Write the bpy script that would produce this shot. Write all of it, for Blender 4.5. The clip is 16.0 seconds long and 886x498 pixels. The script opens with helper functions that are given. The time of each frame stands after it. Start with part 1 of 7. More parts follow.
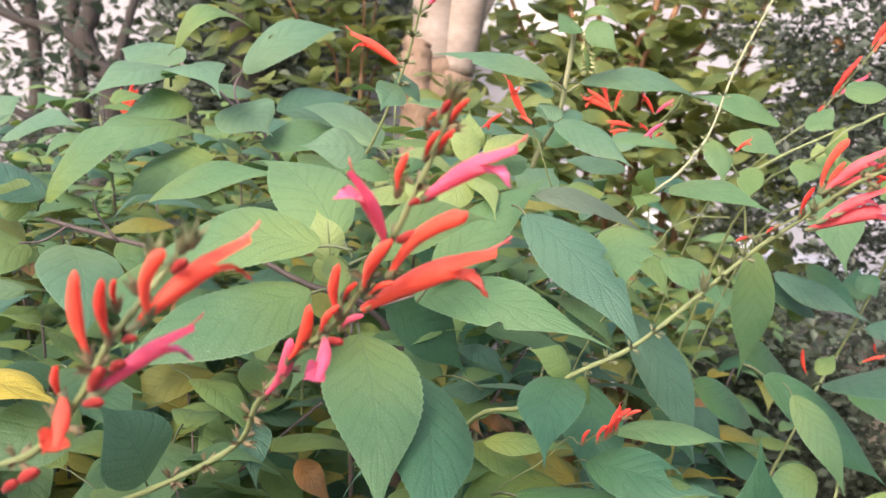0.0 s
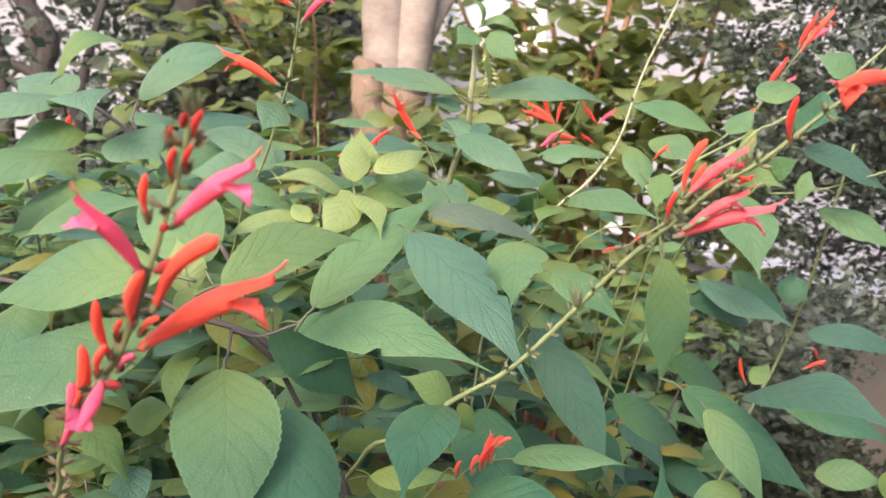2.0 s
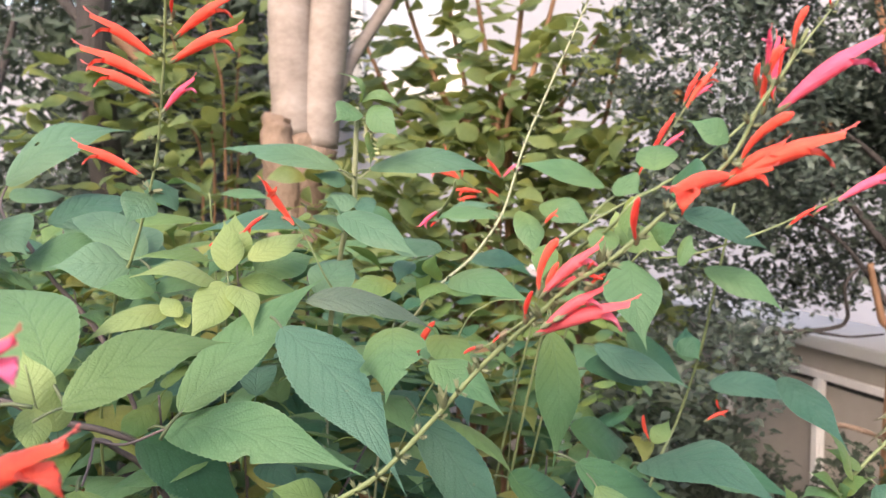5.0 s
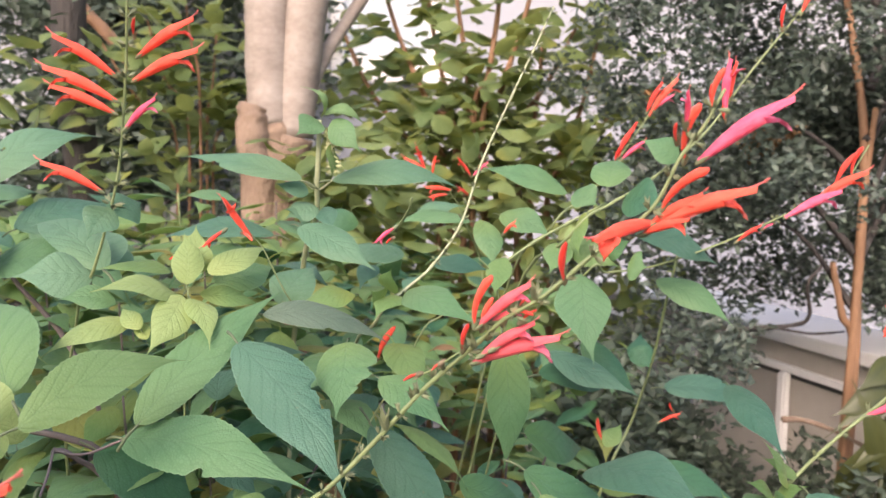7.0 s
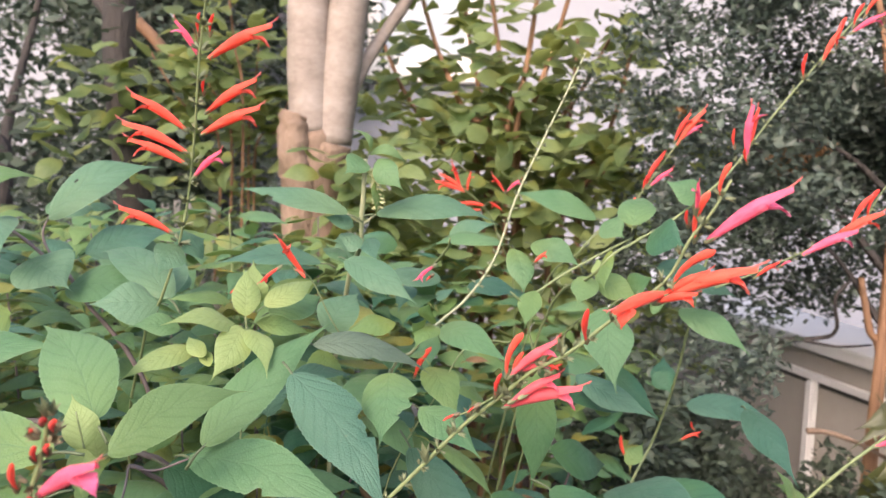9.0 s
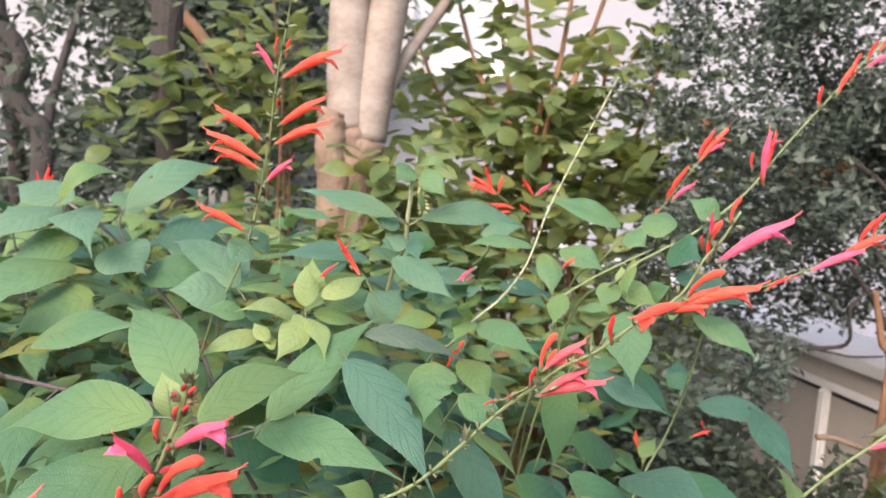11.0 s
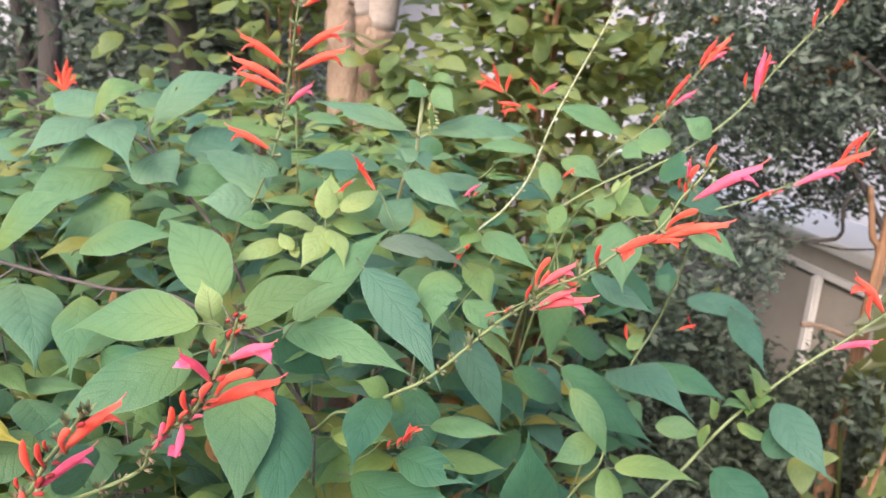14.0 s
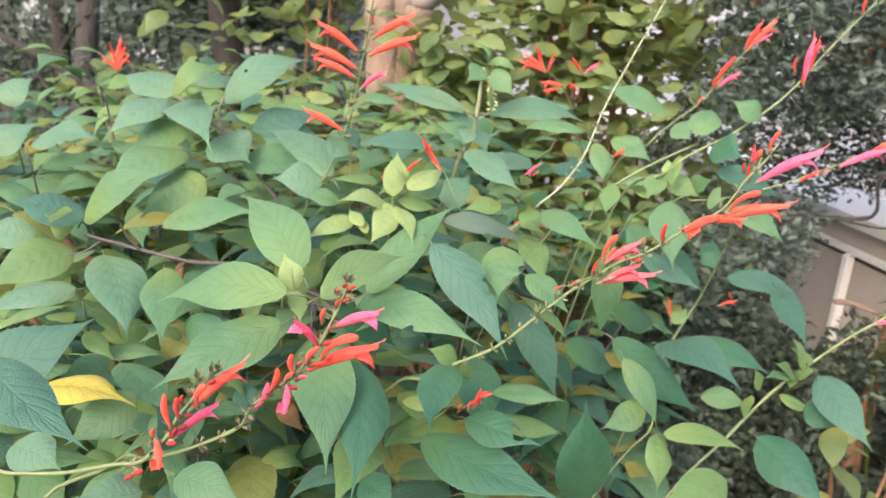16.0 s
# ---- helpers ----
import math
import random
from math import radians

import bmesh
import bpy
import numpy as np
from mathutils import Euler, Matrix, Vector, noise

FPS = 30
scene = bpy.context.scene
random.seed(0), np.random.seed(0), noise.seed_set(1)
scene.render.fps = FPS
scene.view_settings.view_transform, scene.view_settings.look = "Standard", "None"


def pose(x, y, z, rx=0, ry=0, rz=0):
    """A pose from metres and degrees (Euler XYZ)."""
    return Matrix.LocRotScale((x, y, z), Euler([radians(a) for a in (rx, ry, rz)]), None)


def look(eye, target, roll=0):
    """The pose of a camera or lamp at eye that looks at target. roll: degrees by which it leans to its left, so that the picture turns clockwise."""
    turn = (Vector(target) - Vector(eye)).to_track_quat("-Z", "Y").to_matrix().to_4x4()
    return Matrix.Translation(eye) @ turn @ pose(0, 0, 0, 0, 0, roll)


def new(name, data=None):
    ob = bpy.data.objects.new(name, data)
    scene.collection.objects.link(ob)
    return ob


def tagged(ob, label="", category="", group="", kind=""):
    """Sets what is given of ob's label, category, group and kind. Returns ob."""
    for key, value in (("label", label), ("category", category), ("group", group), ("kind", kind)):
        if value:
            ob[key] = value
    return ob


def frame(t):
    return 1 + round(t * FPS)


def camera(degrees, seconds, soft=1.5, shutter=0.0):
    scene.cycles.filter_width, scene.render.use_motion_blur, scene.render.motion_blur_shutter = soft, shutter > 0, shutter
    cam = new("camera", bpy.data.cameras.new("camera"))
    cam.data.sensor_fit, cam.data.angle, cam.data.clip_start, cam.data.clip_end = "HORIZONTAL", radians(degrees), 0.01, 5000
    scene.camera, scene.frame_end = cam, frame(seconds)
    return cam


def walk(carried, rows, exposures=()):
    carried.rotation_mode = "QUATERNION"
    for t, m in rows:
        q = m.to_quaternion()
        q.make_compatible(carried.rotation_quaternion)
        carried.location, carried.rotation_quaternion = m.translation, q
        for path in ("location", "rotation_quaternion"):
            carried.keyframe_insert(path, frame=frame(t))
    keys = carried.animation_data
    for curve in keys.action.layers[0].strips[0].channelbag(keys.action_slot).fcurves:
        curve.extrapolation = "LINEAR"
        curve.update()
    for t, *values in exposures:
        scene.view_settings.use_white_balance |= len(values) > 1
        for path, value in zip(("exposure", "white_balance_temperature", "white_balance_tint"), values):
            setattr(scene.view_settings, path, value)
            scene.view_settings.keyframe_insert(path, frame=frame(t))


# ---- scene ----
cam = camera(56.8, 16.0, soft=1.5)
cam.data.dof.use_dof, cam.data.dof.focus_distance, cam.data.dof.aperture_fstop = True, 0.38, 21.0
METRES, EYE, TILT, LEAN, TURN = 0.34, 1.10, -9.0, -4.0, 0.0
ROWS = [
    (0.0, 0.0, 0.0, 0.0, 0.0, -0.0, -0.0),
    (0.5, 0.0438, 0.0143, -0.0066, 0.68, 0.29, 0.91),
    (1.0, 0.0788, 0.0327, -0.0007, 0.53, 0.65, 1.54),
    (1.5, 0.1234, 0.0557, -0.0005, -0.01, 1.1, 2.19),
    (2.0, 0.1471, 0.056, -0.0009, -0.79, 1.39, 2.6),
    (2.5, 0.1634, 0.0506, 0.0074, -1.9, 1.62, 2.66),
    (3.0, 0.1754, 0.0493, 0.0193, -2.8, 1.98, 3.66),
    (3.5, 0.1908, 0.0597, 0.0327, -3.66, 2.36, 4.09),
    (4.0, 0.2093, 0.0713, 0.0431, -4.18, 2.77, 4.52),
    (4.5, 0.2195, 0.0766, 0.05, -4.66, 3.13, 4.7),
    (5.0, 0.2322, 0.0749, 0.0632, -5.39, 3.71, 5.37),
    (7.5, 0.2766, -0.0065, 0.1225, -6.86, 1.96, 4.4),
    (8.0, 0.2735, -0.042, 0.133, -6.25, 1.81, 3.81),
    (8.5, 0.2619, -0.0645, 0.152, -5.43, 1.49, 3.46),
    (9.0, 0.2578, -0.0912, 0.1874, -4.59, 1.79, 3.44),
    (11.5, 0.1965, -0.2761, 0.2051, -3.02, 0.77, 0.73),
    (12.0, 0.1904, -0.293, 0.2122, -2.67, -0.51, 0.53),
    (12.5, 0.1834, -0.3171, 0.2306, -2.53, -1.53, 0.02),
    (13.0, 0.1835, -0.3354, 0.2559, -2.78, -2.94, -0.0),
    (13.5, 0.2004, -0.3685, 0.2848, -2.97, -4.54, 0.75),
    (14.0, 0.1994, -0.3908, 0.2917, -2.69, -7.43, 0.46),
    (14.5, 0.1835, -0.4165, 0.3058, -2.42, -7.98, 0.4),
    (15.0, 0.1553, -0.4387, 0.3175, -1.98, -8.08, 0.38),
    (15.5, 0.1319, -0.4651, 0.3155, -1.62, -8.9, 0.45),
    (16.0, 0.1072, -0.4803, 0.3076, -1.21, -9.15, 0.27),
]
walk(cam, [(t, pose(0, 0, EYE, TILT, LEAN, TURN) @ pose(METRES * x, METRES * y, METRES * z, 90 + pitch, roll, yaw)) for t, x, y, z, yaw, pitch, roll in ROWS], exposures=[(0.0, 0.97, 6950, 24), (5.0, 0.89, 6800, 23), (9.0, 0.87, 6700, 23), (12.0, 0.90, 6550, 21), (16.0, 1.09, 6600, 20)])

# ---- world and light ----
world = bpy.data.worlds.new("sky")
scene.world = world
world.use_nodes = True
wt = world.node_tree
sky = wt.nodes.new("ShaderNodeTexSky")
sky.sky_type, sky.sun_disc = "NISHITA", False
sky.sun_elevation, sky.sun_rotation = radians(38), radians(205)
sky.air_density, sky.dust_density = 1.4, 4.0
wt.links.new(sky.outputs[0], wt.nodes["Background"].inputs[0])
wt.nodes["Background"].inputs[1].default_value = 0.25
sun = new("sun", bpy.data.lights.new("sun", "SUN"))
sun.data.energy, sun.data.angle, sun.data.color = 1.3, radians(25), (1.0, 0.94, 0.86)
sun.matrix_basis = look((-1.2, -2.2, 3.0), (0, 0.5, 0.9))


# ---- materials ----
def nodes_of(name):
    m = bpy.data.materials.new(name)
    m.use_nodes = True
    return m, m.node_tree, m.node_tree.nodes["Principled BSDF"]


def math_node(t, op, a, b=None, c=None):
    n = t.nodes.new("ShaderNodeMath")
    n.operation = op
    for i, v in enumerate((a, b, c)):
        if v is None:
            continue
        if isinstance(v, (int, float)):
            n.inputs[i].default_value = v
        else:
            t.links.new(v, n.inputs[i])
    return n.outputs[0]


def noise_node(t, vec, scale, detail=4.0, rough=0.6):
    n = t.nodes.new("ShaderNodeTexNoise")
    n.inputs["Scale"].default_value, n.inputs["Detail"].default_value, n.inputs["Roughness"].default_value = scale, detail, rough
    if vec is not None:
        t.links.new(vec, n.inputs["Vector"])
    return n.outputs["Fac"]


def ramp(t, fac, *stops):
    n = t.nodes.new("ShaderNodeValToRGB")
    el = n.color_ramp.elements
    while len(el) < len(stops):
        el.new(0.5)
    for e, (p, c) in zip(el, stops):
        e.position, e.color = p, (*c, 1) if len(c) == 3 else c
    t.links.new(fac, n.inputs[0])
    return n.outputs[0]


def mix_col(t, fac, a, b, mode="MIX"):
    n = t.nodes.new("ShaderNodeMix")
    n.data_type, n.blend_type = "RGBA", mode
    for i, v in ((0, fac), (6, a), (7, b)):
        if isinstance(v, (int, float)):
            n.inputs[i].default_value = v
        elif isinstance(v, tuple):
            n.inputs[i].default_value = (*v, 1)
        else:
            t.links.new(v, n.inputs[i])
    return n.outputs[2]


def bump(t, bsdf, height, strength, distance):
    n = t.nodes.new("ShaderNodeBump")
    n.inputs["Strength"].default_value, n.inputs["Distance"].default_value = strength, distance
    t.links.new(height, n.inputs["Height"])
    t.links.new(n.outputs[0], bsdf.inputs["Normal"])
    return n.outputs[0]


def thin(t, bsdf, colour, share, normal=None):
    """Lets a part of the light through a leaf or petal."""
    tr, mx = t.nodes.new("ShaderNodeBsdfTranslucent"), t.nodes.new("ShaderNodeMixShader")
    if isinstance(colour, tuple):
        tr.inputs[0].default_value = (*colour, 1)
    else:
        t.links.new(colour, tr.inputs[0])
    mx.inputs[0].default_value = share
    t.links.new(bsdf.outputs[0], mx.inputs[1])
    t.links.new(tr.outputs[0], mx.inputs[2])
    t.links.new(mx.outputs[0], t.nodes["Material Output"].inputs["Surface"])


def leaf_material(name, colour, second, through_col, veins=9.0, rough=0.47, share=0.3, edge=None, relief=0.36, warm=0.6):
    """A downy leaf: soft patches, a yellower foot, faint sunken veins, a pale rim and a few blemishes."""
    m, t, b = nodes_of(name)
    uv = t.nodes.new("ShaderNodeUVMap")
    sep = t.nodes.new("ShaderNodeSeparateXYZ")
    t.links.new(uv.outputs[0], sep.inputs[0])
    u, v = sep.outputs[0], sep.outputs[1]
    av = math_node(t, "ABSOLUTE", math_node(t, "SUBTRACT", math_node(t, "MULTIPLY", v, 2.0), 1.0))
    info = t.nodes.new("ShaderNodeObjectInfo").outputs["Random"]
    isle = t.nodes.new("ShaderNodeNewGeometry").outputs["Random Per Island"]
    rnd = math_node(t, "FRACT", math_node(t, "ADD", math_node(t, "MULTIPLY", info, 7.0), isle))
    rnd2 = math_node(t, "FRACT", math_node(t, "MULTIPLY", rnd, 13.7))
    # every leaf has its own patches
    shift = t.nodes.new("ShaderNodeVectorMath")
    shift.operation = "ADD"
    t.links.new(t.nodes.new("ShaderNodeTexCoord").outputs["Object"], shift.inputs[0])
    t.links.new(rnd, shift.inputs[1])
    co = shift.outputs[0]
    # side veins sweep towards the tip, with a mesh of finer ones between them
    wob = math_node(t, "MULTIPLY", noise_node(t, co, 120.0, 2.0), 0.5)
    k = math_node(t, "ADD", wob, math_node(t, "SUBTRACT", math_node(t, "MULTIPLY", u, veins), math_node(t, "MULTIPLY", math_node(t, "POWER", av, 0.8), 2.2)))
    side = math_node(t, "SMOOTH_MIN", math_node(t, "MULTIPLY", math_node(t, "PINGPONG", k, 0.5), 5.0), 1.0, 0.5)
    mid = math_node(t, "SMOOTH_MIN", math_node(t, "MULTIPLY", av, 16.0), 1.0, 0.4)
    vein = math_node(t, "MULTIPLY", side, mid)
    cells = t.nodes.new("ShaderNodeTexVoronoi")
    cells.feature, cells.inputs["Scale"].default_value = "DISTANCE_TO_EDGE", 620.0
    t.links.new(co, cells.inputs["Vector"])
    net = math_node(t, "MINIMUM", math_node(t, "MULTIPLY", cells.outputs["Distance"], 4.0), 1.0)
    patch, blotch, fine = noise_node(t, co, 26.0, 2.0), noise_node(t, co, 85.0, 3.0), noise_node(t, co, 650.0, 2.0)
    tone = math_node(t, "MULTIPLY_ADD", rnd, 0.9, math_node(t, "MULTIPLY_ADD", patch, 1.4, -0.75))
    col = mix_col(t, math_node(t, "ADD", tone, math_node(t, "MULTIPLY_ADD", blotch, 0.4, 0.05)), colour, second)
    yellow = tuple(min(1, c * f) for c, f in zip(second, (1.75, 1.22, 0.62)))
    foot = math_node(t, "MULTIPLY", ramp(t, math_node(t, "ADD", u, math_node(t, "MULTIPLY", patch, 0.5)), (0.25, (1, 1, 1)), (0.75, (0, 0, 0))), math_node(t, "MULTIPLY", rnd2, warm * 1.6))
    col = mix_col(t, foot, col, yellow)
    pale = tuple(min(1, c * 1.25 + 0.045) for c in second)
    dark = tuple(c * 0.62 for c in colour)
    col = mix_col(t, math_node(t, "MULTIPLY", math_node(t, "SUBTRACT", 1.0, side), 0.23), col, dark)
    rib = math_node(t, "SUBTRACT", 1.0, math_node(t, "SMOOTH_MIN", math_node(t, "MULTIPLY", av, 26.0), 1.0, 0.3))
    col = mix_col(t, math_node(t, "MULTIPLY", math_node(t, "SUBTRACT", 1.0, mid), 0.16), col, pale)
    col = mix_col(t, math_node(t, "MULTIPLY", rib, 0.45), col, dark)
    # mottling that also paints the pale highlights of the quilted surface
    col = mix_col(t, math_node(t, "MULTIPLY", math_node(t, "MULTIPLY", net, math_node(t, "POWER", blotch, 2.0)), 0.62), col, pale)
    margin = ramp(t, av, (0.95, (0, 0, 0)), (0.995, (1, 1, 1)))
    col = mix_col(t, math_node(t, "MULTIPLY", margin, 0.5), col, pale)
    spots = ramp(t, noise_node(t, co, 210.0, 2.0), (0.71, (0, 0, 0)), (0.77, (1, 1, 1)))
    col = mix_col(t, math_node(t, "MULTIPLY", spots, math_node(t, "MULTIPLY", rnd, 0.5)), col, (0.17, 0.13, 0.06))
    specks = ramp(t, noise_node(t, co, 480.0, 1.0), (0.80, (0, 0, 0)), (0.84, (1, 1, 1)))
    col = mix_col(t, math_node(t, "MULTIPLY", specks, 0.4), col, (0.42, 0.45, 0.36))
    rust = ramp(t, math_node(t, "ADD", av, math_node(t, "MULTIPLY", noise_node(t, co, 45.0, 3.0), 0.9)), (1.36, (0, 0, 0)), (1.50, (1, 1, 1)))
    col = mix_col(t, math_node(t, "MULTIPLY", rust, 0.75 if edge else 0.35), col, edge or (0.20, 0.14, 0.06))
    t.links.new(col, b.inputs["Base Color"])
    t.links.new(math_node(t, "MULTIPLY_ADD", fine, 0.25, rough - 0.08), b.inputs["Roughness"])
    b.inputs["Specular IOR Level"].default_value = 0.30
    b.inputs["Sheen Weight"].default_value, b.inputs["Sheen Roughness"].default_value = 0.03, 0.4
    h = math_node(t, "ADD", math_node(t, "MULTIPLY", vein, 0.55), math_node(t, "MULTIPLY", net, 0.30))
    h = math_node(t, "ADD", h, math_node(t, "MULTIPLY", blotch, 0.5))
    h = math_node(t, "ADD", h, math_node(t, "MULTIPLY", fine, 0.1))
    bump(t, b, h, relief, 0.0010)
    thin(t, b, mix_col(t, 0.5, col, through_col), share)
    return m


def plain_material(name, colour, second, scale, rough=0.6, bumpy=0.3, depth=0.002, share=0.0, stretch=None, metal=0.0, vary=0.0):
    """A surface with grain and stains: two scales of noise, bump and, where it is thin, light through it."""
    m, t, b = nodes_of(name)
    co = t.nodes.new("ShaderNodeTexCoord").outputs["Object"]
    if stretch:
        mp = t.nodes.new("ShaderNodeMapping")
        mp.inputs["Scale"].default_value = stretch
        t.links.new(co, mp.inputs["Vector"])
        co = mp.outputs[0]
    big, small = noise_node(t, co, scale, 4.0), noise_node(t, co, scale * 7.0, 4.0)
    f = math_node(t, "MULTIPLY_ADD", big, 1.5, -0.25)
    col = mix_col(t, math_node(t, "MULTIPLY_ADD", small, 0.5, math_node(t, "MULTIPLY_ADD", f, 0.7, -0.2)), colour, second)
    if vary:
        info = t.nodes.new("ShaderNodeObjectInfo").outputs["Random"]
        geo = t.nodes.new("ShaderNodeNewGeometry").outputs["Random Per Island"]
        hs = t.nodes.new("ShaderNodeHueSaturation")
        rnd = math_node(t, "FRACT", math_node(t, "ADD", info, geo))
        t.links.new(math_node(t, "MULTIPLY_ADD", rnd, 2 * vary, 1.0 - vary), hs.inputs["Value"])
        t.links.new(math_node(t, "MULTIPLY_ADD", rnd, -0.05 * vary, 0.5 + 0.02 * vary), hs.inputs["Hue"])
        t.links.new(col, hs.inputs["Color"])
        col = hs.outputs[0]
    t.links.new(col, b.inputs["Base Color"])
    b.inputs["Roughness"].default_value, b.inputs["Metallic"].default_value = rough, metal
    bump(t, b, small, bumpy, depth)
    if share:
        thin(t, b, col, share)
    return m


def petal_material(name, colour, second, lip):
    """A thin velvety petal with fine ribs along it and a lighter lip."""
    m, t, b = nodes_of(name)
    co = t.nodes.new("ShaderNodeTexCoord").outputs["Object"]
    sep = t.nodes.new("ShaderNodeSeparateXYZ")
    t.links.new(co, sep.inputs[0])
    mp = t.nodes.new("ShaderNodeMapping")
    mp.inputs["Scale"].default_value = (2.5, 32, 32)
    t.links.new(co, mp.inputs["Vector"])
    ribs, soft_spots = noise_node(t, mp.outputs[0], 1.0, 3.0), noise_node(t, co, 5.0, 3.0)
    info = t.nodes.new("ShaderNodeObjectInfo").outputs["Random"]
    f = math_node(t, "MULTIPLY_ADD", ribs, 0.5, math_node(t, "MULTIPLY_ADD", soft_spots, 0.8, -0.2))
    col = mix_col(t, math_node(t, "ADD", f, math_node(t, "MULTIPLY_ADD", info, 0.4, -0.2)), colour, second)
    front = ramp(t, sep.outputs[0], (0.64, (0, 0, 0)), (0.80, (1, 1, 1)))
    below = ramp(t, math_node(t, "ADD", sep.outputs[2], 0.5), (0.44, (1, 1, 1)), (0.50, (0, 0, 0)))
    col = mix_col(t, math_node(t, "MULTIPLY", math_node(t, "MULTIPLY", front, below), 0.75), col, lip)
    t.links.new(col, b.inputs["Base Color"])
    b.inputs["Roughness"].default_value, b.inputs["Specular IOR Level"].default_value = 0.55, 0.35
    b.inputs["Sheen Weight"].default_value, b.inputs["Sheen Roughness"].default_value = 0.25, 0.4
    bump(t, b, ribs, 0.25, 0.02)
    thin(t, b, col, 0.36)
    return m


leaf_deep = leaf_material("leaf_deep_green", (0.019, 0.088, 0.054), (0.041, 0.132, 0.073), (0.12, 0.25, 0.04))
leaf_blue = leaf_material("leaf_blue_green", (0.033, 0.110, 0.078), (0.066, 0.160, 0.108), (0.12, 0.25, 0.06), edge=(0.24, 0.09, 0.10), relief=0.50, warm=0.1)
leaf_mid = leaf_material("leaf_mid_green", (0.065, 0.162, 0.076), (0.109, 0.217, 0.099), (0.20, 0.36, 0.05), warm=0.45)
leaf_light = leaf_material("leaf_light_green", (0.079, 0.173, 0.069), (0.134, 0.230, 0.094), (0.28, 0.40, 0.05), warm=0.45)
leaf_fresh = leaf_material("leaf_fresh_green", (0.081, 0.172, 0.060), (0.131, 0.226, 0.080), (0.28, 0.40, 0.05))
leaf_dull = leaf_material("leaf_dull_green", (0.056, 0.146, 0.071), (0.094, 0.194, 0.093), (0.16, 0.30, 0.05), edge=(0.22, 0.13, 0.08))
leaf_olive = leaf_material("leaf_olive_yellow", (0.115, 0.160, 0.045), (0.200, 0.220, 0.062), (0.36, 0.34, 0.05))
leaf_teal = leaf_material("leaf_grey_teal", (0.069, 0.164, 0.098), (0.115, 0.224, 0.136), (0.17, 0.32, 0.09), warm=0.2)
leaf_lime = leaf_material("leaf_lime_green", (0.158, 0.249, 0.081), (0.226, 0.318, 0.124), (0.34, 0.42, 0.06), warm=0.15)
leaf_yellow = leaf_material("leaf_yellow", (0.380, 0.330, 0.045), (0.500, 0.410, 0.070), (0.48, 0.36, 0.05), warm=0.0)
leaf_purple = leaf_material("leaf_dull_purple_green", (0.070, 0.118, 0.086), (0.108, 0.165, 0.118), (0.16, 0.24, 0.07), edge=(0.18, 0.10, 0.09), relief=0.5, warm=0.1)
stem_green = plain_material("stem_green", (0.135, 0.185, 0.075), (0.235, 0.285, 0.135), 160, 0.6, 0.3, 0.001)
stem_pale = plain_material("stem_pale_green", (0.26, 0.30, 0.17), (0.39, 0.41, 0.26), 160, 0.6, 0.3, 0.001)
stem_purple = plain_material("stem_grey_purple", (0.095, 0.072, 0.074), (0.21, 0.175, 0.17), 110, 0.7, 0.4, 0.001)
petiole_mat = plain_material("petiole_dull_green", (0.060, 0.100, 0.042), (0.125, 0.140, 0.080), 160, 0.6, 0.3, 0.001)
stem_brown = plain_material("stem_brown", (0.048, 0.040, 0.042), (0.115, 0.098, 0.094), 110, 0.75, 0.5, 0.001)
petal_orange = petal_material("petal_orange_red", (0.90, 0.090, 0.052), (0.97, 0.165, 0.105), (0.93, 0.120, 0.070))
petal_red = petal_material("petal_deep_red", (0.74, 0.050, 0.036), (0.88, 0.100, 0.066), (0.72, 0.060, 0.030))
petal_coral = petal_material("petal_coral", (0.86, 0.100, 0.130), (0.94, 0.200, 0.230), (0.90, 0.200, 0.320))
petal_crimson = petal_material("petal_crimson", (0.34, 0.028, 0.028), (0.52, 0.060, 0.050), (0.60, 0.05, 0.045))
petal_pink = petal_material("petal_pink", (0.85, 0.090, 0.185), (0.94, 0.180, 0.300), (0.90, 0.210, 0.400))
style_mat = plain_material("style_pink", (0.60, 0.10, 0.10), (0.74, 0.22, 0.18), 9, 0.5, 0.2, 0.0004)
calyx_green = plain_material("calyx_green", (0.120, 0.155, 0.075), (0.260, 0.285, 0.165), 2.5, 0.65, 0.5, 0.0006, 0.1)
calyx_red = plain_material("calyx_dark_red", (0.26, 0.070, 0.050), (0.36, 0.200, 0.130), 2.5, 0.5, 0.4, 0.0006, 0.1)
calyx_mixed = plain_material("calyx_red_green", (0.190, 0.110, 0.075), (0.235, 0.255, 0.130), 2.5, 0.6, 0.5, 0.0006, 0.1)
calyx_pale = plain_material("calyx_pale", (0.38, 0.42, 0.20), (0.52, 0.54, 0.32), 2.5, 0.6, 0.4, 0.0006, 0.1)
bark_pale = plain_material("bark_pale", (0.120, 0.092, 0.074), (0.430, 0.380, 0.340), 11, 0.9, 0.5, 0.003, stretch=(0.9, 0.9, 1.5))
bark_brown = plain_material("bark_brown", (0.13, 0.085, 0.060), (0.36, 0.27, 0.20), 20, 0.9, 0.9, 0.006, stretch=(1, 1, 0.6))
bark_dark = plain_material("bark_dark", (0.028, 0.026, 0.025), (0.070, 0.060, 0.054), 14, 0.85, 0.8, 0.01, stretch=(1, 1, 0.3))
bark_orange = plain_material("bark_orange_brown", (0.17, 0.088, 0.045), (0.34, 0.195, 0.11), 30, 0.7, 0.5, 0.003, stretch=(1, 1, 0.3))
glossy_leaf = leaf_material("glossy_shrub_leaf", (0.046, 0.105, 0.040), (0.190, 0.255, 0.100), (0.42, 0.46, 0.10), 5.0, 0.38, 0.42, warm=0.5)
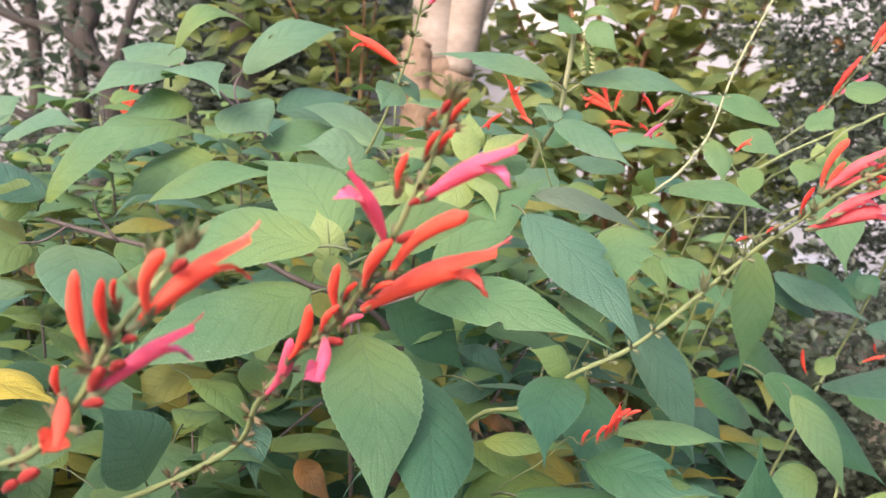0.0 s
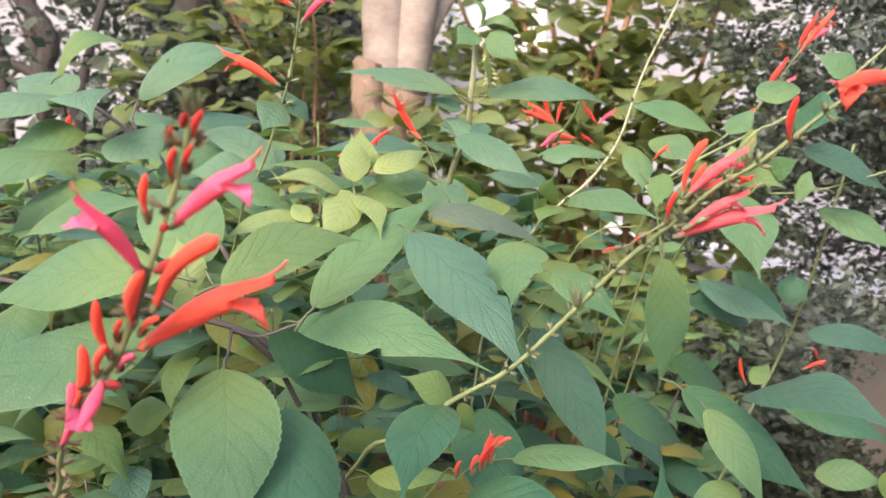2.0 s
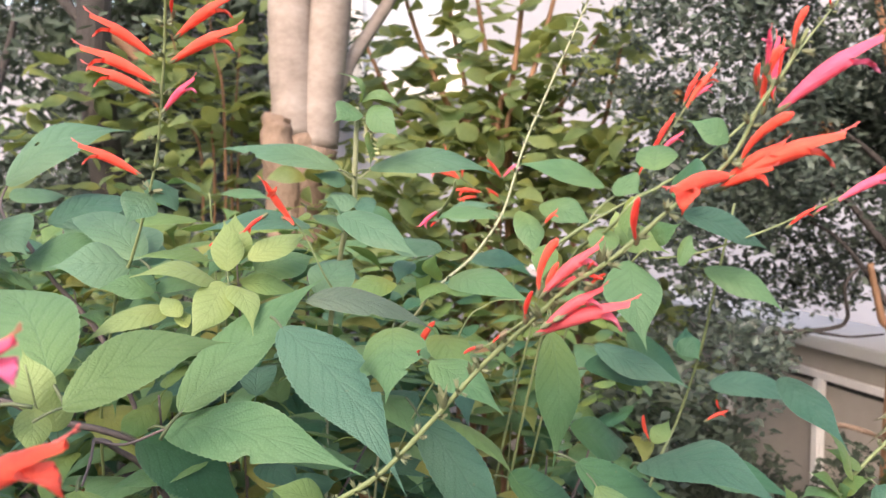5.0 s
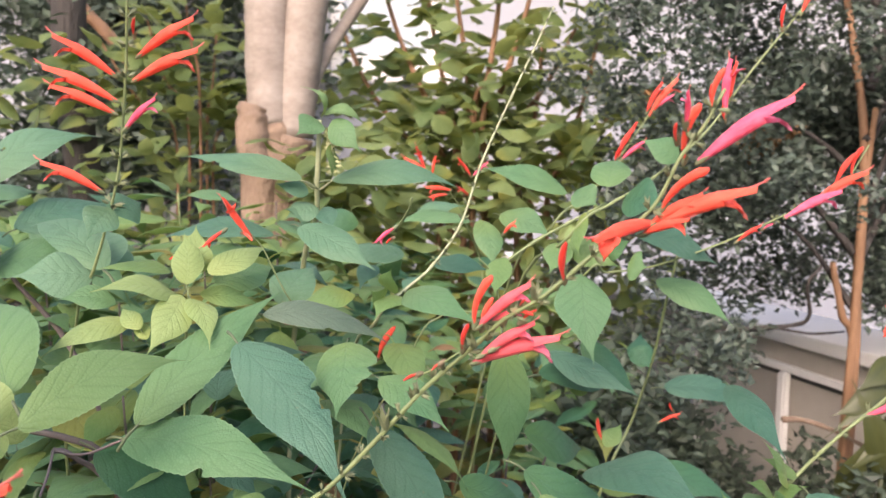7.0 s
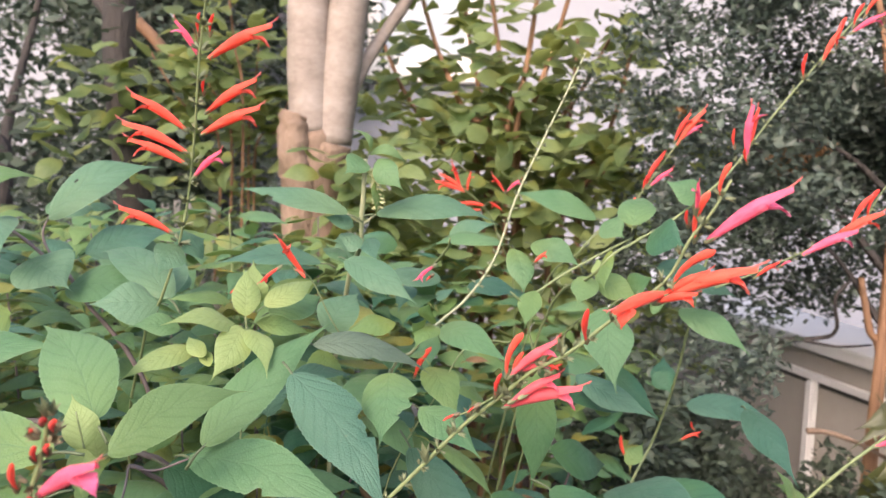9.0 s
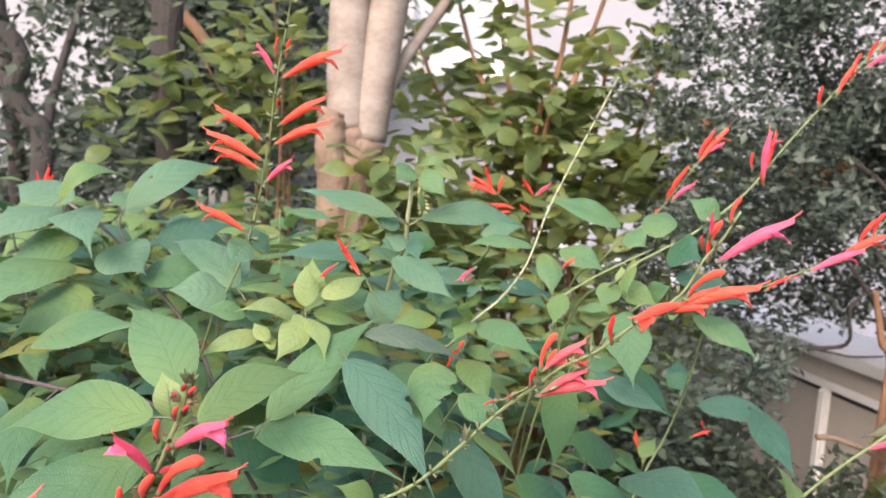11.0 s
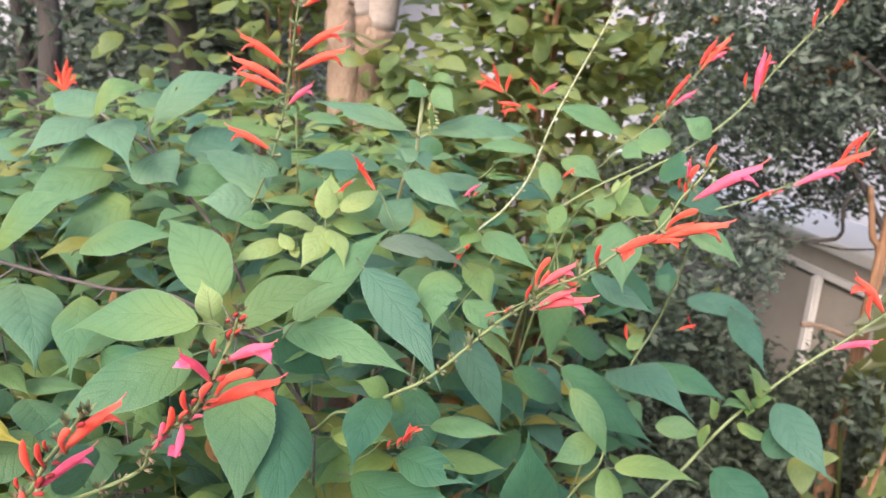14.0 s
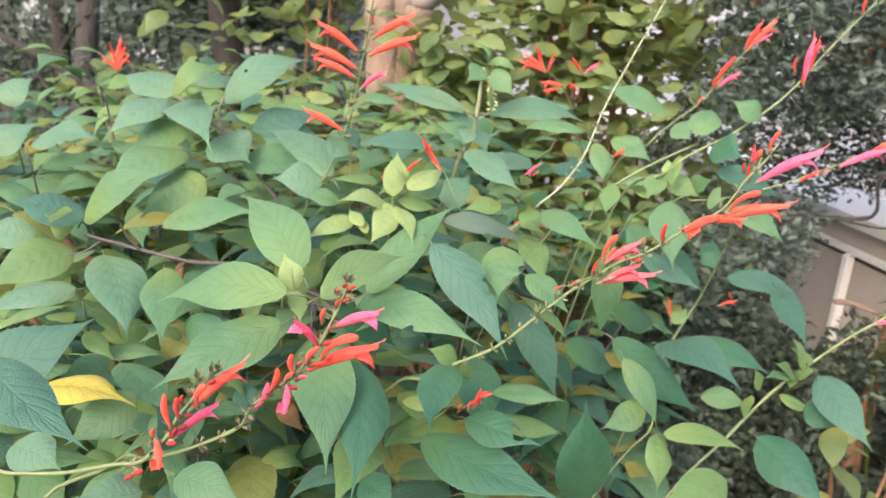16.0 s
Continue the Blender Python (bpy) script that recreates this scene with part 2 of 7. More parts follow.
blade_green = plain_material("dark_olive_blade", (0.030, 0.042, 0.012), (0.075, 0.085, 0.022), 40, 0.45, 0.2, 0.001, 0.2, stretch=(0.3, 3, 1))
small_leaf = plain_material("small_dark_leaf", (0.042, 0.064, 0.048), (0.120, 0.156, 0.122), 30, 0.48, 0.2, 0.001, 0.3, vary=0.5)
far_leaf = plain_material("far_tree_leaf", (0.034, 0.056, 0.038), (0.085, 0.115, 0.075), 6, 0.6, 0.2, 0.001, 0.25, vary=0.45)
# grey-blue in place of white: the house wall's shade is in this colour
plaster = plain_material("shade_grey_plaster", (0.275, 0.290, 0.325), (0.330, 0.345, 0.380), 3, 0.8, 0.25, 0.003)
white_paint = plain_material("white_paint", (0.70, 0.70, 0.69), (0.80, 0.80, 0.78), 12, 0.45, 0.15, 0.001)
beige_panel = plain_material("beige_panel", (0.33, 0.305, 0.27), (0.44, 0.415, 0.375), 5, 0.7, 0.2, 0.001)
grey_board = plain_material("weathered_board", (0.22, 0.22, 0.21), (0.34, 0.33, 0.31), 20, 0.85, 0.4, 0.002, stretch=(1, 1, 0.2))
grey_wall = plain_material("dark_blocker_wall", (0.09, 0.085, 0.08), (0.15, 0.145, 0.135), 3, 0.9, 0.4, 0.004)
# dark strip whose colour stands for the shadow under the rail
shadow_gap = plain_material("rail_shadow_groove", (0.06, 0.06, 0.06), (0.10, 0.10, 0.09), 20, 0.6, 0.1, 0.001)
soil = plain_material("soil", (0.026, 0.019, 0.014), (0.070, 0.052, 0.036), 12, 0.95, 0.9, 0.02)
paving = plain_material("pale_paving", (0.36, 0.355, 0.345), (0.45, 0.44, 0.43), 2, 0.85, 0.3, 0.003)
leaf_dry = leaf_material("leaf_dry_brown", (0.15, 0.085, 0.04), (0.26, 0.16, 0.075), (0.3, 0.17, 0.06))
litter = plain_material("dry_leaf", (0.14, 0.075, 0.028), (0.26, 0.155, 0.065), 40, 0.8, 0.4, 0.002, 0.15, vary=0.4)
pane_glass, _, pb = nodes_of("window_glass")
pb.inputs["Base Color"].default_value, pb.inputs["Roughness"].default_value = (0.36, 0.41, 0.47, 1), 0.12
pb.inputs["Metallic"].default_value = 0.0
pb.inputs["Specular IOR Level"].default_value = 0.8


# ---- builders ----
def part(name, data, material, parent, label="", m=None):
    """One mesh object under a thing or a part; data is a mesh or a bmesh."""
    if isinstance(data, bmesh.types.BMesh):
        me = bpy.data.meshes.new(name)
        data.to_mesh(me)
        data.free()
        for p in me.polygons:
            p.use_smooth = True
        data = me
    if material and not data.materials:
        data.materials.append(material)
    ob = new(name, data)
    if parent:
        ob.parent = parent
    if m is not None:
        ob.matrix_basis = m
    if label:
        ob["label"] = label
    return ob


def thing(name, label, category, group="", at=(0, 0, 0), kind=""):
    e = new(name)
    e.empty_display_size = 0.05
    e.location = at
    return tagged(e, label, category, group, kind)


def smooth_path(pts, per=5):
    """A smooth curve through the points, sampled evenly between them."""
    P = [np.array(p, float) for p in pts]
    P = [2 * P[0] - P[1]] + P + [2 * P[-1] - P[-2]]
    out = []
    for i in range(1, len(P) - 2):
        a, b, c, d = P[i - 1:i + 3]
        for k in range(per):
            s = k / per
            out.append(0.5 * (2 * b + (c - a) * s + (2 * a - 5 * b + 4 * c - d) * s * s + (3 * b - a - 3 * c + d) * s ** 3))
    return out + [P[-2]]


def tube(bm, pts, r0, r1, sides=7, rough=0.0, seed=0, knots=0.0, foot=None):
    rings, n = [], len(pts)
    ref = Vector((0.3, 0.9, 0.2))
    for i, p in enumerate(pts):
        d = Vector(pts[min(i + 1, n - 1)]) - Vector(pts[max(i - 1, 0)])
        d.normalize()
        x = d.cross(ref)
        if x.length < 1e-3:
            x = d.cross(Vector((1, 0, 0)))
        x.normalize()
        y = d.cross(x)
        rad = r0 + (r1 - r0) * i / max(1, n - 1)
        if knots and i % 5 == 0:
            rad *= 1 + knots
        ring = []
        for k in range(sides):
            a = 2 * math.pi * k / sides
            q = rad * (1 + rough * noise.noise(Vector((a * 1.3 + seed, i * 0.45, seed * 3.1))))
            ring.append(bm.verts.new(Vector(p) + (x * math.cos(a) + y * math.sin(a)) * q))
        rings.append(ring)
    for a, b in zip(rings, rings[1:]):
        for k in range(sides):
            f = bm.faces.new((a[k], a[(k + 1) % sides], b[(k + 1) % sides], b[k]))
            if foot:
                f.material_index = 1
                for lp in f.loops:
                    lp[foot].uv = (0.0, 0.56)
    bm.faces.new(rings[0][::-1])
    bm.faces.new(rings[-1])


def half_width(u):
    """The outline of an ovate leaf with a drawn-out tip, 1 at its widest."""
    return max(max(0.0, math.sin(math.pi * min(1.0, u ** 0.70))) ** (0.84 + 1.3 * u), 0.55 * (1.0 - u) if u > 0.6 else 0.0)


def leaf_mesh(name, L, width, bend, bites=(), fold=0.18, petiole=0.16, rows=56, cols=4, seed=0.0, teeth=0.018, shape=half_width, holes=(), sway=None):
    """A serrate leaf blade with a folded midrib, along x from its base, its face up, and its stalk."""
    bm = bmesh.new()
    uvl = bm.loops.layers.uv.new("UVMap")
    grid, uvs = [], {}
    for i in range(rows + 1):
        u = i / rows
        line = []
        for j in range(-cols, cols + 1):
            v = j / cols
            w = 0.5 * width * shape(u)
            if abs(j) == cols:
                w *= 1 + (teeth if i % 2 else -teeth)
            for at, side, depth, half in bites:
                if side * v > 0 and abs(u - at) < half:
                    w = min(w, 0.5 * width * shape(u) * (1 - depth * (1 - (abs(u - at) / half) ** 4) * (0.8 + 0.2 * math.sin(u * 90))))
            y = v * w
            z = bend * L * 4 * u * (1 - u) - bend * L * 0.5 * u * u
            z += fold * abs(y) * (1 - 0.9 * abs(v)) + 0.045 * width * shape(u) * math.sin(u * 8 + seed) * v * abs(v)
            z -= 0.10 * width * shape(u) * v * v * (0.5 + 0.5 * math.sin(u * 5 + 2.1 * seed))
            z += 0.012 * width * shape(u) * math.cos((u * 7 - abs(v) ** 0.8 * 2.0) * 2 * math.pi) * (1 - abs(v)) * -1
            x = u * L + 0.02 * width * math.sin(seed * 3 + u * 4) * v
            y += (0.05 * math.sin(seed * 5.0) if sway is None else sway) * L * math.sin(math.pi * u)
            vert = bm.verts.new((x, y, z))
            uvs[vert] = (u, 0.5 + 0.5 * v)
            line.append(vert)
        grid.append(line)
    for a, b in zip(grid, grid[1:]):
        for k in range(2 * cols):
            mu, mv = uvs[a[k]][0] + 0.5 / rows, uvs[a[k]][1] * 2 - 1 + 0.5 / cols
            if any(((mu - hu) * L) ** 2 + ((mv - hv) * 0.5 * width * shape(mu)) ** 2 < hr * hr for hu, hv, hr in holes):
                continue
            f = bm.faces.new((a[k], b[k], b[k + 1], a[k + 1]))
            for lp in f.loops:
                lp[uvl].uv = uvs[lp.vert]
    if petiole:
        back = [(0.06 * L, 0, -0.0002), (0, 0, -0.0004), (-0.5 * petiole * L, 0, -0.012 * L), (-petiole * L, 0, -0.05 * L)]
        tube(bm, smooth_path(back, 3), 0.006 * L, 0.0078 * L, 6, foot=uvl)
    return bm


LEAVES = [0]


def aim(base, tip, normal):
    x = (Vector(tip) - Vector(base)).normalized()
    z = Vector(normal)
    z = (z - x * z.dot(x)).normalized()
    y = z.cross(x)
    m = Matrix((x, y, z)).transposed().to_4x4()
    m.translation = base
    return m


def leaf(shoot, base, tip, width, normal, material, bend=0.08, bites=(), fold=0.18, petiole=0.12, holes=(), sway=None):
    LEAVES[0] += 1
    L = (Vector(tip) - Vector(base)).length
    bm = leaf_mesh("leaf", L, width, bend, bites, fold, petiole, rows=56, cols=7 if holes else 4, seed=LEAVES[0] * 1.37, holes=holes, sway=sway)
    ob = part("leaf", bm, material, shoot, "", Matrix.Translation(-shoot.location) @ aim(base, tip, normal))
    ob.data.materials.append(petiole_mat)
    return ob


def stem(shoot, pts, r0, r1, material):
    bm = bmesh.new()
    tube(bm, smooth_path(pts, 6), r0, r1, 8, 0.18, r0 * 1000, 0.16)
    return part("stem", bm, material, shoot, "", Matrix.Translation(-shoot.location))


def corolla_mesh(kind):
    """A two-lipped tubular sage flower, along x with its hood up, one unit long."""
    bm = bmesh.new()
    S, rings = 12, []
    if kind in ("bud", "hood", "ball"):
        n = 12
        for i in range(n + 1):
            s = i / n
            if kind == "bud":
                rad = 0.026 + 0.042 * math.sin(math.pi * min(1, s * 0.66 + 0.04)) ** 1.2 - 0.006 * math.sin(s * 9)
                z = 0.07 * math.sin(math.pi * s)
            elif kind == "ball":
                rad = 0.06 + 0.16 * math.sin(math.pi * min(1.0, s * 0.8 + 0.1))
                z = 0.0
            else:
                rad = 0.027 + 0.052 * s ** 0.8
                z = 0.10 * math.sin(math.pi * s) - 0.02 * s
            if s > 0.86:
                rad *= math.sqrt(max(0.02, 1 - ((s - 0.86) / 0.145) ** 2))
            ring = []
            for k in range(S):
                a = 2 * math.pi * k / S
                crease = 1 + 0.10 * math.cos(2 * a + 5 * s) + 0.06 * math.sin(5 * a + 3 * s)
                ring.append(bm.verts.new((s + 0.012 * math.sin(3 * a) * s, rad * 0.9 * math.cos(a) * crease, z + rad * math.sin(a) * crease)))
            rings.append(ring)
        for a, b in zip(rings, rings[1:]):
            for k in range(S):
                bm.faces.new((a[k], a[(k + 1) % S], b[(k + 1) % S], b[k]))
        bm.faces.new(rings[-1])
        return bm
    wide = 1.35 if kind == "face" else 1.0
    n, mouth = 14, 9
    arch = lambda s: 0.055 * math.sin(math.pi * s * 0.9) - 0.02 * s
    for i in range(mouth + 1):
        s = 0.66 * i / mouth
        rad = (0.030 + 0.046 * math.sin(min(1, s / 0.60) * math.pi * 0.56) ** 1.4) * wide
        ring = []
        for k in range(S):
            a = 2 * math.pi * k / S
            flute = 1 + 0.06 * math.cos(4 * a) * s
            ring.append(bm.verts.new((s, rad * 0.86 * flute * math.cos(a), arch(s) + rad * flute * math.sin(a))))
        rings.append(ring)
    for a, b in zip(rings, rings[1:]):
        for k in range(S):
            bm.faces.new((a[k], a[(k + 1) % S], b[(k + 1) % S], b[k]))
    # hood: the upper half goes on, narrows and closes
    last = rings[-1][0:S // 2 + 1]
    for i in range(1, 6):
        s = 0.66 + 0.34 * i / 5
        rad = (0.072 - 0.042 * (i / 5) ** 1.3) * wide
        row = []
        for k in range(S // 2 + 1):
            a = math.pi * k / (S // 2)
            row.append(bm.verts.new((s - 0.03 * (1 - math.sin(a)), rad * 0.80 * math.cos(a), arch(s) + 0.012 * i / 5 + rad * 0.95 * math.sin(a) - 0.02 * (1 - math.sin(a)))))
        for k in range(S // 2):
            bm.faces.new((last[k], last[k + 1], row[k + 1], row[k]))
        last = row
    # lower lip: a broad lobe that hangs down between two small side lobes
    low = [rings[-1][k % S] for k in range(S // 2, S + 1)]
    broad = 1.5 if kind == "face" else 1.0
    for i in range(1, 7):
        q = i / 6
        row = []
        for k in range(7):
            c = (k - 3) / 3
            spread = (0.078 + 0.055 * math.sin(math.pi * q ** 0.9)) * (1 - 0.45 * q ** 4) * broad
            lobe = 1 - 0.16 * (1 - math.cos(c * 3 * math.pi)) * 0.5 * q - 0.22 * c * c * q
            row.append(bm.verts.new((0.66 + 0.17 * math.sin(q * 1.9) * lobe, -c * spread, arch(0.66) - 0.083 * wide * math.sqrt(max(0, 1 - c * c * 0.85)) * (1 - q) - 0.04 * q * (1 - c * c) - 0.235 * q ** 1.25 * lobe * (0.8 + 0.2 * broad) + 0.03 * c * c * q)))
        for k in range(6):
            bm.faces.new((low[k], low[k + 1], row[k + 1], row[k]))
        low = row
    return bm


def style_mesh():
    bm = bmesh.new()
    tube(bm, smooth_path([(0.80, 0, 0.055), (0.95, 0, 0.05), (1.04, 0.004, 0.055), (1.12, -0.006, 0.075)], 3), 0.011, 0.007, 5)
    tube(bm, smooth_path([(1.04, 0.004, 0.055), (1.09, 0.012, 0.045)], 3), 0.006, 0.005, 5)
    return bm


def calyx_mesh():
    """A ribbed bell with pointed teeth, along x, one unit long."""
    bm = bmesh.new()
    S, rings = 10, []
    for s, rad in ((0.0, 0.07), (0.12, 0.16), (0.4, 0.23), (0.66, 0.25)):
        rings.append([bm.verts.new((s, rad * (1 + 0.07 * (k % 2)) * math.cos(2 * math.pi * k / S), rad * (1 + 0.07 * (k % 2)) * math.sin(2 * math.pi * k / S))) for k in range(S)])
    for a, b in zip(rings, rings[1:]):
        for k in range(S):
            bm.faces.new((a[k], a[(k + 1) % S], b[(k + 1) % S], b[k]))
    for k in range(0, S, 2):
        a, b, c = rings[-1][k], rings[-1][(k + 1) % S], rings[-1][(k + 2) % S]
        an = 2 * math.pi * (k + 1) / S
        tip = bm.verts.new((1.22 + 0.06 * math.sin(k * 2.1), 0.40 * math.cos(an), 0.40 * math.sin(an)))
        bm.faces.new((a, b, tip))
        bm.faces.new((b, c, tip))
    bm.faces.new(rings[0][::-1])
    return bm


def mesh_of(name, bm, material):
    me = bpy.data.meshes.new(name)
    bm.to_mesh(me)
    bm.free()
    for p in me.polygons:
        p.use_smooth = True
    me.materials.append(material)
    if name == "leaf":
        me.materials.append(petiole_mat)
    return me


COROLLAS = {(k, m.name): mesh_of("corolla", corolla_mesh(k), m) for k in ("open", "bud", "hood", "face", "ball") for m in (petal_orange, petal_red, petal_pink, petal_coral, petal_crimson)}
STYLE = mesh_of("style", style_mesh(), style_mat)
CALYX = {m.name: mesh_of("calyx", calyx_mesh(), m) for m in (calyx_green, calyx_red, calyx_mixed, calyx_pale)}


def flower(shoot, base, tip, up, kind, material):
    L = (Vector(tip) - Vector(base)).length
    m = Matrix.Translation(-shoot.location) @ aim(base, tip, up) @ Matrix.Scale(L, 4)
    name = "bud" if kind in ("bud", "ball") else "flower"
    ob = part(name, COROLLAS[kind, material.name], None, shoot, "", m)
    if kind == "ball":
        return ob
    size = 0.0043 / L
    part("calyx", CALYX[calyx_green.name if kind != "bud" else calyx_mixed.name], None, ob, "", Matrix.Translation((-0.35 * size, 0, 0)) @ Matrix.Scale(size, 4))
    if kind == "open":
        part("style", STYLE, None, ob)
    return ob


def calyx(shoot, base, tip, material):
    L = (Vector(tip) - Vector(base)).length
    m = Matrix.Translation(-shoot.location) @ aim(base, tip, (0.1, -0.8, 0.6)) @ Matrix.Scale(max(L, 0.0035), 4)
    return part("calyx", CALYX[material.name], None, shoot, "", m)


def whorls(shoot, pts, step, size, material):
    """Rings of small calyces along a flower stem."""
    path, run, turn = smooth_path(pts, 8), 0.0, 0.0
    rng = random.Random(len(pts) * 31 + int(pts[0][0] * 1e4))
    for a, b in zip(path, path[1:]):
        d = Vector(b) - Vector(a)
        run += d.length
        if run < step:
            continue
        run, turn = 0.0, turn + 1.2
        for k in range(4):
            an = turn + k * math.pi / 2 + rng.uniform(-0.3, 0.3)
            x = d.normalized().orthogonal()
            x.rotate(Matrix.Rotation(an, 3, d.normalized()))
            way = (x + d.normalized() * rng.uniform(0.3, 1.0)).normalized()
            s = size * rng.uniform(0.5, 0.85)
            m = Matrix.Translation(-shoot.location) @ aim(Vector(a) + x * 0.001, Vector(a) + way, (0.1, -0.8, 0.6)) @ Matrix.Scale(s, 4)
            part("calyx", CALYX[material.name], None, shoot, "", m)


# ---- fitted places of the setting ----
TR = [
    [(-0.0274, 1.5, 0), (-0.0185, 1.5, 0.6066), (-0.0097, 1.5, 1.1029), (-0.0232, 1.5, 1.2021), (-0.0279, 1.5, 1.2904), (-0.0284, 1.5, 1.4354), (-0.0264, 1.51, 1.6284), (-0.025, 1.52, 1.8382)],
    [(0.0312, 1.5, 0), (0.0145, 1.5, 0.5955), (-0.0022, 1.5, 1.0828), (0.0118, 1.5, 1.1823), (0.0249, 1.5, 1.2906), (0.0437, 1.49, 1.4343), (0.0639, 1.48, 1.6206), (0.0847, 1.47, 1.8189)],
    [(-0.0585, 1.48, 0), (-0.051, 1.48, 0.5853), (-0.0435, 1.48, 1.0641), (-0.053, 1.47, 1.1523), (-0.0534, 1.47, 1.2122)],
    [(0.0379, 1.5, 1.2513), (0.079, 1.53, 1.3442), (0.1481, 1.57, 1.4528), (0.2038, 1.6, 1.5738)],
]
FENCE0, FENCE1, FENCE_H = (1.0665, 1.6489, 0), (1.1355, 1.3276, 0), 0.745
SHRUB_STEMS = []
SHRUB_STEMS.append(([(0.3769, 1.62, 0), (0.3665, 1.62, 0.6642), (0.3561, 1.62, 1.2075), (0.3804, 1.6, 1.3033), (0.4066, 1.62, 1.4672), (0.4177, 1.62, 1.6263)], 0.0085))
SHRUB_STEMS.append(([(0.3175, 1.65, 0), (0.3349, 1.65, 0.665), (0.3522, 1.65, 1.2092), (0.3497, 1.66, 1.31), (0.333, 1.68, 1.4459), (0.3028, 1.7, 1.6484)], 0.0085))
SHRUB_STEMS.append(([(0.2379, 1.66, 0), (0.2832, 1.66, 0.6407), (0.3286, 1.66, 1.1649), (0.2747, 1.68, 1.256), (0.2152, 1.7, 1.3926), (0.1672, 1.72, 1.5519)], 0.0085))
SHRUB_STEMS.append(([(0.4242, 1.62, 0), (0.3985, 1.62, 0.6521), (0.3728, 1.62, 1.1856), (0.4079, 1.6, 1.2819), (0.4575, 1.6, 1.4425), (0.4955, 1.6, 1.5907)], 0.0085))
SHRUB_STEMS.append(([(0.1945, 1.7, 0), (0.2528, 1.7, 0.616), (0.3111, 1.7, 1.12), (0.2349, 1.75, 1.1914), (0.1549, 1.78, 1.2995), (0.0979, 1.8, 1.4311)], 0.0085))
SHRUB_STEMS.append(([(0.2944, 1.7, 0), (0.3175, 1.7, 0.6413), (0.3406, 1.7, 1.1659), (0.3249, 1.75, 1.2617), (0.2881, 1.78, 1.453), (0.2682, 1.8, 1.6786)], 0.0085))
SHRUB_STEMS.append(([(0.4733, 1.65, 0), (0.4286, 1.65, 0.628), (0.384, 1.65, 1.1419), (0.4437, 1.66, 1.2095), (0.5183, 1.68, 1.3016), (0.5825, 1.7, 1.4187)], 0.0085))
SHRUB_STEMS.append(([(0.5348, 1.66, 0), (0.5093, 1.66, 0.5717), (0.4839, 1.66, 1.0395), (0.5194, 1.64, 1.1167), (0.5715, 1.62, 1.2393), (0.6058, 1.62, 1.3905)], 0.0085))
SHRUB_STEMS.append(([(0.4778, 1.66, 0), (0.4678, 1.66, 0.5774), (0.4579, 1.66, 1.0499), (0.4778, 1.68, 1.1355), (0.5046, 1.7, 1.2705), (0.5177, 1.72, 1.4157)], 0.0085))
SHRUB_STEMS.append(([(0.5573, 1.62, 0), (0.5331, 1.62, 0.5817), (0.5089, 1.62, 1.0576), (0.5651, 1.6, 1.1462), (0.6258, 1.6, 1.2319)], 0.0085))
LEFT_STEMS = [
    ([(-0.187, 1.62, 0), (-0.1753, 1.62, 0.6809), (-0.1637, 1.62, 1.2381), (-0.1757, 1.6, 1.3641), (-0.1903, 1.6, 1.5089)], 0.0036),
    ([(-0.1662, 1.7, 0), (-0.1655, 1.7, 0.6451), (-0.1647, 1.7, 1.1729), (-0.1556, 1.72, 1.2771), (-0.1476, 1.75, 1.4065)], 0.0036),
    ([(-0.2399, 1.68, 0), (-0.2177, 1.68, 0.6509), (-0.1955, 1.68, 1.1834), (-0.2352, 1.66, 1.293), (-0.2642, 1.65, 1.4102)], 0.0036),
    ([(-0.2861, 1.66, 0), (-0.2503, 1.66, 0.6382), (-0.2145, 1.66, 1.1604), (-0.2813, 1.62, 1.2564), (-0.3376, 1.6, 1.3586)], 0.0036),
    ([(-0.128, 1.7, 0), (-0.1407, 1.7, 0.6262), (-0.1535, 1.7, 1.1385), (-0.1142, 1.76, 1.2099), (-0.0824, 1.8, 1.3083)], 0.0036),
]
HEDGE_STEMS = [
    ([(0.9024, 1.2, 0), (0.9053, 1.2, 0.4527), (0.9083, 1.2, 0.8231), (0.9047, 1.2, 0.9802), (0.9075, 1.2, 1.1152), (0.9165, 1.2, 1.2299)], 0.0095),
    ([(0.873, 1.2, 0), (0.8893, 1.2, 0.4579), (0.9055, 1.2, 0.8325), (0.8818, 1.2, 0.9069), (0.8606, 1.2, 0.9891)], 0.0095),
    ([(0.8903, 1.2, 0), (0.8974, 1.2, 0.6134), (0.9046, 1.2, 1.1152), (0.9086, 1.25, 1.3217), (0.896, 1.3, 1.5085)], 0.0095),
]
CROOKED = [
    [(-1.1634, 2.6, 0), (-1.0993, 2.6, 0.6013), (-1.0353, 2.6, 1.0933), (-1.0873, 2.6, 1.1948), (-1.1214, 2.6, 1.2789), (-1.1026, 2.6, 1.3818), (-1.1961, 2.6, 1.511), (-1.2715, 2.62, 1.6766)],
    [(-1.0872, 2.6, 1.2034), (-1.1828, 2.6, 1.2843), (-1.3224, 2.6, 1.3112), (-1.4951, 2.6, 1.3786)],
    [(-1.0353, 2.6, 1.0933), (-1.0181, 2.65, 1.2888), (-0.9733, 2.7, 1.506), (-0.9373, 2.7, 1.6451)],
]
TAN = [(-0.346, 1.9, 1.3394), (-0.3926, 1.9, 1.3985), (-0.4787, 1.92, 1.4947), (-0.5664, 1.95, 1.6408)]


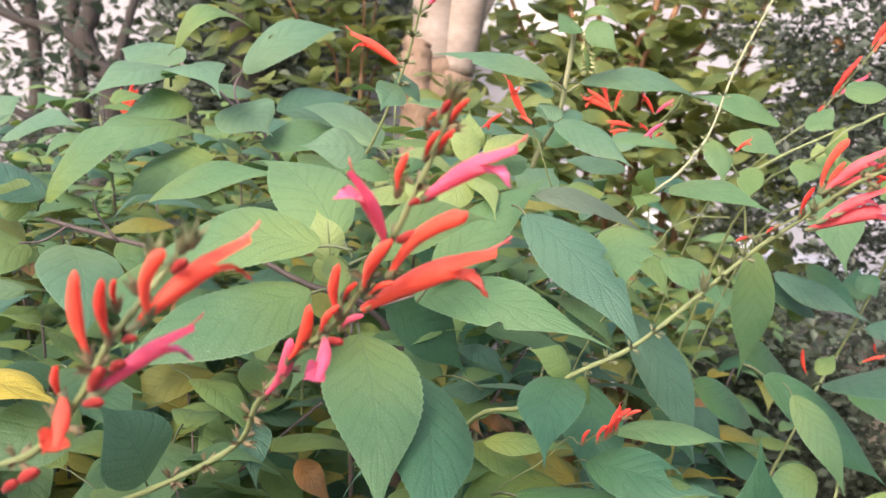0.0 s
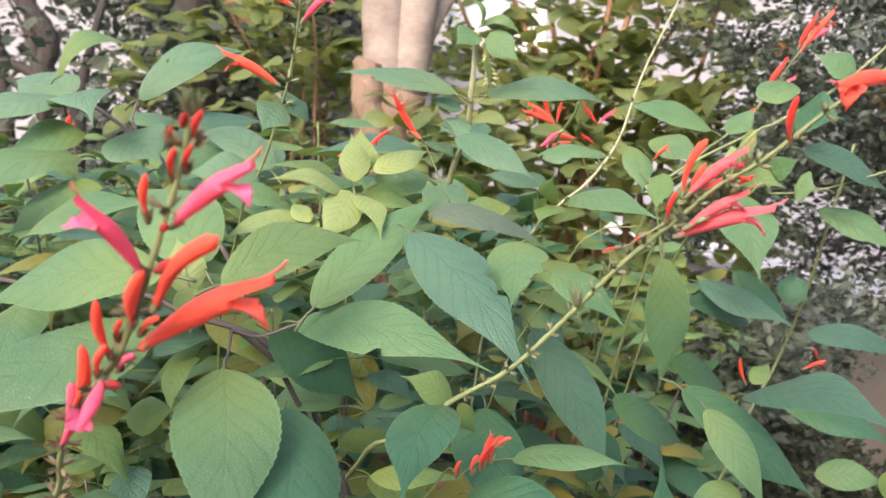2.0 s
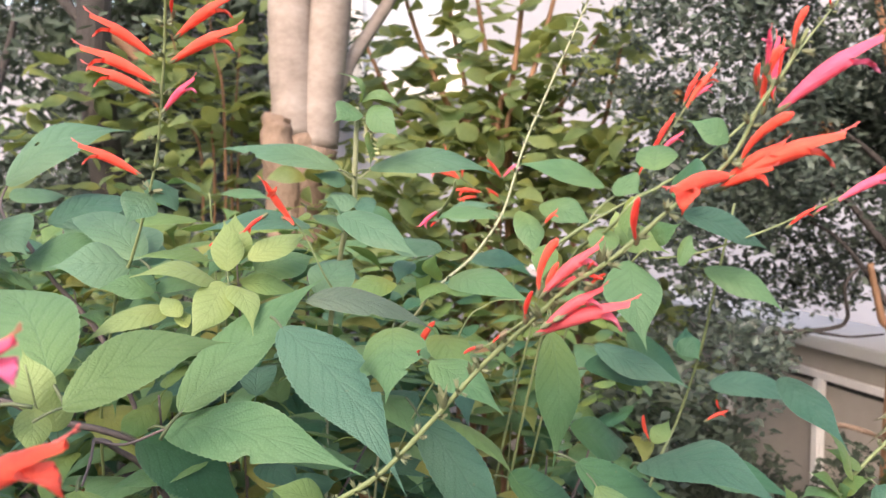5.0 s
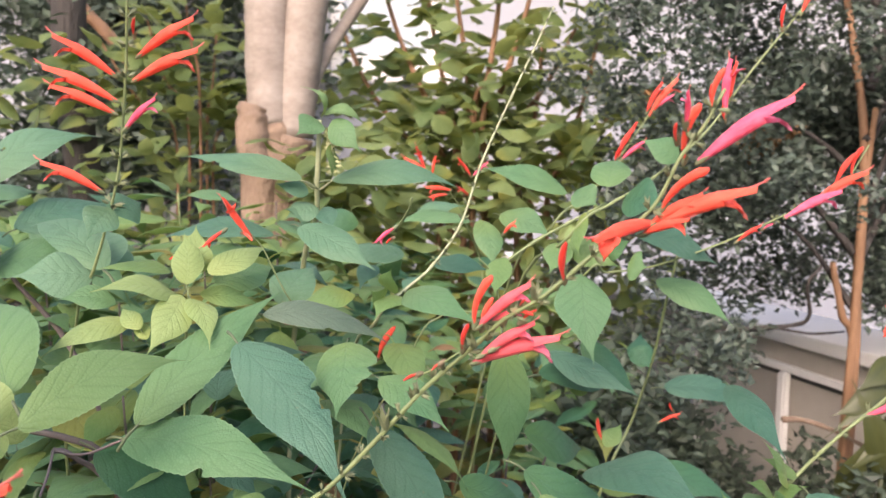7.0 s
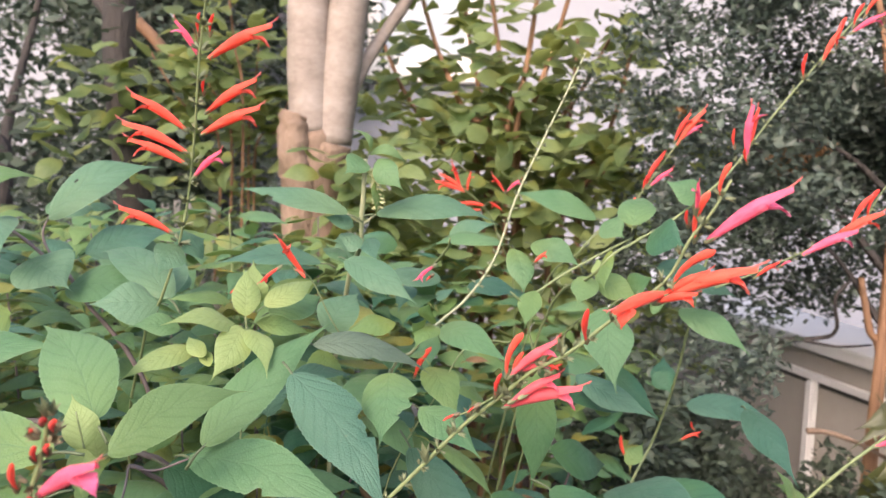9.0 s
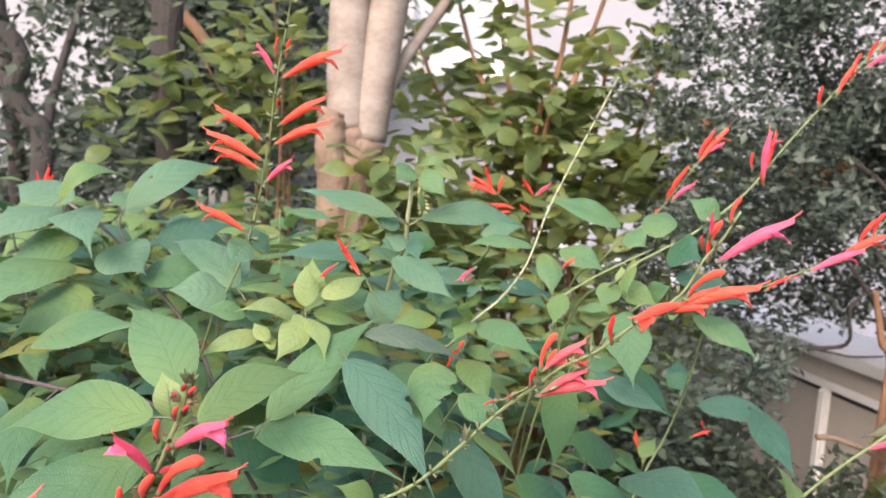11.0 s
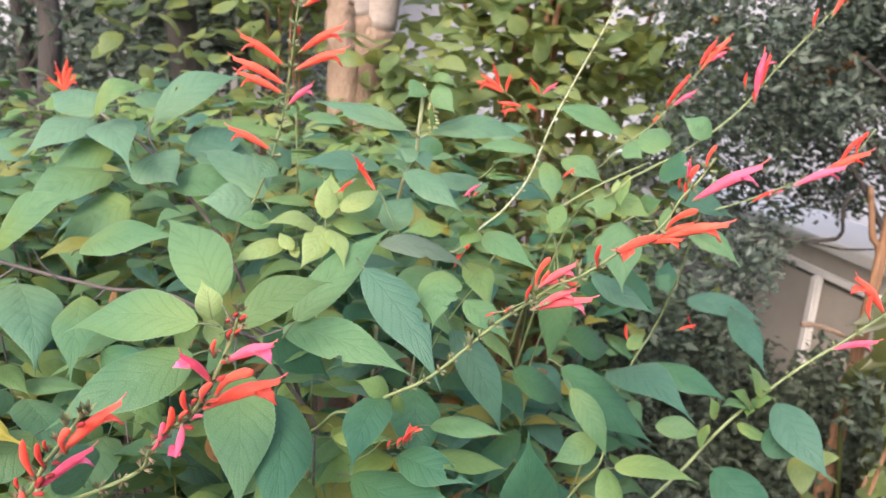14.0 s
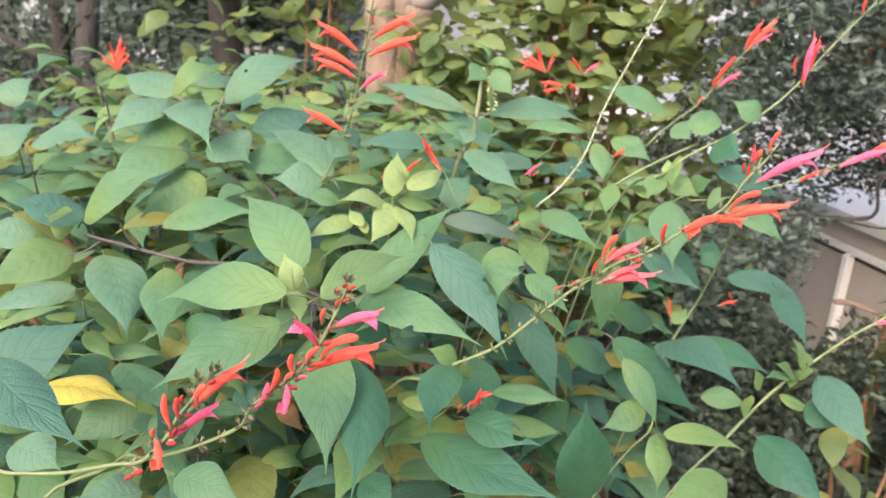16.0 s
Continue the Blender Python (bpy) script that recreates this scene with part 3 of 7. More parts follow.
# ---- ground, house, fence ----
def sheet(name, x0, x1, y0, y1, z, material, label, category):
    bm = bmesh.new()
    n = 60
    vs = [[bm.verts.new((x0 + (x1 - x0) * i / n, y0 + (y1 - y0) * j / n, z + 0.03 * noise.noise(Vector((i * 0.7, j * 0.7, 0))))) for j in range(n + 1)] for i in range(n + 1)]
    for i in range(n):
        for j in range(n):
            bm.faces.new((vs[i][j], vs[i + 1][j], vs[i + 1][j + 1], vs[i][j + 1]))
    ob = part(name, bm, material, None)
    return tagged(ob, label, category, kind="structure")


def box(bm, x0, x1, y0, y1, z0, z1, bevel=0.0):
    v = [bm.verts.new((x, y, z)) for x in (x0, x1) for y in (y0, y1) for z in (z0, z1)]
    fs = [bm.faces.new([v[i] for i in q]) for q in ((0, 1, 3, 2), (4, 6, 7, 5), (0, 4, 5, 1), (2, 3, 7, 6), (0, 2, 6, 4), (1, 5, 7, 3))]
    if bevel:
        bmesh.ops.bevel(bm, geom=list({e for f in fs for e in f.edges}), offset=bevel, segments=2, affect="EDGES")
    return bm


sheet("ground", -300, 300, -300, 300, -0.04, soil, "dark bare garden soil reaching into the distance", "ground")


def flat_part(name, bm, material, parent, label="", m=None):
    ob = part(name, bm, material, parent, label, m)
    for p in ob.data.polygons:
        p.use_smooth = False
    return ob


# unseen wall added on the near side to block low sky light
sky_blocker = flat_part("sky_blocker_wall", box(bmesh.new(), -7.0, 7.0, -2.62, -2.4, -0.05, 1.65, 0.01), grey_wall, None)
tagged(sky_blocker, "plain dark wall added out of view to block low sky light", "wall", kind="structure")

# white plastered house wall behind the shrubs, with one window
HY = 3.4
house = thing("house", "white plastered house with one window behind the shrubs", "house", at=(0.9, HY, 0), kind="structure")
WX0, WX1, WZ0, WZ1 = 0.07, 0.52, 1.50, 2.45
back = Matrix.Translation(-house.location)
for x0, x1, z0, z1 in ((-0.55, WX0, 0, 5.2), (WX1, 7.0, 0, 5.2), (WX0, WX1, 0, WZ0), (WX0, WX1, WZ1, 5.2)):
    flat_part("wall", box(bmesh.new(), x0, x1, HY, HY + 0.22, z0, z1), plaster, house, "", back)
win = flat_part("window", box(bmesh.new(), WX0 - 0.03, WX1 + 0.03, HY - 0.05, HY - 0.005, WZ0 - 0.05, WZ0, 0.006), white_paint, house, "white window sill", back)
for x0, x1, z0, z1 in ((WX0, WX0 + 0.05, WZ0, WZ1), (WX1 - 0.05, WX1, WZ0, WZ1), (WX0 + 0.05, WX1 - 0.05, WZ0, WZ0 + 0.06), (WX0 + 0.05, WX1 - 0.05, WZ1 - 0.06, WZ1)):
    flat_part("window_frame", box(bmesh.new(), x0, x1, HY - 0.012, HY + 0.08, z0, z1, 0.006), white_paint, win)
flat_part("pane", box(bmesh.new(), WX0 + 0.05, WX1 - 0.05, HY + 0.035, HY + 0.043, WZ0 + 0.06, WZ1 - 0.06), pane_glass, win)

# low garden wall that runs off behind the small-leaved shrub
FENCE_A, FENCE_B, FENCE_Z = Vector(FENCE0), Vector(FENCE1), FENCE_H
run = (FENCE_B - FENCE_A)
fence = thing("garden_wall", "low garden wall with white coping, posts and beige panels", "wall", at=(FENCE_A.x, FENCE_A.y, 0))
ang = math.atan2(run.y, run.x)
turnm = Matrix.Rotation(ang, 4, "Z")
for nm, y0, y1, z0, z1, mat, lab in (("coping", -0.022, 0.190, FENCE_Z + 0.012, FENCE_Z + 0.040, white_paint, "white coping"), ("band", 0.000, 0.160, FENCE_Z - 0.037, FENCE_Z + 0.012, beige_panel, "beige band"), ("rail", -0.014, 0.020, FENCE_Z - 0.051, FENCE_Z - 0.037, white_paint, "thin white rail"), ("groove", 0.004, 0.020, FENCE_Z - 0.066, FENCE_Z - 0.051, shadow_gap, ""), ("panel", 0.000, 0.020, 0.0, FENCE_Z - 0.066, beige_panel, "beige panel")):
    flat_part(nm, box(bmesh.new(), -2.4, 1.2, y0, y1, z0, z1, 0.003 if nm == "coping" else 0.0), mat, fence, lab, turnm)
for i in range(-8, 5):
    x = i * 0.30
    flat_part("post", box(bmesh.new(), x - 0.012, x + 0.012, -0.024, -0.003, 0.0, FENCE_Z - 0.052, 0.004), white_paint, fence, "", turnm)
ob = sheet("yard", 1.15, 30, 2.0, 3.4, 0.09, paving, "pale concrete yard beside the house", "paving")


# ---- trees and shrubs behind ----
def limb(parent, pts, r0, r1, material, name="branch", sides=9, rough=0.25):
    bm = bmesh.new()
    tube(bm, smooth_path(pts, 7), r0, r1, sides, rough, r0 * 311)
    return part(name, bm, material, parent, "", Matrix.Translation(-parent.location))


tree = thing("tree", "small garden tree with two smooth pale trunks", "tree", at=(TR[0][0][0], 1.5, 0))
# smooth pale stems; brown on the boles stands for shade at the foot
limb(tree, TR[0][:4], 0.043, 0.040, bark_brown, "shaded_bole", 18, 0.14)
limb(tree, TR[1][:4], 0.041, 0.038, bark_brown, "shaded_bole", 18, 0.14)
limb(tree, TR[0][3:], 0.0395, 0.036, bark_pale, "trunk", 18, 0.05)
limb(tree, TR[1][3:], 0.0375, 0.033, bark_pale, "trunk", 18, 0.05)
limb(tree, TR[2] + [(-0.050, 1.474, 1.228)], 0.035, 0.025, bark_brown, "stub", 16, 0.35)
limb(tree, TR[3], 0.014, 0.009, bark_pale, "branch", 9, 0.2)

OVAL = lambda u: math.sin(math.pi * min(1, u ** 0.85)) ** 0.8
BROAD = [mesh_of("leaf", leaf_mesh("leaf", 0.07, 0.07 * (0.46 + 0.05 * k), 0.10 * (k - 1.2), (), 0.35, 0.12, 12, 2, k * 1.9, 0.0, OVAL), glossy_leaf) for k in range(4)]
SAGE = {m.name: [mesh_of("leaf", leaf_mesh("leaf", 0.07, 0.07 * (0.36 + 0.04 * k), 0.04 + 0.06 * k, (), 0.25, 0.22, 24, 3, k * 2.3, 0.018), m) for k in range(4)] for m in (leaf_deep, leaf_mid, leaf_blue, leaf_fresh, leaf_dull, leaf_dry, leaf_olive)}


def joined_leaves(name, templates, poses, parent):
    """Leaves too many to pick apart, joined into one mesh; poses holds a template's number and a matrix for each."""
    V, F, U, at = [], [], [], 0
    packs = []
    for me in templates:
        co = np.empty(len(me.vertices) * 3)
        me.vertices.foreach_get("co", co)
        uv = np.empty(len(me.loops) * 2)
        me.uv_layers[0].data.foreach_get("uv", uv)
        packs.append((co.reshape(-1, 3), [tuple(p.vertices) for p in me.polygons], uv))
    for k, m in poses:
        co, fs, uv = packs[k]
        m = np.array(m)
        V.append(co @ m[:3, :3].T + m[:3, 3])
        F += [tuple(i + at for i in f) for f in fs]
        U.append(uv)
        at += len(co)
    me = bpy.data.meshes.new(name)
    me.from_pydata(np.concatenate(V).tolist(), [], F)
    me.uv_layers.new(name="UVMap").data.foreach_set("uv", np.concatenate(U))
    me.materials.append(templates[0].materials[0])
    for p in me.polygons:
        p.use_smooth = True
    ob = new(name, me)
    ob.parent = parent
    return tagged(ob, kind="stuff")


def broad_shrub(label, at, stems, n, size, seed, up=0.3, *boxes):
    """A shrub of upright brown stems with glossy oval leaves round them."""
    rng = random.Random(seed)
    sh = thing("broadleaf_shrub", label, "shrub", at=at)
    inv = Matrix.Translation(-sh.location)
    lines = []
    for pts, r0 in stems:
        limb(sh, pts, r0, r0 * 0.45, bark_orange, "stem", 8)
        lines.append(smooth_path(pts, 12))
    many = []
    for i in range(n):
        line = lines[i % len(lines)]
        p = Vector(line[int(len(line) * rng.uniform(up, 1.0)) - 1])
        a = rng.uniform(0, 2 * math.pi)
        way = Vector((math.cos(a), math.sin(a), rng.uniform(-0.45, 0.5))).normalized()
        off = rng.uniform(0.01, 0.16)
        b = p + Vector((way.x, way.y, way.z * 0.5 + 0.1)) * off
        L = size * rng.uniform(0.65, 1.15)
        if -0.16 < b.x < 0.15 and b.y < 1.60:
            continue
        nrm = Vector((rng.uniform(-0.6, 0.6), rng.uniform(-1.3, 0.2), 0.9))
        many.append((b.y, rng.randrange(4), inv @ aim(b, b + way, nrm) @ Matrix.Scale(L / 0.07, 4)))
    for low in boxes:
        # leaves of the lower and hinder twigs
        for i in range(low[6]):
            b = Vector((rng.uniform(*low[0:2]), rng.uniform(*low[2:4]), rng.uniform(*low[4:6])))
            way = Vector((rng.uniform(-1, 1), rng.uniform(-1, 1), rng.uniform(-0.7, 0.4))).normalized()
            nrm = Vector((rng.uniform(-0.6, 0.6), rng.uniform(-1.0, 0.3), 0.9))
            many.append((b.y + 1.0, rng.randrange(4), inv @ aim(b, b + way, nrm) @ Matrix.Scale(size * rng.uniform(0.6, 1.0) / 0.07, 4)))
    many.sort(key=lambda q: q[0])
    for q in many[:240]:
        part("leaf", BROAD[q[1]], None, sh, "", q[2])
    if many[240:]:
        joined_leaves("foliage", BROAD, [q[1:] for q in many[240:]], sh)
    return sh


def leaf_cloud(name, material, centres, n, size, seed, parent, flat=0.6):
    """Many small folded leaves in clumps round the centres (x, y, z, radius), one mesh."""
    rng = np.random.default_rng(seed)
    C = np.array(centres)
    pick = rng.choice(len(C), n, p=C[:, 3] ** 2 / (C[:, 3] ** 2).sum())
    g = rng.normal(size=(n, 3))
    g /= np.linalg.norm(g, axis=1, keepdims=True)
    pos = C[pick, :3] + g * (C[pick, 3] * rng.random(n) ** 0.45)[:, None]
    ax = rng.normal(size=(n, 3))
    ax[:, 2] *= flat
    ax /= np.linalg.norm(ax, axis=1, keepdims=True)
    nr = rng.normal(size=(n, 3)) * 0.6 + np.array((0, -0.4, 1))
    sd = np.cross(nr, ax)
    sd /= np.linalg.norm(sd, axis=1, keepdims=True)
    nr = np.cross(ax, sd)
    L = size * rng.uniform(0.6, 1.3, n)[:, None]
    Wd = L * rng.uniform(0.22, 0.32, (n, 1))
    v = np.stack([pos, pos + ax * L * 0.45 + sd * Wd + nr * L * 0.08, pos + ax * L, pos + ax * L * 0.45 - sd * Wd + nr * L * 0.08], 1).reshape(-1, 3)
    k = np.arange(n)[:, None] * 4
    f = np.concatenate([k + np.array([[0, 1, 2]]), k + np.array([[0, 2, 3]])])
    me = bpy.data.meshes.new(name)
    me.from_pydata((v - np.array(parent.location)).tolist(), [], f.tolist())
    me.materials.append(material)
    ob = new(name, me)
    ob.parent = parent
    return tagged(ob, kind="stuff")


# pale building far behind, added as backdrop for haze on the open side
haze_backdrop = thing("backdrop_building", "pale grey backdrop building added for haze far behind the trees", "building", at=(-6, 10, 0), kind="structure")
flat_part("wall", box(bmesh.new(), -6, 3.4, 0, 0.3, 0, 3.0), plaster, haze_backdrop)
flat_part("roof", box(bmesh.new(), -6.2, 3.5, -0.2, 0.5, 3.0, 3.1), plaster, haze_backdrop)

broad_shrub("broad-leaved shrub with orange-brown stems before a white wall", (0.4, 1.65, 0), SHRUB_STEMS, 900, 0.074, 3, 0.14, (0.10, 0.74, 1.40, 1.70, 0.70, 1.22, 620), (-0.03, 0.46, 1.72, 2.10, 0.80, 1.34, 420), (0.03, 0.20, 1.34, 1.44, 0.92, 1.17, 95), (0.0, 0.10, 1.36, 1.43, 1.05, 1.17, 30), (-0.10, 0.04, 1.36, 1.44, 0.88, 1.03, 44))
broad_shrub("broad-leaved green shrub beside the pale tree", (-0.2, 1.66, 0), LEFT_STEMS, 420, 0.066, 5, 0.15, (-0.62, -0.14, 1.36, 1.66, 0.70, 1.06, 240), (-0.30, 0.02, 1.62, 1.95, 0.85, 1.55, 60), (-0.50, -0.16, 1.42, 1.58, 1.08, 1.34, 85))

hedge = thing("small_leaved_shrub", "dark shrub with tiny grey-green leaves by the garden wall", "shrub", at=(0.95, 1.2, 0))
for pts, r0 in HEDGE_STEMS:
    limb(hedge, pts, r0, r0 * 0.5, bark_orange, "stem", 8)
rng = random.Random(11)
clumps = []
while len(clumps) < 455:
    x, y, z = rng.uniform(0.46, 1.6), rng.uniform(1.05, 1.6), rng.uniform(0.80, 2.0)
    edge = (0.56 if z > 1.12 else 0.53) + 0.06 * math.sin(z * 9)
    inner_edge = 0.36 + 0.20 * y
    keep = 1.0 if z > 1.08 + 0.25 * (x - 0.8) or x < inner_edge else 0.62
    if x < inner_edge and z < 0.95:
        keep = 0.6
    if z < 0.86 and x > inner_edge:
        keep = 0.03 if z < 0.82 else 0.30
    if z > 1.22 and x < 0.80:
        keep *= 0.75
    if z > 1.32 and x > 0.85:
        keep *= 0.7
    # the shrub is bare in front of the wall
    if x > 0.06 + 0.485 * (y + 0.13) and z < 1.17 - 0.110 * (y + 0.13):
        keep = 0.02 if z < 1.17 - 0.175 * (y + 0.13) else 0.65
    # nothing hangs before the lower part of its stems
    if y < 1.22 and z < 1.22 and abs(x - 0.905 + 0.64 * (1.2 - y)) < 0.06:
        keep *= 0.1
    if 0.62 < x < 0.85 and z < 1.06:
        keep *= 0.6
    if x < edge:
        keep *= 0.2
    if rng.random() < keep:
        clumps.append((x, y, z, rng.uniform(0.04, 0.085)))
for i in range(34):
    clumps.append((rng.uniform(0.80, 1.25), rng.uniform(1.27, 1.5), rng.uniform(1.0, 1.36), rng.uniform(0.05, 0.08)))
for i in range(20):
    z = rng.uniform(0.88, 1.6)
    b = Vector((0.905, 1.2, z - 0.05))
    e = Vector((rng.uniform(0.5, 1.3), rng.uniform(1.1, 1.5), z + rng.uniform(-0.02, 0.25)))
    limb(hedge, [tuple(b), tuple(b.lerp(e, 0.5) + Vector((0, 0, 0.03))), tuple(e)], rng.uniform(0.004, 0.008), 0.0014, bark_dark, "branch", 6, 0.4)
for pts, r0 in (([(0.7096, 1.2800, 0.8640), (0.7555, 1.2600, 0.8735), (0.8285, 1.2400, 0.8828), (0.8392, 1.2200, 0.9031), (0.8213, 1.2000, 0.9562), (0.8443, 1.2000, 0.9849)], 0.0042), ([(0.7906, 1.2400, 0.8793), (0.8536, 1.2400, 0.8680), (0.9146, 1.2400, 0.8699)], 0.0026)):
    limb(hedge, pts, r0, r0 * 0.6, bark_dark, "branch", 7, 0.4)
leaf_cloud("foliage", small_leaf, clumps, 110000, 0.0160, 7, hedge)

# a few withered twigs in it
leaf_cloud("withered_leaves", litter, [(0.73, 1.21, 1.17, 0.03), (0.78, 1.2, 1.19, 0.02), (0.53, 1.15, 1.24, 0.012)], 170, 0.014, 8, hedge)

# low plant with broad dark blades round the foot of the stems, and a dead twig
blades = thing("strap_leaved_plant", "low plant with broad dark olive blades by the wall", "plant", at=(0.95, 1.13, 0))
for base, tip, width, normal in (
    ((0.9460, 1.1300, 0.8306), (0.7937, 1.0900, 0.7480), 0.040, (-0.2, -0.7, 0.7)),
    ((0.9632, 1.1300, 0.7991), (0.8192, 1.0900, 0.6819), 0.042, (0.1, -0.8, 0.5)),
    ((0.9205, 1.1300, 0.8529), (0.8339, 1.0900, 0.8125), 0.034, (-0.3, -0.8, 0.4)),
    ((0.9028, 1.1300, 0.6543), (0.8956, 1.0900, 0.8207), 0.036, (0.3, -0.9, 0.2)),
    ((0.8483, 1.1300, 0.6370), (0.8665, 1.0900, 0.7514), 0.036, (-0.3, -0.9, 0.3)),
    ((0.9043, 1.1000, 0.8045), (0.8081, 1.1000, 0.7748), 0.046, (-0.1, -0.9, 0.4)),
    ((0.8942, 1.1000, 0.6763), (0.8367, 1.1000, 0.8336), 0.040, (-0.3, -0.8, 0.5)),
):
    leaf(blades, base, tip, width, normal, blade_green, bend=0.10, petiole=0)
    foot = Vector(base)
    limb(blades, [(0.95 + 0.2 * (foot.x - 0.95), 1.13, 0), (0.5 * (0.95 + foot.x), 1.13, 0.5 * foot.z), tuple(foot)], 0.007, 0.004, blade_green, "stalk", 7)
limb(blades, [(0.7676, 1.1600, 0.7530), (0.8005, 1.1600, 0.7499), (0.8489, 1.1600, 0.7337), (0.9188, 1.1600, 0.6975)], 0.0048, 0.0034, bark_brown, "dead_twig", 8, 0.4)

# low growth at the foot of the wall, its dark colour standing for shade
weeds = thing("undergrowth", "low plants along the garden wall, leaf colour darkened for shade", "undergrowth", at=(0.9, 1.3, 0), kind="stuff")
rng = random.Random(23)
low_growth = []
for i in range(120):
    y = rng.uniform(0.85, 1.8)
    low_growth.append((1.30 - 0.215 * (y - 0.5) - rng.uniform(0.06, 0.40), y, rng.uniform(0.0, 0.50), rng.uniform(0.04, 0.08)))
# low clumps of the small-leaved shrub, in a darker leaf colour for its shade
for i in range(30):
    y = rng.uniform(1.0, 1.35)
    low_growth.append((rng.uniform(0.40, 0.33 + 0.20 * y), y, rng.uniform(0.30, 0.86), rng.uniform(0.05, 0.085)))
for i in range(70):
    y = rng.uniform(1.0, 1.7)
    low_growth.append((1.30 - 0.215 * (y - 0.5) - rng.uniform(0.05, 0.13), y, rng.uniform(0.20, 0.50), rng.uniform(0.03, 0.06)))
for i in range(26):
    y = rng.uniform(1.05, 1.3)
    low_growth.append((rng.uniform(0.80, 1.02), y, rng.uniform(0.25, 0.66), rng.uniform(0.04, 0.07)))
for i in range(36):
    y = rng.uniform(1.15, 1.6)
    low_growth.append((0.06 + rng.uniform(0.36, 0.46) * (y + 0.13), y, rng.uniform(0.35, 0.80), rng.uniform(0.03, 0.065)))
leaf_cloud("foliage", far_leaf, low_growth, 32000, 0.021, 24, weeds)

# dark trees and undergrowth behind, to the side of the house
for k, (x, y, r, n, zc) in enumerate(((-0.38, 1.62, 0.042, 7000, 1.9), (-1.5, 3.4, 0.042, 4500, 2.0), (-2.3, 4.6, 0.055, 2600, 2.5), (-3.4, 5.2, 0.06, 1500, 2.6), (-0.7, 3.2, 0.04, 19000, 1.8), (-1.0, 5.5, 0.10, 19000, 2.2), (-1.7, 5.9, 0.10, 17000, 1.7), (-0.5, 4.4, 0.08, 16000, 1.6))):
    tr = thing("tree", "dark leafy tree in the shade behind the garden", "tree", group="trees behind the garden", at=(x, y, 0))
    rng = random.Random(40 + k)
    top = [(x, y, 0), (x + 0.04, y, 0.7), (x + rng.uniform(-0.1, 0.1), y, 1.5), (x + rng.uniform(-0.3, 0.3), y, 2.8)]
    limb(tr, top, r, r * 0.5, bark_dark, "trunk", 10)
    cl = []
    for i in range(22 if y > 2 else 14):
        a, q = rng.uniform(0, 6.28), rng.uniform(0.1, 0.9)
        c = (x + q * math.cos(a) * 0.9 - (1.0 if k == 0 else 0), y + q * math.sin(a) * 0.5, zc + rng.uniform(-1.0, 0.9), rng.uniform(0.2, 0.5))
        cl.append(c)
        if i % 2:
            limb(tr, [(x, y, c[2] - 0.4), (0.5 * (x + c[0]), 0.5 * (y + c[1]), c[2] - 0.15), c[:3]], r * 0.3, r * 0.1, bark_dark, "branch", 6)
    leaf_cloud("crown", far_leaf, cl, int(n * 0.6), 0.055 if y > 2 else 0.03, 60 + k, tr)
# crooked dark tree before the bright open side
crooked = thing("tree", "crooked dark tree with bare forked branches", "tree", at=(-0.98, 2.6, 0))
limb(crooked, CROOKED[0], 0.036, 0.026, bark_dark, "trunk", 10)
limb(crooked, CROOKED[1], 0.022, 0.010, bark_dark, "branch", 8)
limb(crooked, CROOKED[2], 0.018, 0.008, bark_dark, "branch", 8)
tan = thing("tree", "slanting tan branch of a tree behind the leaves", "branch", at=(-0.5, 2.0, 0))
limb(tan, TAN, 0.016, 0.010, bark_orange, "branch", 8)
under = thing("undergrowth", "dark green undergrowth behind the sage", "undergrowth", at=(-1.2, 2.6, 0), kind="stuff")
rng = random.Random(77)
low_clumps = [(rng.uniform(-3.2, 0.3), rng.uniform(1.9, 3.0), rng.uniform(0.2, 0.98), rng.uniform(0.15, 0.33)) for i in range(70)]
low_clumps = [c for c in low_clumps if c[0] > -1.0 or c[2] < 0.62]
low_clumps += [(rng.uniform(-3.2, -1.7), rng.uniform(4.4, 5.4), rng.uniform(0.1, 0.86), rng.uniform(0.18, 0.3)) for i in range(55)]
leaf_cloud("foliage", far_leaf, low_clumps, 52000, 0.030, 78, under)

# pale picket fence glimpsed behind the trees
pick = thing("picket_fence", "weathered pale picket fence in the shade", "fence", at=(-0.5, 2.2, 0))
for i in range(5):
    x = 0.11 + 0.032 * (i - 2)
    flat_part("picket", box(bmesh.new(), x - 0.009, x + 0.009, -0.008, 0.008, 0.0, 1.02 + 0.01 * (i % 2), 0.003), grey_board, pick)
flat_part("rail", box(bmesh.new(), 0.02, 0.20, 0.010, 0.03, 0.85, 0.89), grey_board, pick)

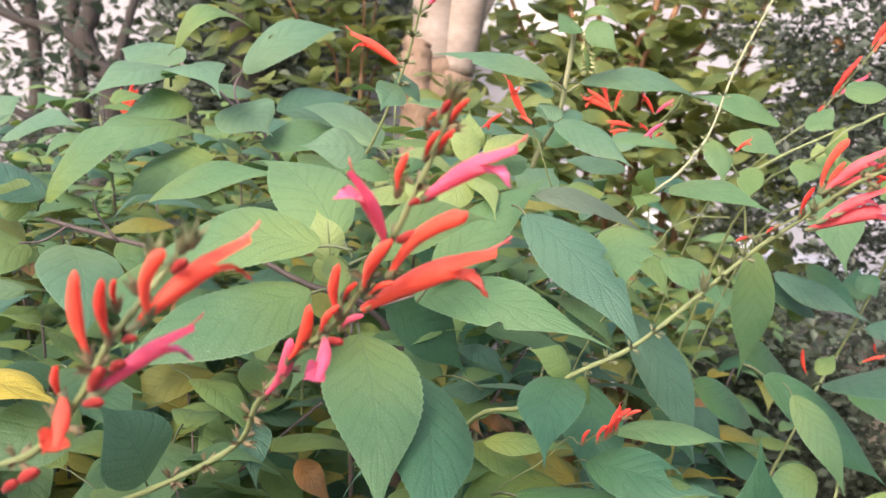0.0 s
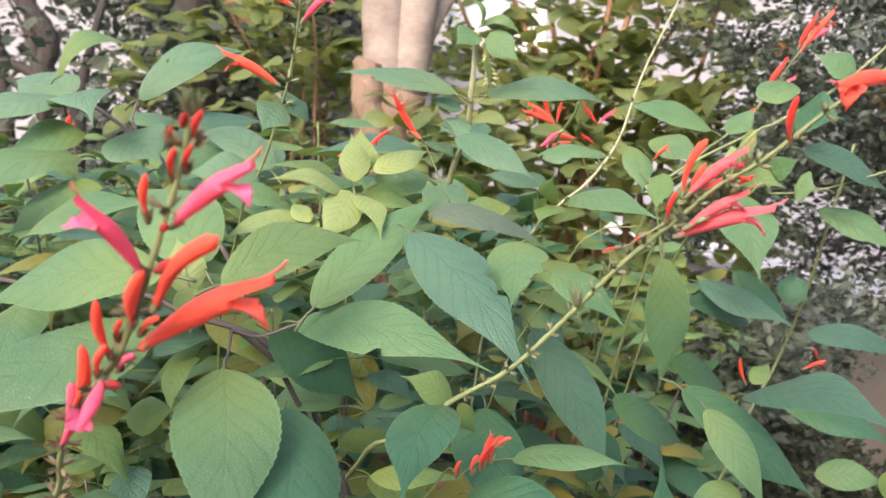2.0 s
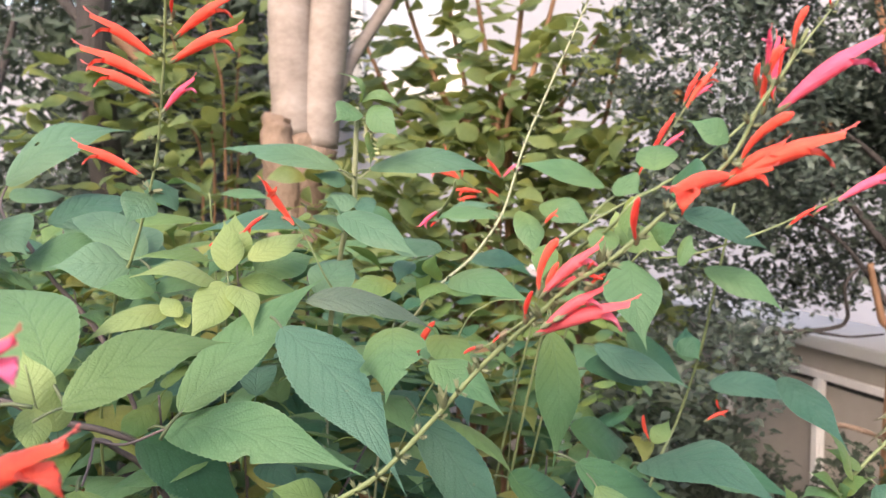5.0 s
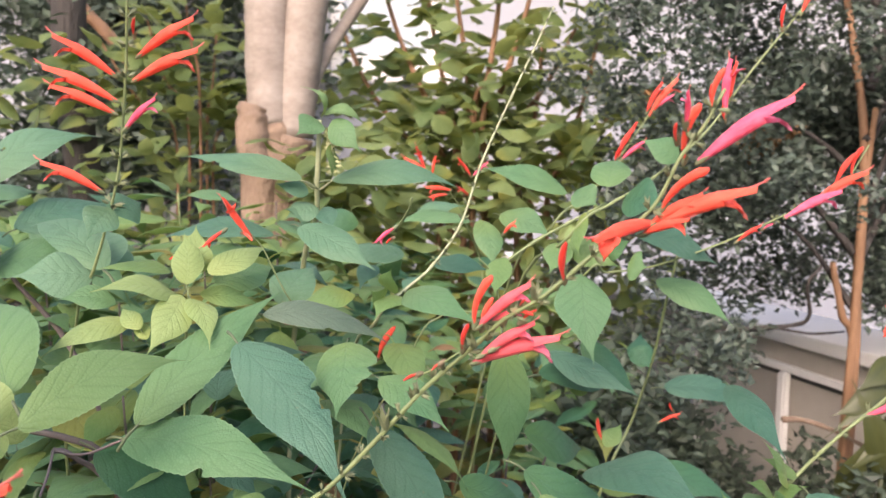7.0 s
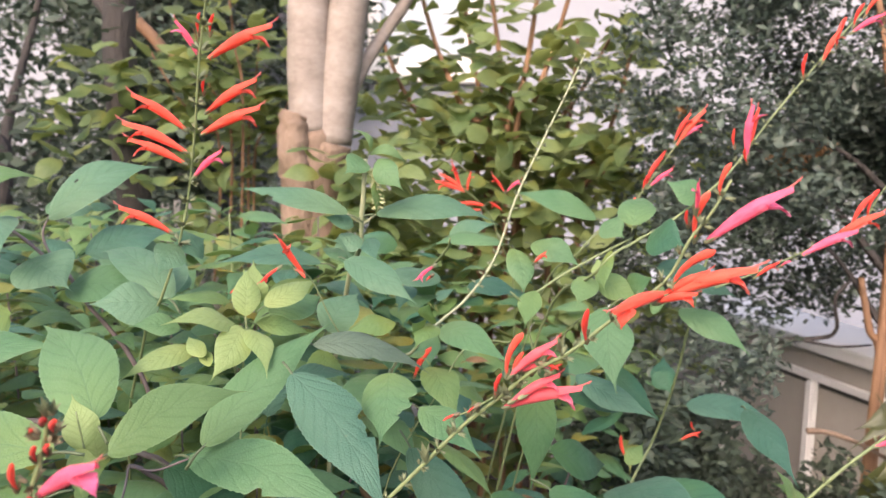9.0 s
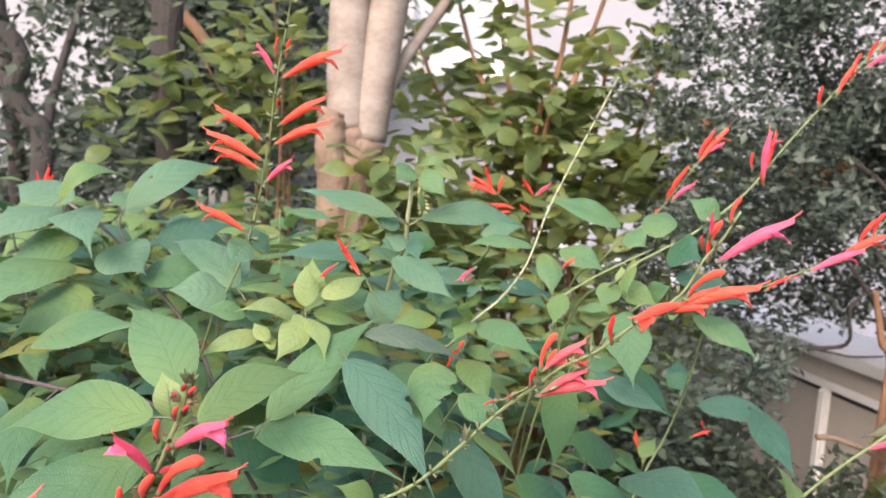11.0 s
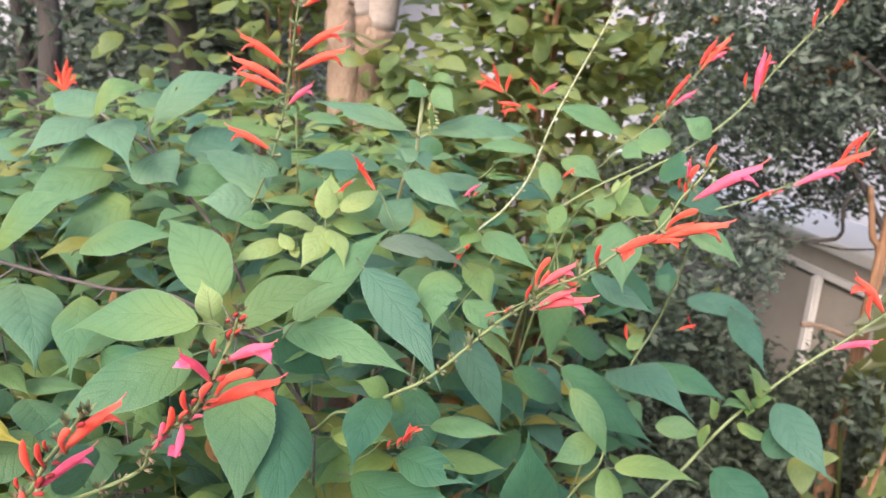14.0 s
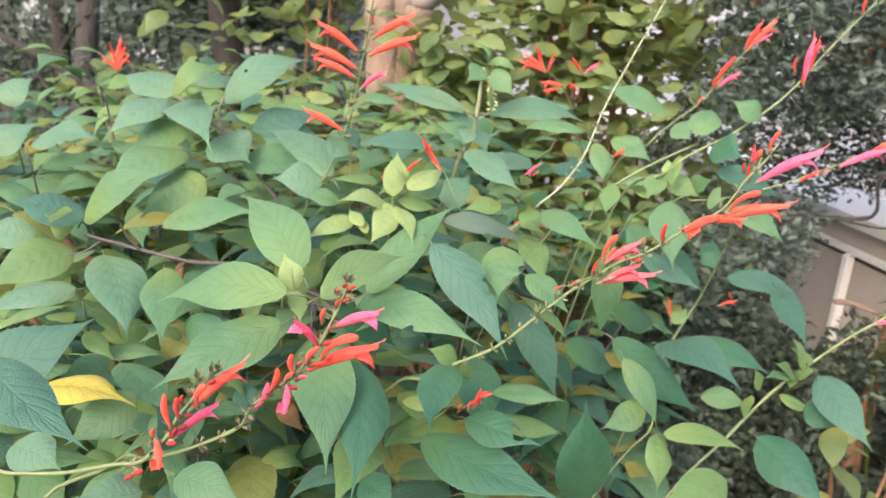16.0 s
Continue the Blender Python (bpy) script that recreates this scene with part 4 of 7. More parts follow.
# yellow-green plant with dry stems at the foot of the wall
def wall_plant():
    rng = random.Random(91)
    p = thing("broadleaf_plant", "yellow-green plant with dry tan stems by the wall", "plant", at=(0.74, 0.95, 0))
    iv = Matrix.Translation(-p.location)
    for k in range(5):
        a = rng.uniform(-0.6, 0.6)
        top = Vector((0.72 + 0.05 * k + 0.1 * a, 0.95 + rng.uniform(-0.06, 0.06), rng.uniform(0.50, 0.72)))
        limb(p, [(0.74 + 0.01 * k, 0.96, 0), (0.74 + 0.02 * k, 0.95, 0.3), tuple(top)], 0.006, 0.003, bark_orange, "stem", 7)
        for q in range(6):
            b = Vector((0.74 + 0.02 * k, 0.95, 0.3)).lerp(top, rng.uniform(0.2, 1.0))
            way = Vector((rng.uniform(-1, 1), rng.uniform(-1, 0.4), rng.uniform(-0.4, 0.5))).normalized()
            part("leaf", BROAD[rng.randrange(4)], None, p, "", iv @ aim(b, b + way, (rng.uniform(-0.8, 0.8), rng.uniform(-1.0, 0.2), 0.8)) @ Matrix.Scale(rng.uniform(0.7, 1.2), 4))


wall_plant()

# ---- the sage: one thing for each shoot ----
front_shoot = thing("flowering_shoot", "flowering sage shoot with orange and pink tubular flowers", "sage shoot", "shoots of the sage shrub", (-0.1046, 0.513, 0))
left_shoot = thing("flowering_shoot", "flowering sage shoot with red buds and open flowers", "sage shoot", "shoots of the sage shrub", (-0.1831, 0.4957, 0))
leaning_shoot = thing("flowering_shoot", "long leaning sage shoot with bright orange and pink flowers", "sage shoot", "shoots of the sage shrub", (-0.0002, 0.5812, 0))
middle_shoot = thing("leafy_shoot", "leafy sage shoot with a large insect-bitten leaf", "sage shoot", "shoots of the sage shrub", (0.0248, 0.5805, 0))
second_shoot = thing("leafy_shoot", "leafy sage shoot with hanging blue-green leaves", "sage shoot", "shoots of the sage shrub", (0.199, 0.643, 0))
low_shoot = thing("leafy_shoot", "low sage shoot with fresh green leaves by the fence", "sage shoot", "shoots of the sage shrub", (0.1514, 0.5596, 0))
budding_shoot = thing("budding_shoot", "short sage shoot with a cluster of red buds", "sage shoot", "shoots of the sage shrub", (0.0253, 0.5553, 0))
young_shoot = thing("young_shoot", "young sage shoot with yellow-green leaves", "sage shoot", "shoots of the sage shrub", (0.0121, 0.5804, 0))
tall_spike = thing("flowering_shoot", "tall upright sage spike with paired orange-red flowers", "sage shoot", "shoots of the sage shrub", (-0.0542, 0.617, 0))
upright_shoot = thing("leafy_shoot", "upright sage shoot with drooping leaf tips", "sage shoot", "shoots of the sage shrub", (0.0469, 0.6638, 0))
spent_stem = thing("spent_flower_stem", "long pale sage stem with spent empty calyces", "sage shoot", "shoots of the sage shrub", (0.0533, 0.5758, 0))
hedge_shoot = thing("flowering_shoot", "slim sage shoot with small red flowers near the shrub", "sage shoot", "shoots of the sage shrub", (0.1649, 0.6671, 0))
bowed_shoot = thing("flowering_shoot", "bowed sage shoot with red and pink flowers at its end", "sage shoot", "shoots of the sage shrub", (0.1311, 0.5935, 0))
reaching_shoot = thing("flowering_shoot", "slender sage shoot reaching sideways with orange-pink flowers", "sage shoot", "shoots of the sage shrub", (0.1292, 0.5885, 0))
far_shoot = thing("flowering_shoot", "small orange-red sage flowers deep among the leaves", "sage shoot", "shoots of the sage shrub", (0.1264, 0.6136, 0))
distant_shoot = thing("flowering_shoot", "distant sage shoot with a star of red flowers", "sage shoot", "shoots of the sage shrub", (-0.2875, 0.8506, 0))
grey_shoot = thing("leafy_shoot", "sage shoot with grey-purple stem and arching leaves", "sage shoot", "shoots of the sage shrub", (-0.0302, 0.6104, 0))
brown_shoot = thing("leafy_shoot", "sage shoot with brown stem, broad leaves and a yellowed leaf", "sage shoot", "shoots of the sage shrub", (0.0096, 0.5681, 0))

# ---- leaves and flowers, shoot by shoot ----
# front flowering shoot
stem(front_shoot, [(-0.1463, 0.5172, 0), (-0.1737, 0.4816, 0.4168), (-0.2171, 0.3361, 0.8335), (-0.1435, 0.29, 0.9404), (-0.1206, 0.285, 0.9488), (-0.0948, 0.275, 0.9627), (-0.062, 0.26, 0.9875), (-0.0518, 0.245, 1.0084), (-0.0378, 0.226, 1.0297), (-0.0242, 0.215, 1.045), (-0.0174, 0.208, 1.057), (-0.011, 0.2, 1.069), (-0.006, 0.196, 1.081), (-0.0014, 0.193, 1.0927), (0.0016, 0.19, 1.1035)], 0.00122, 0.00064, stem_green)
whorls(front_shoot, [(-0.0948, 0.275, 0.9627), (-0.062, 0.26, 0.9875), (-0.0518, 0.245, 1.0084), (-0.0378, 0.226, 1.0297), (-0.0242, 0.215, 1.045), (-0.0174, 0.208, 1.057), (-0.011, 0.2, 1.069), (-0.006, 0.196, 1.081), (-0.0014, 0.193, 1.0927), (0.0016, 0.19, 1.1035)], 0.015, 0.0051, calyx_mixed)
flower(front_shoot, (-0.0039, 0.195, 1.0805), (0.017, 0.18, 1.0945), (-0.417, 0.2405, 0.8765), 'open', petal_pink)
flower(front_shoot, (-0.0118, 0.2, 1.0684), (-0.0207, 0.185, 1.0868), (0.8287, 0.1667, 0.5343), 'open', petal_pink)
flower(front_shoot, (-0.0175, 0.208, 1.0551), (-0.0104, 0.195, 1.0705), (-0.9429, -0.2269, 0.2437), 'bud', petal_orange)
flower(front_shoot, (-0.0108, 0.203, 1.0604), (0.0067, 0.19, 1.0791), (-0.6672, 0.154, 0.7288), 'hood', petal_orange)
flower(front_shoot, (-0.018, 0.215, 1.0482), (0.0167, 0.205, 1.0673), (-0.4625, 0.0865, 0.8824), 'open', petal_orange)
flower(front_shoot, (-0.0243, 0.212, 1.0466), (-0.0238, 0.203, 1.0622), (-0.9995, -0.0236, 0.0185), 'bud', petal_orange)
flower(front_shoot, (-0.0292, 0.216, 1.0407), (-0.0237, 0.208, 1.0504), (-0.9155, -0.2674, 0.3007), 'bud', petal_orange)
flower(front_shoot, (-0.0097, 0.197, 1.0816), (-0.0076, 0.19, 1.0917), (-0.986, -0.1069, 0.1281), 'bud', petal_orange)
flower(front_shoot, (-0.0034, 0.194, 1.0908), (-0.0006, 0.187, 1.0973), (-0.959, -0.2219, 0.1762), 'bud', petal_red)
flower(front_shoot, (-0.0004, 0.194, 1.0925), (0.0028, 0.187, 1.0978), (-0.9389, -0.2865, 0.1906), 'bud', petal_red)
flower(front_shoot, (0.0017, 0.193, 1.0989), (0.0055, 0.185, 1.1048), (-0.9355, -0.2979, 0.19), 'bud', petal_red)
flower(front_shoot, (-0.0036, 0.193, 1.098), (-0.0015, 0.188, 1.1015), (-0.9475, -0.275, 0.1631), 'bud', petal_red)
flower(front_shoot, (-0.0229, 0.213, 1.0508), (-0.0191, 0.206, 1.0572), (-0.9284, -0.2869, 0.2363), 'bud', petal_red)
flower(front_shoot, (-0.0279, 0.216, 1.0397), (-0.0269, 0.198, 1.033), (0.8366, -0.1496, 0.527), 'face', petal_pink)
flower(front_shoot, (-0.0164, 0.21, 1.053), (-0.0096, 0.203, 1.0586), (-0.6541, -0.0462, 0.755), 'bud', petal_orange)
flower(front_shoot, (-0.0236, 0.215, 1.0425), (-0.0172, 0.208, 1.0483), (-0.6809, -0.0135, 0.7322), 'bud', petal_pink)
flower(front_shoot, (-0.0472, 0.235, 1.015), (-0.0381, 0.222, 1.0366), (0.94, 0.2081, -0.2704), 'bud', petal_pink)
flower(front_shoot, (-0.0392, 0.225, 1.0291), (-0.0323, 0.215, 1.0483), (0.9529, 0.1695, -0.2515), 'bud', petal_orange)
flower(front_shoot, (-0.0093, 0.2, 1.0697), (-0.003, 0.197, 1.0726), (0.1, -0.8, 0.6), 'ball', petal_crimson)
flower(front_shoot, (-0.0066, 0.196, 1.0793), (-0.0043, 0.193, 1.0809), (0.1, -0.8, 0.6), 'ball', petal_crimson)
flower(front_shoot, (-0.0003, 0.191, 1.1015), (0.0013, 0.188, 1.1044), (0.1, -0.8, 0.6), 'ball', petal_crimson)
calyx(front_shoot, (0.0015, 0.19, 1.1044), (0.0013, 0.187, 1.1083), calyx_green)
calyx(front_shoot, (0.0026, 0.19, 1.1045), (0.0041, 0.187, 1.1078), calyx_green)
flower(front_shoot, (-0.0282, 0.216, 1.0386), (-0.0225, 0.213, 1.0393), (0.1, -0.8, 0.6), 'ball', petal_crimson)
calyx(front_shoot, (-0.0193, 0.21, 1.0598), (-0.0209, 0.207, 1.0593), calyx_green)
# left flowering shoot
stem(left_shoot, [(-0.1831, 0.4957, 0), (-0.2146, 0.4511, 0.4328), (-0.2682, 0.2851, 0.8656), (-0.1961, 0.23, 0.9696), (-0.1674, 0.22, 0.9791), (-0.1363, 0.205, 0.9907), (-0.1023, 0.185, 1.0103), (-0.0852, 0.172, 1.0212), (-0.0771, 0.168, 1.0305), (-0.071, 0.165, 1.0389), (-0.0655, 0.163, 1.0496), (-0.0595, 0.162, 1.058), (-0.054, 0.164, 1.0662), (-0.0496, 0.166, 1.0738)], 0.00116, 0.00064, stem_green)
whorls(left_shoot, [(-0.1023, 0.185, 1.0103), (-0.0852, 0.172, 1.0212), (-0.0771, 0.168, 1.0305), (-0.071, 0.165, 1.0389), (-0.0655, 0.163, 1.0496), (-0.0595, 0.162, 1.058), (-0.054, 0.164, 1.0662), (-0.0496, 0.166, 1.0738)], 0.018, 0.0048, calyx_mixed)
flower(left_shoot, (-0.0658, 0.155, 1.049), (-0.0665, 0.15, 1.0674), (-0.9993, -0.0088, -0.0375), 'bud', petal_orange)
flower(left_shoot, (-0.0627, 0.157, 1.0523), (-0.0614, 0.15, 1.0662), (-0.9963, -0.0644, 0.0572), 'bud', petal_red)
flower(left_shoot, (-0.0617, 0.158, 1.0588), (-0.0602, 0.153, 1.0657), (-0.9844, -0.1344, 0.1137), 'bud', petal_red)
flower(left_shoot, (-0.06, 0.162, 1.0539), (-0.0384, 0.172, 1.0721), (-0.6329, -0.042, 0.7731), 'open', petal_orange)
flower(left_shoot, (-0.0562, 0.16, 1.0568), (-0.0506, 0.15, 1.0725), (-0.9566, -0.1881, 0.2225), 'hood', petal_orange)
flower(left_shoot, (-0.0687, 0.164, 1.0382), (-0.0499, 0.172, 1.052), (-0.5862, -0.0251, 0.8098), 'open', petal_pink)
flower(left_shoot, (-0.076, 0.166, 1.037), (-0.0702, 0.15, 1.032), (0.6634, 0.0074, 0.7483), 'face', petal_orange)
flower(left_shoot, (-0.0769, 0.167, 1.0359), (-0.0746, 0.16, 1.0454), (-0.98, -0.1504, 0.1306), 'bud', petal_red)
flower(left_shoot, (-0.0694, 0.164, 1.0393), (-0.0658, 0.161, 1.0454), (0.1, -0.8, 0.6), 'ball', petal_crimson)
flower(left_shoot, (-0.0653, 0.164, 1.0439), (-0.0613, 0.161, 1.0469), (0.1, -0.8, 0.6), 'ball', petal_crimson)
flower(left_shoot, (-0.071, 0.165, 1.0358), (-0.066, 0.162, 1.0378), (0.1, -0.8, 0.6), 'ball', petal_crimson)
flower(left_shoot, (-0.0623, 0.163, 1.0506), (-0.0587, 0.16, 1.0526), (0.1, -0.8, 0.6), 'ball', petal_crimson)
flower(left_shoot, (-0.0894, 0.174, 1.0133), (-0.084, 0.171, 1.0175), (0.1, -0.8, 0.6), 'ball', petal_crimson)
flower(left_shoot, (-0.0929, 0.174, 1.0106), (-0.0888, 0.171, 1.0145), (0.1, -0.8, 0.6), 'ball', petal_crimson)
flower(left_shoot, (-0.0528, 0.164, 1.0657), (-0.0491, 0.161, 1.0688), (0.1, -0.8, 0.6), 'ball', petal_crimson)
calyx(left_shoot, (-0.0515, 0.165, 1.0691), (-0.0497, 0.162, 1.0746), calyx_green)
calyx(left_shoot, (-0.0498, 0.165, 1.0704), (-0.0473, 0.162, 1.0754), calyx_green)
calyx(left_shoot, (-0.0565, 0.163, 1.0668), (-0.0553, 0.16, 1.0725), calyx_green)
# long flowering shoot leaning to the hedge
stem(leaning_shoot, [(-0.0002, 0.5812, 0), (-0.0113, 0.5731, 0.4114), (-0.0141, 0.4885, 0.8228), (0.0213, 0.4, 0.9443), (0.0456, 0.36, 0.9726), (0.0625, 0.34, 0.995), (0.0846, 0.33, 1.0119), (0.1044, 0.322, 1.0344), (0.1231, 0.313, 1.0579), (0.1393, 0.303, 1.0755), (0.1488, 0.294, 1.0872), (0.1597, 0.283, 1.0971), (0.1746, 0.276, 1.1121), (0.1908, 0.268, 1.1276), (0.1982, 0.264, 1.1442), (0.2049, 0.262, 1.1543), (0.2103, 0.26, 1.1658)], 0.00125, 0.00050, stem_green)
whorls(leaning_shoot, [(0.0625, 0.34, 0.995), (0.0846, 0.33, 1.0119), (0.1044, 0.322, 1.0344), (0.1231, 0.313, 1.0579), (0.1393, 0.303, 1.0755), (0.1488, 0.294, 1.0872), (0.1597, 0.283, 1.0971), (0.1746, 0.276, 1.1121), (0.1908, 0.268, 1.1276), (0.1982, 0.264, 1.1442), (0.2049, 0.262, 1.1543), (0.2103, 0.26, 1.1658)], 0.011, 0.0044, calyx_green)
flower(leaning_shoot, (0.1397, 0.305, 1.0688), (0.1692, 0.292, 1.0803), (-0.3421, 0.0596, 0.9378), 'open', petal_coral)
flower(leaning_shoot, (0.141, 0.3, 1.0724), (0.1598, 0.292, 1.0859), (-0.5442, 0.1184, 0.8306), 'open', petal_coral)
flower(leaning_shoot, (0.1447, 0.297, 1.0753), (0.1583, 0.3, 1.0823), (-0.4483, -0.0426, 0.8929), 'open', petal_coral)
flower(leaning_shoot, (0.1417, 0.3, 1.0823), (0.1445, 0.294, 1.095), (-0.9811, -0.0741, 0.1787), 'bud', petal_orange)
flower(leaning_shoot, (0.1355, 0.304, 1.0738), (0.1366, 0.298, 1.085), (-0.9964, -0.0291, 0.079), 'bud', petal_red)
flower(leaning_shoot, (0.154, 0.292, 1.0864), (0.1589, 0.288, 1.0916), (-0.6641, 0.1528, 0.7319), 'bud', petal_orange)
flower(leaning_shoot, (0.1662, 0.28, 1.1025), (0.164, 0.272, 1.1167), (-0.9904, 0.0735, -0.1168), 'bud', petal_red)
flower(leaning_shoot, (0.1534, 0.29, 1.0927), (0.1541, 0.285, 1.0958), (-0.9912, -0.1027, 0.0834), 'bud', petal_red)
flower(leaning_shoot, (0.1922, 0.27, 1.122), (0.2206, 0.255, 1.1345), (-0.3954, 0.0197, 0.9183), 'open', petal_orange)
flower(leaning_shoot, (0.1946, 0.272, 1.123), (0.1674, 0.255, 1.1183), (-0.0512, -0.1892, 0.9806), 'open', petal_orange)
flower(leaning_shoot, (0.1892, 0.272, 1.119), (0.1999, 0.258, 1.1249), (-0.3335, 0.1326, 0.9334), 'open', petal_orange)
flower(leaning_shoot, (0.194, 0.268, 1.1271), (0.2034, 0.255, 1.1413), (-0.7983, 0.0794, 0.5971), 'hood', petal_orange)
flower(leaning_shoot, (0.2064, 0.268, 1.1431), (0.2332, 0.258, 1.1631), (-0.5845, 0.0504, 0.8098), 'open', petal_pink)
flower(leaning_shoot, (0.2023, 0.27, 1.143), (0.2029, 0.262, 1.1613), (-0.993, 0.0949, 0.0708), 'hood', petal_orange)
flower(leaning_shoot, (0.2081, 0.264, 1.1592), (0.2086, 0.258, 1.1718), (-0.9991, -0.0272, 0.0317), 'hood', petal_orange)
flower(leaning_shoot, (0.1987, 0.262, 1.1539), (0.1964, 0.256, 1.1648), (0.9095, 0.2553, 0.3282), 'open', petal_pink)
flower(leaning_shoot, (0.1967, 0.263, 1.1491), (0.194, 0.258, 1.155), (-0.944, 0.2109, -0.2538), 'bud', petal_red)
stem(leaning_shoot, [(0.1343, 0.303, 1.0736), (0.1246, 0.31, 1.0652), (0.1164, 0.316, 1.0606)], 0.00038, 0.00026, stem_green)
flower(leaning_shoot, (0.1209, 0.312, 1.0635), (0.1143, 0.308, 1.0621), (-0.1491, -0.0939, 0.9844), 'bud', petal_red)
flower(leaning_shoot, (0.1287, 0.307, 1.0691), (0.1242, 0.305, 1.0664), (-0.4325, -0.192, 0.881), 'bud', petal_red)
calyx(leaning_shoot, (0.14, 0.302, 1.0752), (0.1374, 0.299, 1.0791), calyx_green)
calyx(leaning_shoot, (0.144, 0.302, 1.0779), (0.1452, 0.299, 1.0822), calyx_green)
calyx(leaning_shoot, (0.1495, 0.302, 1.0828), (0.1501, 0.299, 1.0885), calyx_green)
calyx(leaning_shoot, (0.1529, 0.302, 1.0861), (0.1524, 0.299, 1.0923), calyx_green)
calyx(leaning_shoot, (0.1284, 0.32, 1.0583), (0.1258, 0.317, 1.0632), calyx_green)
calyx(leaning_shoot, (0.1189, 0.32, 1.0513), (0.1181, 0.317, 1.0555), calyx_green)
calyx(leaning_shoot, (0.1085, 0.32, 1.0397), (0.1072, 0.317, 1.0468), calyx_green)
calyx(leaning_shoot, (0.1618, 0.302, 1.0927), (0.1603, 0.299, 1.0989), calyx_green)
calyx(leaning_shoot, (0.1668, 0.302, 1.0956), (0.1688, 0.299, 1.0987), calyx_green)
leaf(leaning_shoot, (0.0605, 0.342, 0.9935), (0.0448, 0.277, 0.9805), 0.0267, (-0.0085, -0.1946, 0.9808), leaf_deep, 0.06)
leaf(leaning_shoot, (0.0635, 0.345, 0.9945), (0.0421, 0.335, 1.0073), 0.0142, (0.5245, -0.8182, 0.2354), leaf_fresh, 0.08)
leaf(leaning_shoot, (0.0663, 0.345, 0.9928), (0.0748, 0.35, 0.9778), 0.0090, (0.5316, -0.8468, 0.0191), leaf_fresh, 0.05)
leaf(leaning_shoot, (0.108, 0.436, 1.003), (0.15, 0.418, 0.924), 0.0284, (0.1898, -0.9306, 0.313), leaf_blue, 0.05, sway=0.05)
# middle leafy shoot
leaf(middle_shoot, (-0.0082, 0.395, 1.0144), (0.0805, 0.338, 1.0095), 0.0296, (-0.2872, -0.5163, 0.8068), leaf_mid, 0.06, bites=((0.50, -1, 0.34, 0.035),), sway=0.03, fold=0.1)
leaf(middle_shoot, (0.0436, 0.4, 1.0571), (0.095, 0.332, 1.0035), 0.0312, (-0.095, -0.6597, 0.7455), leaf_blue, 0.05, bites=((0.46, 1, 0.34, 0.05), (0.54, 1, 0.42, 0.03)), fold=0.08)
leaf(middle_shoot, (-0.0243, 0.318, 1.0455), (0.0284, 0.372, 1.0567), 0.0224, (0.4964, -0.6129, 0.6147), leaf_light, 0.06, sway=0.09, fold=0.1)
leaf(middle_shoot, (0.001, 0.385, 1.0234), (0.063, 0.45, 1.075), 0.0276, (0.0332, -0.6405, 0.7673), leaf_mid, 0.03, fold=0.3)
leaf(middle_shoot, (-0.0447, 0.37, 1.0217), (-0.0509, 0.382, 1.0389), 0.0165, (0.2, -0.9, 0.45), leaf_lime, 0.06)
leaf(middle_shoot, (-0.0416, 0.34, 1.0399), (-0.036, 0.32, 1.0256), 0.0126, (0.4143, -0.449, 0.7917), leaf_lime, 0.05)
leaf(middle_shoot, (-0.0448, 0.35, 1.0358), (-0.0538, 0.362, 1.0583), 0.0165, (0.2, -0.9, 0.45), leaf_lime, 0.05)
leaf(middle_shoot, (-0.0436, 0.312, 1.0487), (-0.1321, 0.343, 1.0275), 0.0325, (-0.3768, -0.582, 0.7207), leaf_mid, 0.08, sway=-0.05)
leaf(middle_shoot, (-0.0427, 0.36, 1.0459), (-0.1004, 0.45, 1.0735), 0.0370, (-0.1734, -0.3889, 0.9048), leaf_mid, 0.06)
leaf(middle_shoot, (-0.1573, 0.448, 1.0452), (-0.0757, 0.42, 1.0694), 0.0333, (-0.3863, -0.4112, 0.8256), leaf_mid, 0.1)
leaf(middle_shoot, (-0.0461, 0.31, 1.0305), (-0.1136, 0.27, 1.0032), 0.0364, (0.0128, -0.5783, 0.8158), leaf_dull, 0.06)
leaf(middle_shoot, (-0.0297, 0.345, 1.0059), (-0.0116, 0.255, 0.9629), 0.0398, (0.0574, -0.4206, 0.9054), leaf_dull, 0.06, fold=0.1)
leaf(middle_shoot, (-0.0063, 0.352, 0.9869), (0.0038, 0.245, 0.9566), 0.0387, (0.1292, -0.2585, 0.9573), leaf_deep, 0.05)
leaf(middle_shoot, (-0.0209, 0.4, 1.0076), (0.0237, 0.42, 0.9657), 0.0331, (0.5992, -0.7496, 0.2813), leaf_deep, 0.05)
stem(middle_shoot, [(0.0248, 0.5805, 0), (0.0164, 0.5722, 0.4143), (0.0205, 0.487, 0.8286), (-0.0133, 0.42, 0.9709), (-0.0316, 0.4, 1.0046), (-0.0384, 0.395, 1.0097)], 0.0015, 0.00125, stem_purple)
stem(middle_shoot, [(-0.0384, 0.395, 1.0097), (-0.0253, 0.395, 1.0073), (-0.0069, 0.395, 1.0139)], 0.0007, 0.00055, stem_purple)
stem(middle_shoot, [(-0.0384, 0.395, 1.0097), (-0.0374, 0.385, 1.0029), (-0.0353, 0.368, 0.9993)], 0.0007, 0.00055, stem_purple)
stem(middle_shoot, [(-0.0442, 0.36, 1.02), (-0.044, 0.35, 1.0339), (-0.046, 0.345, 1.0549)], 0.00046, 0.00035, stem_green)
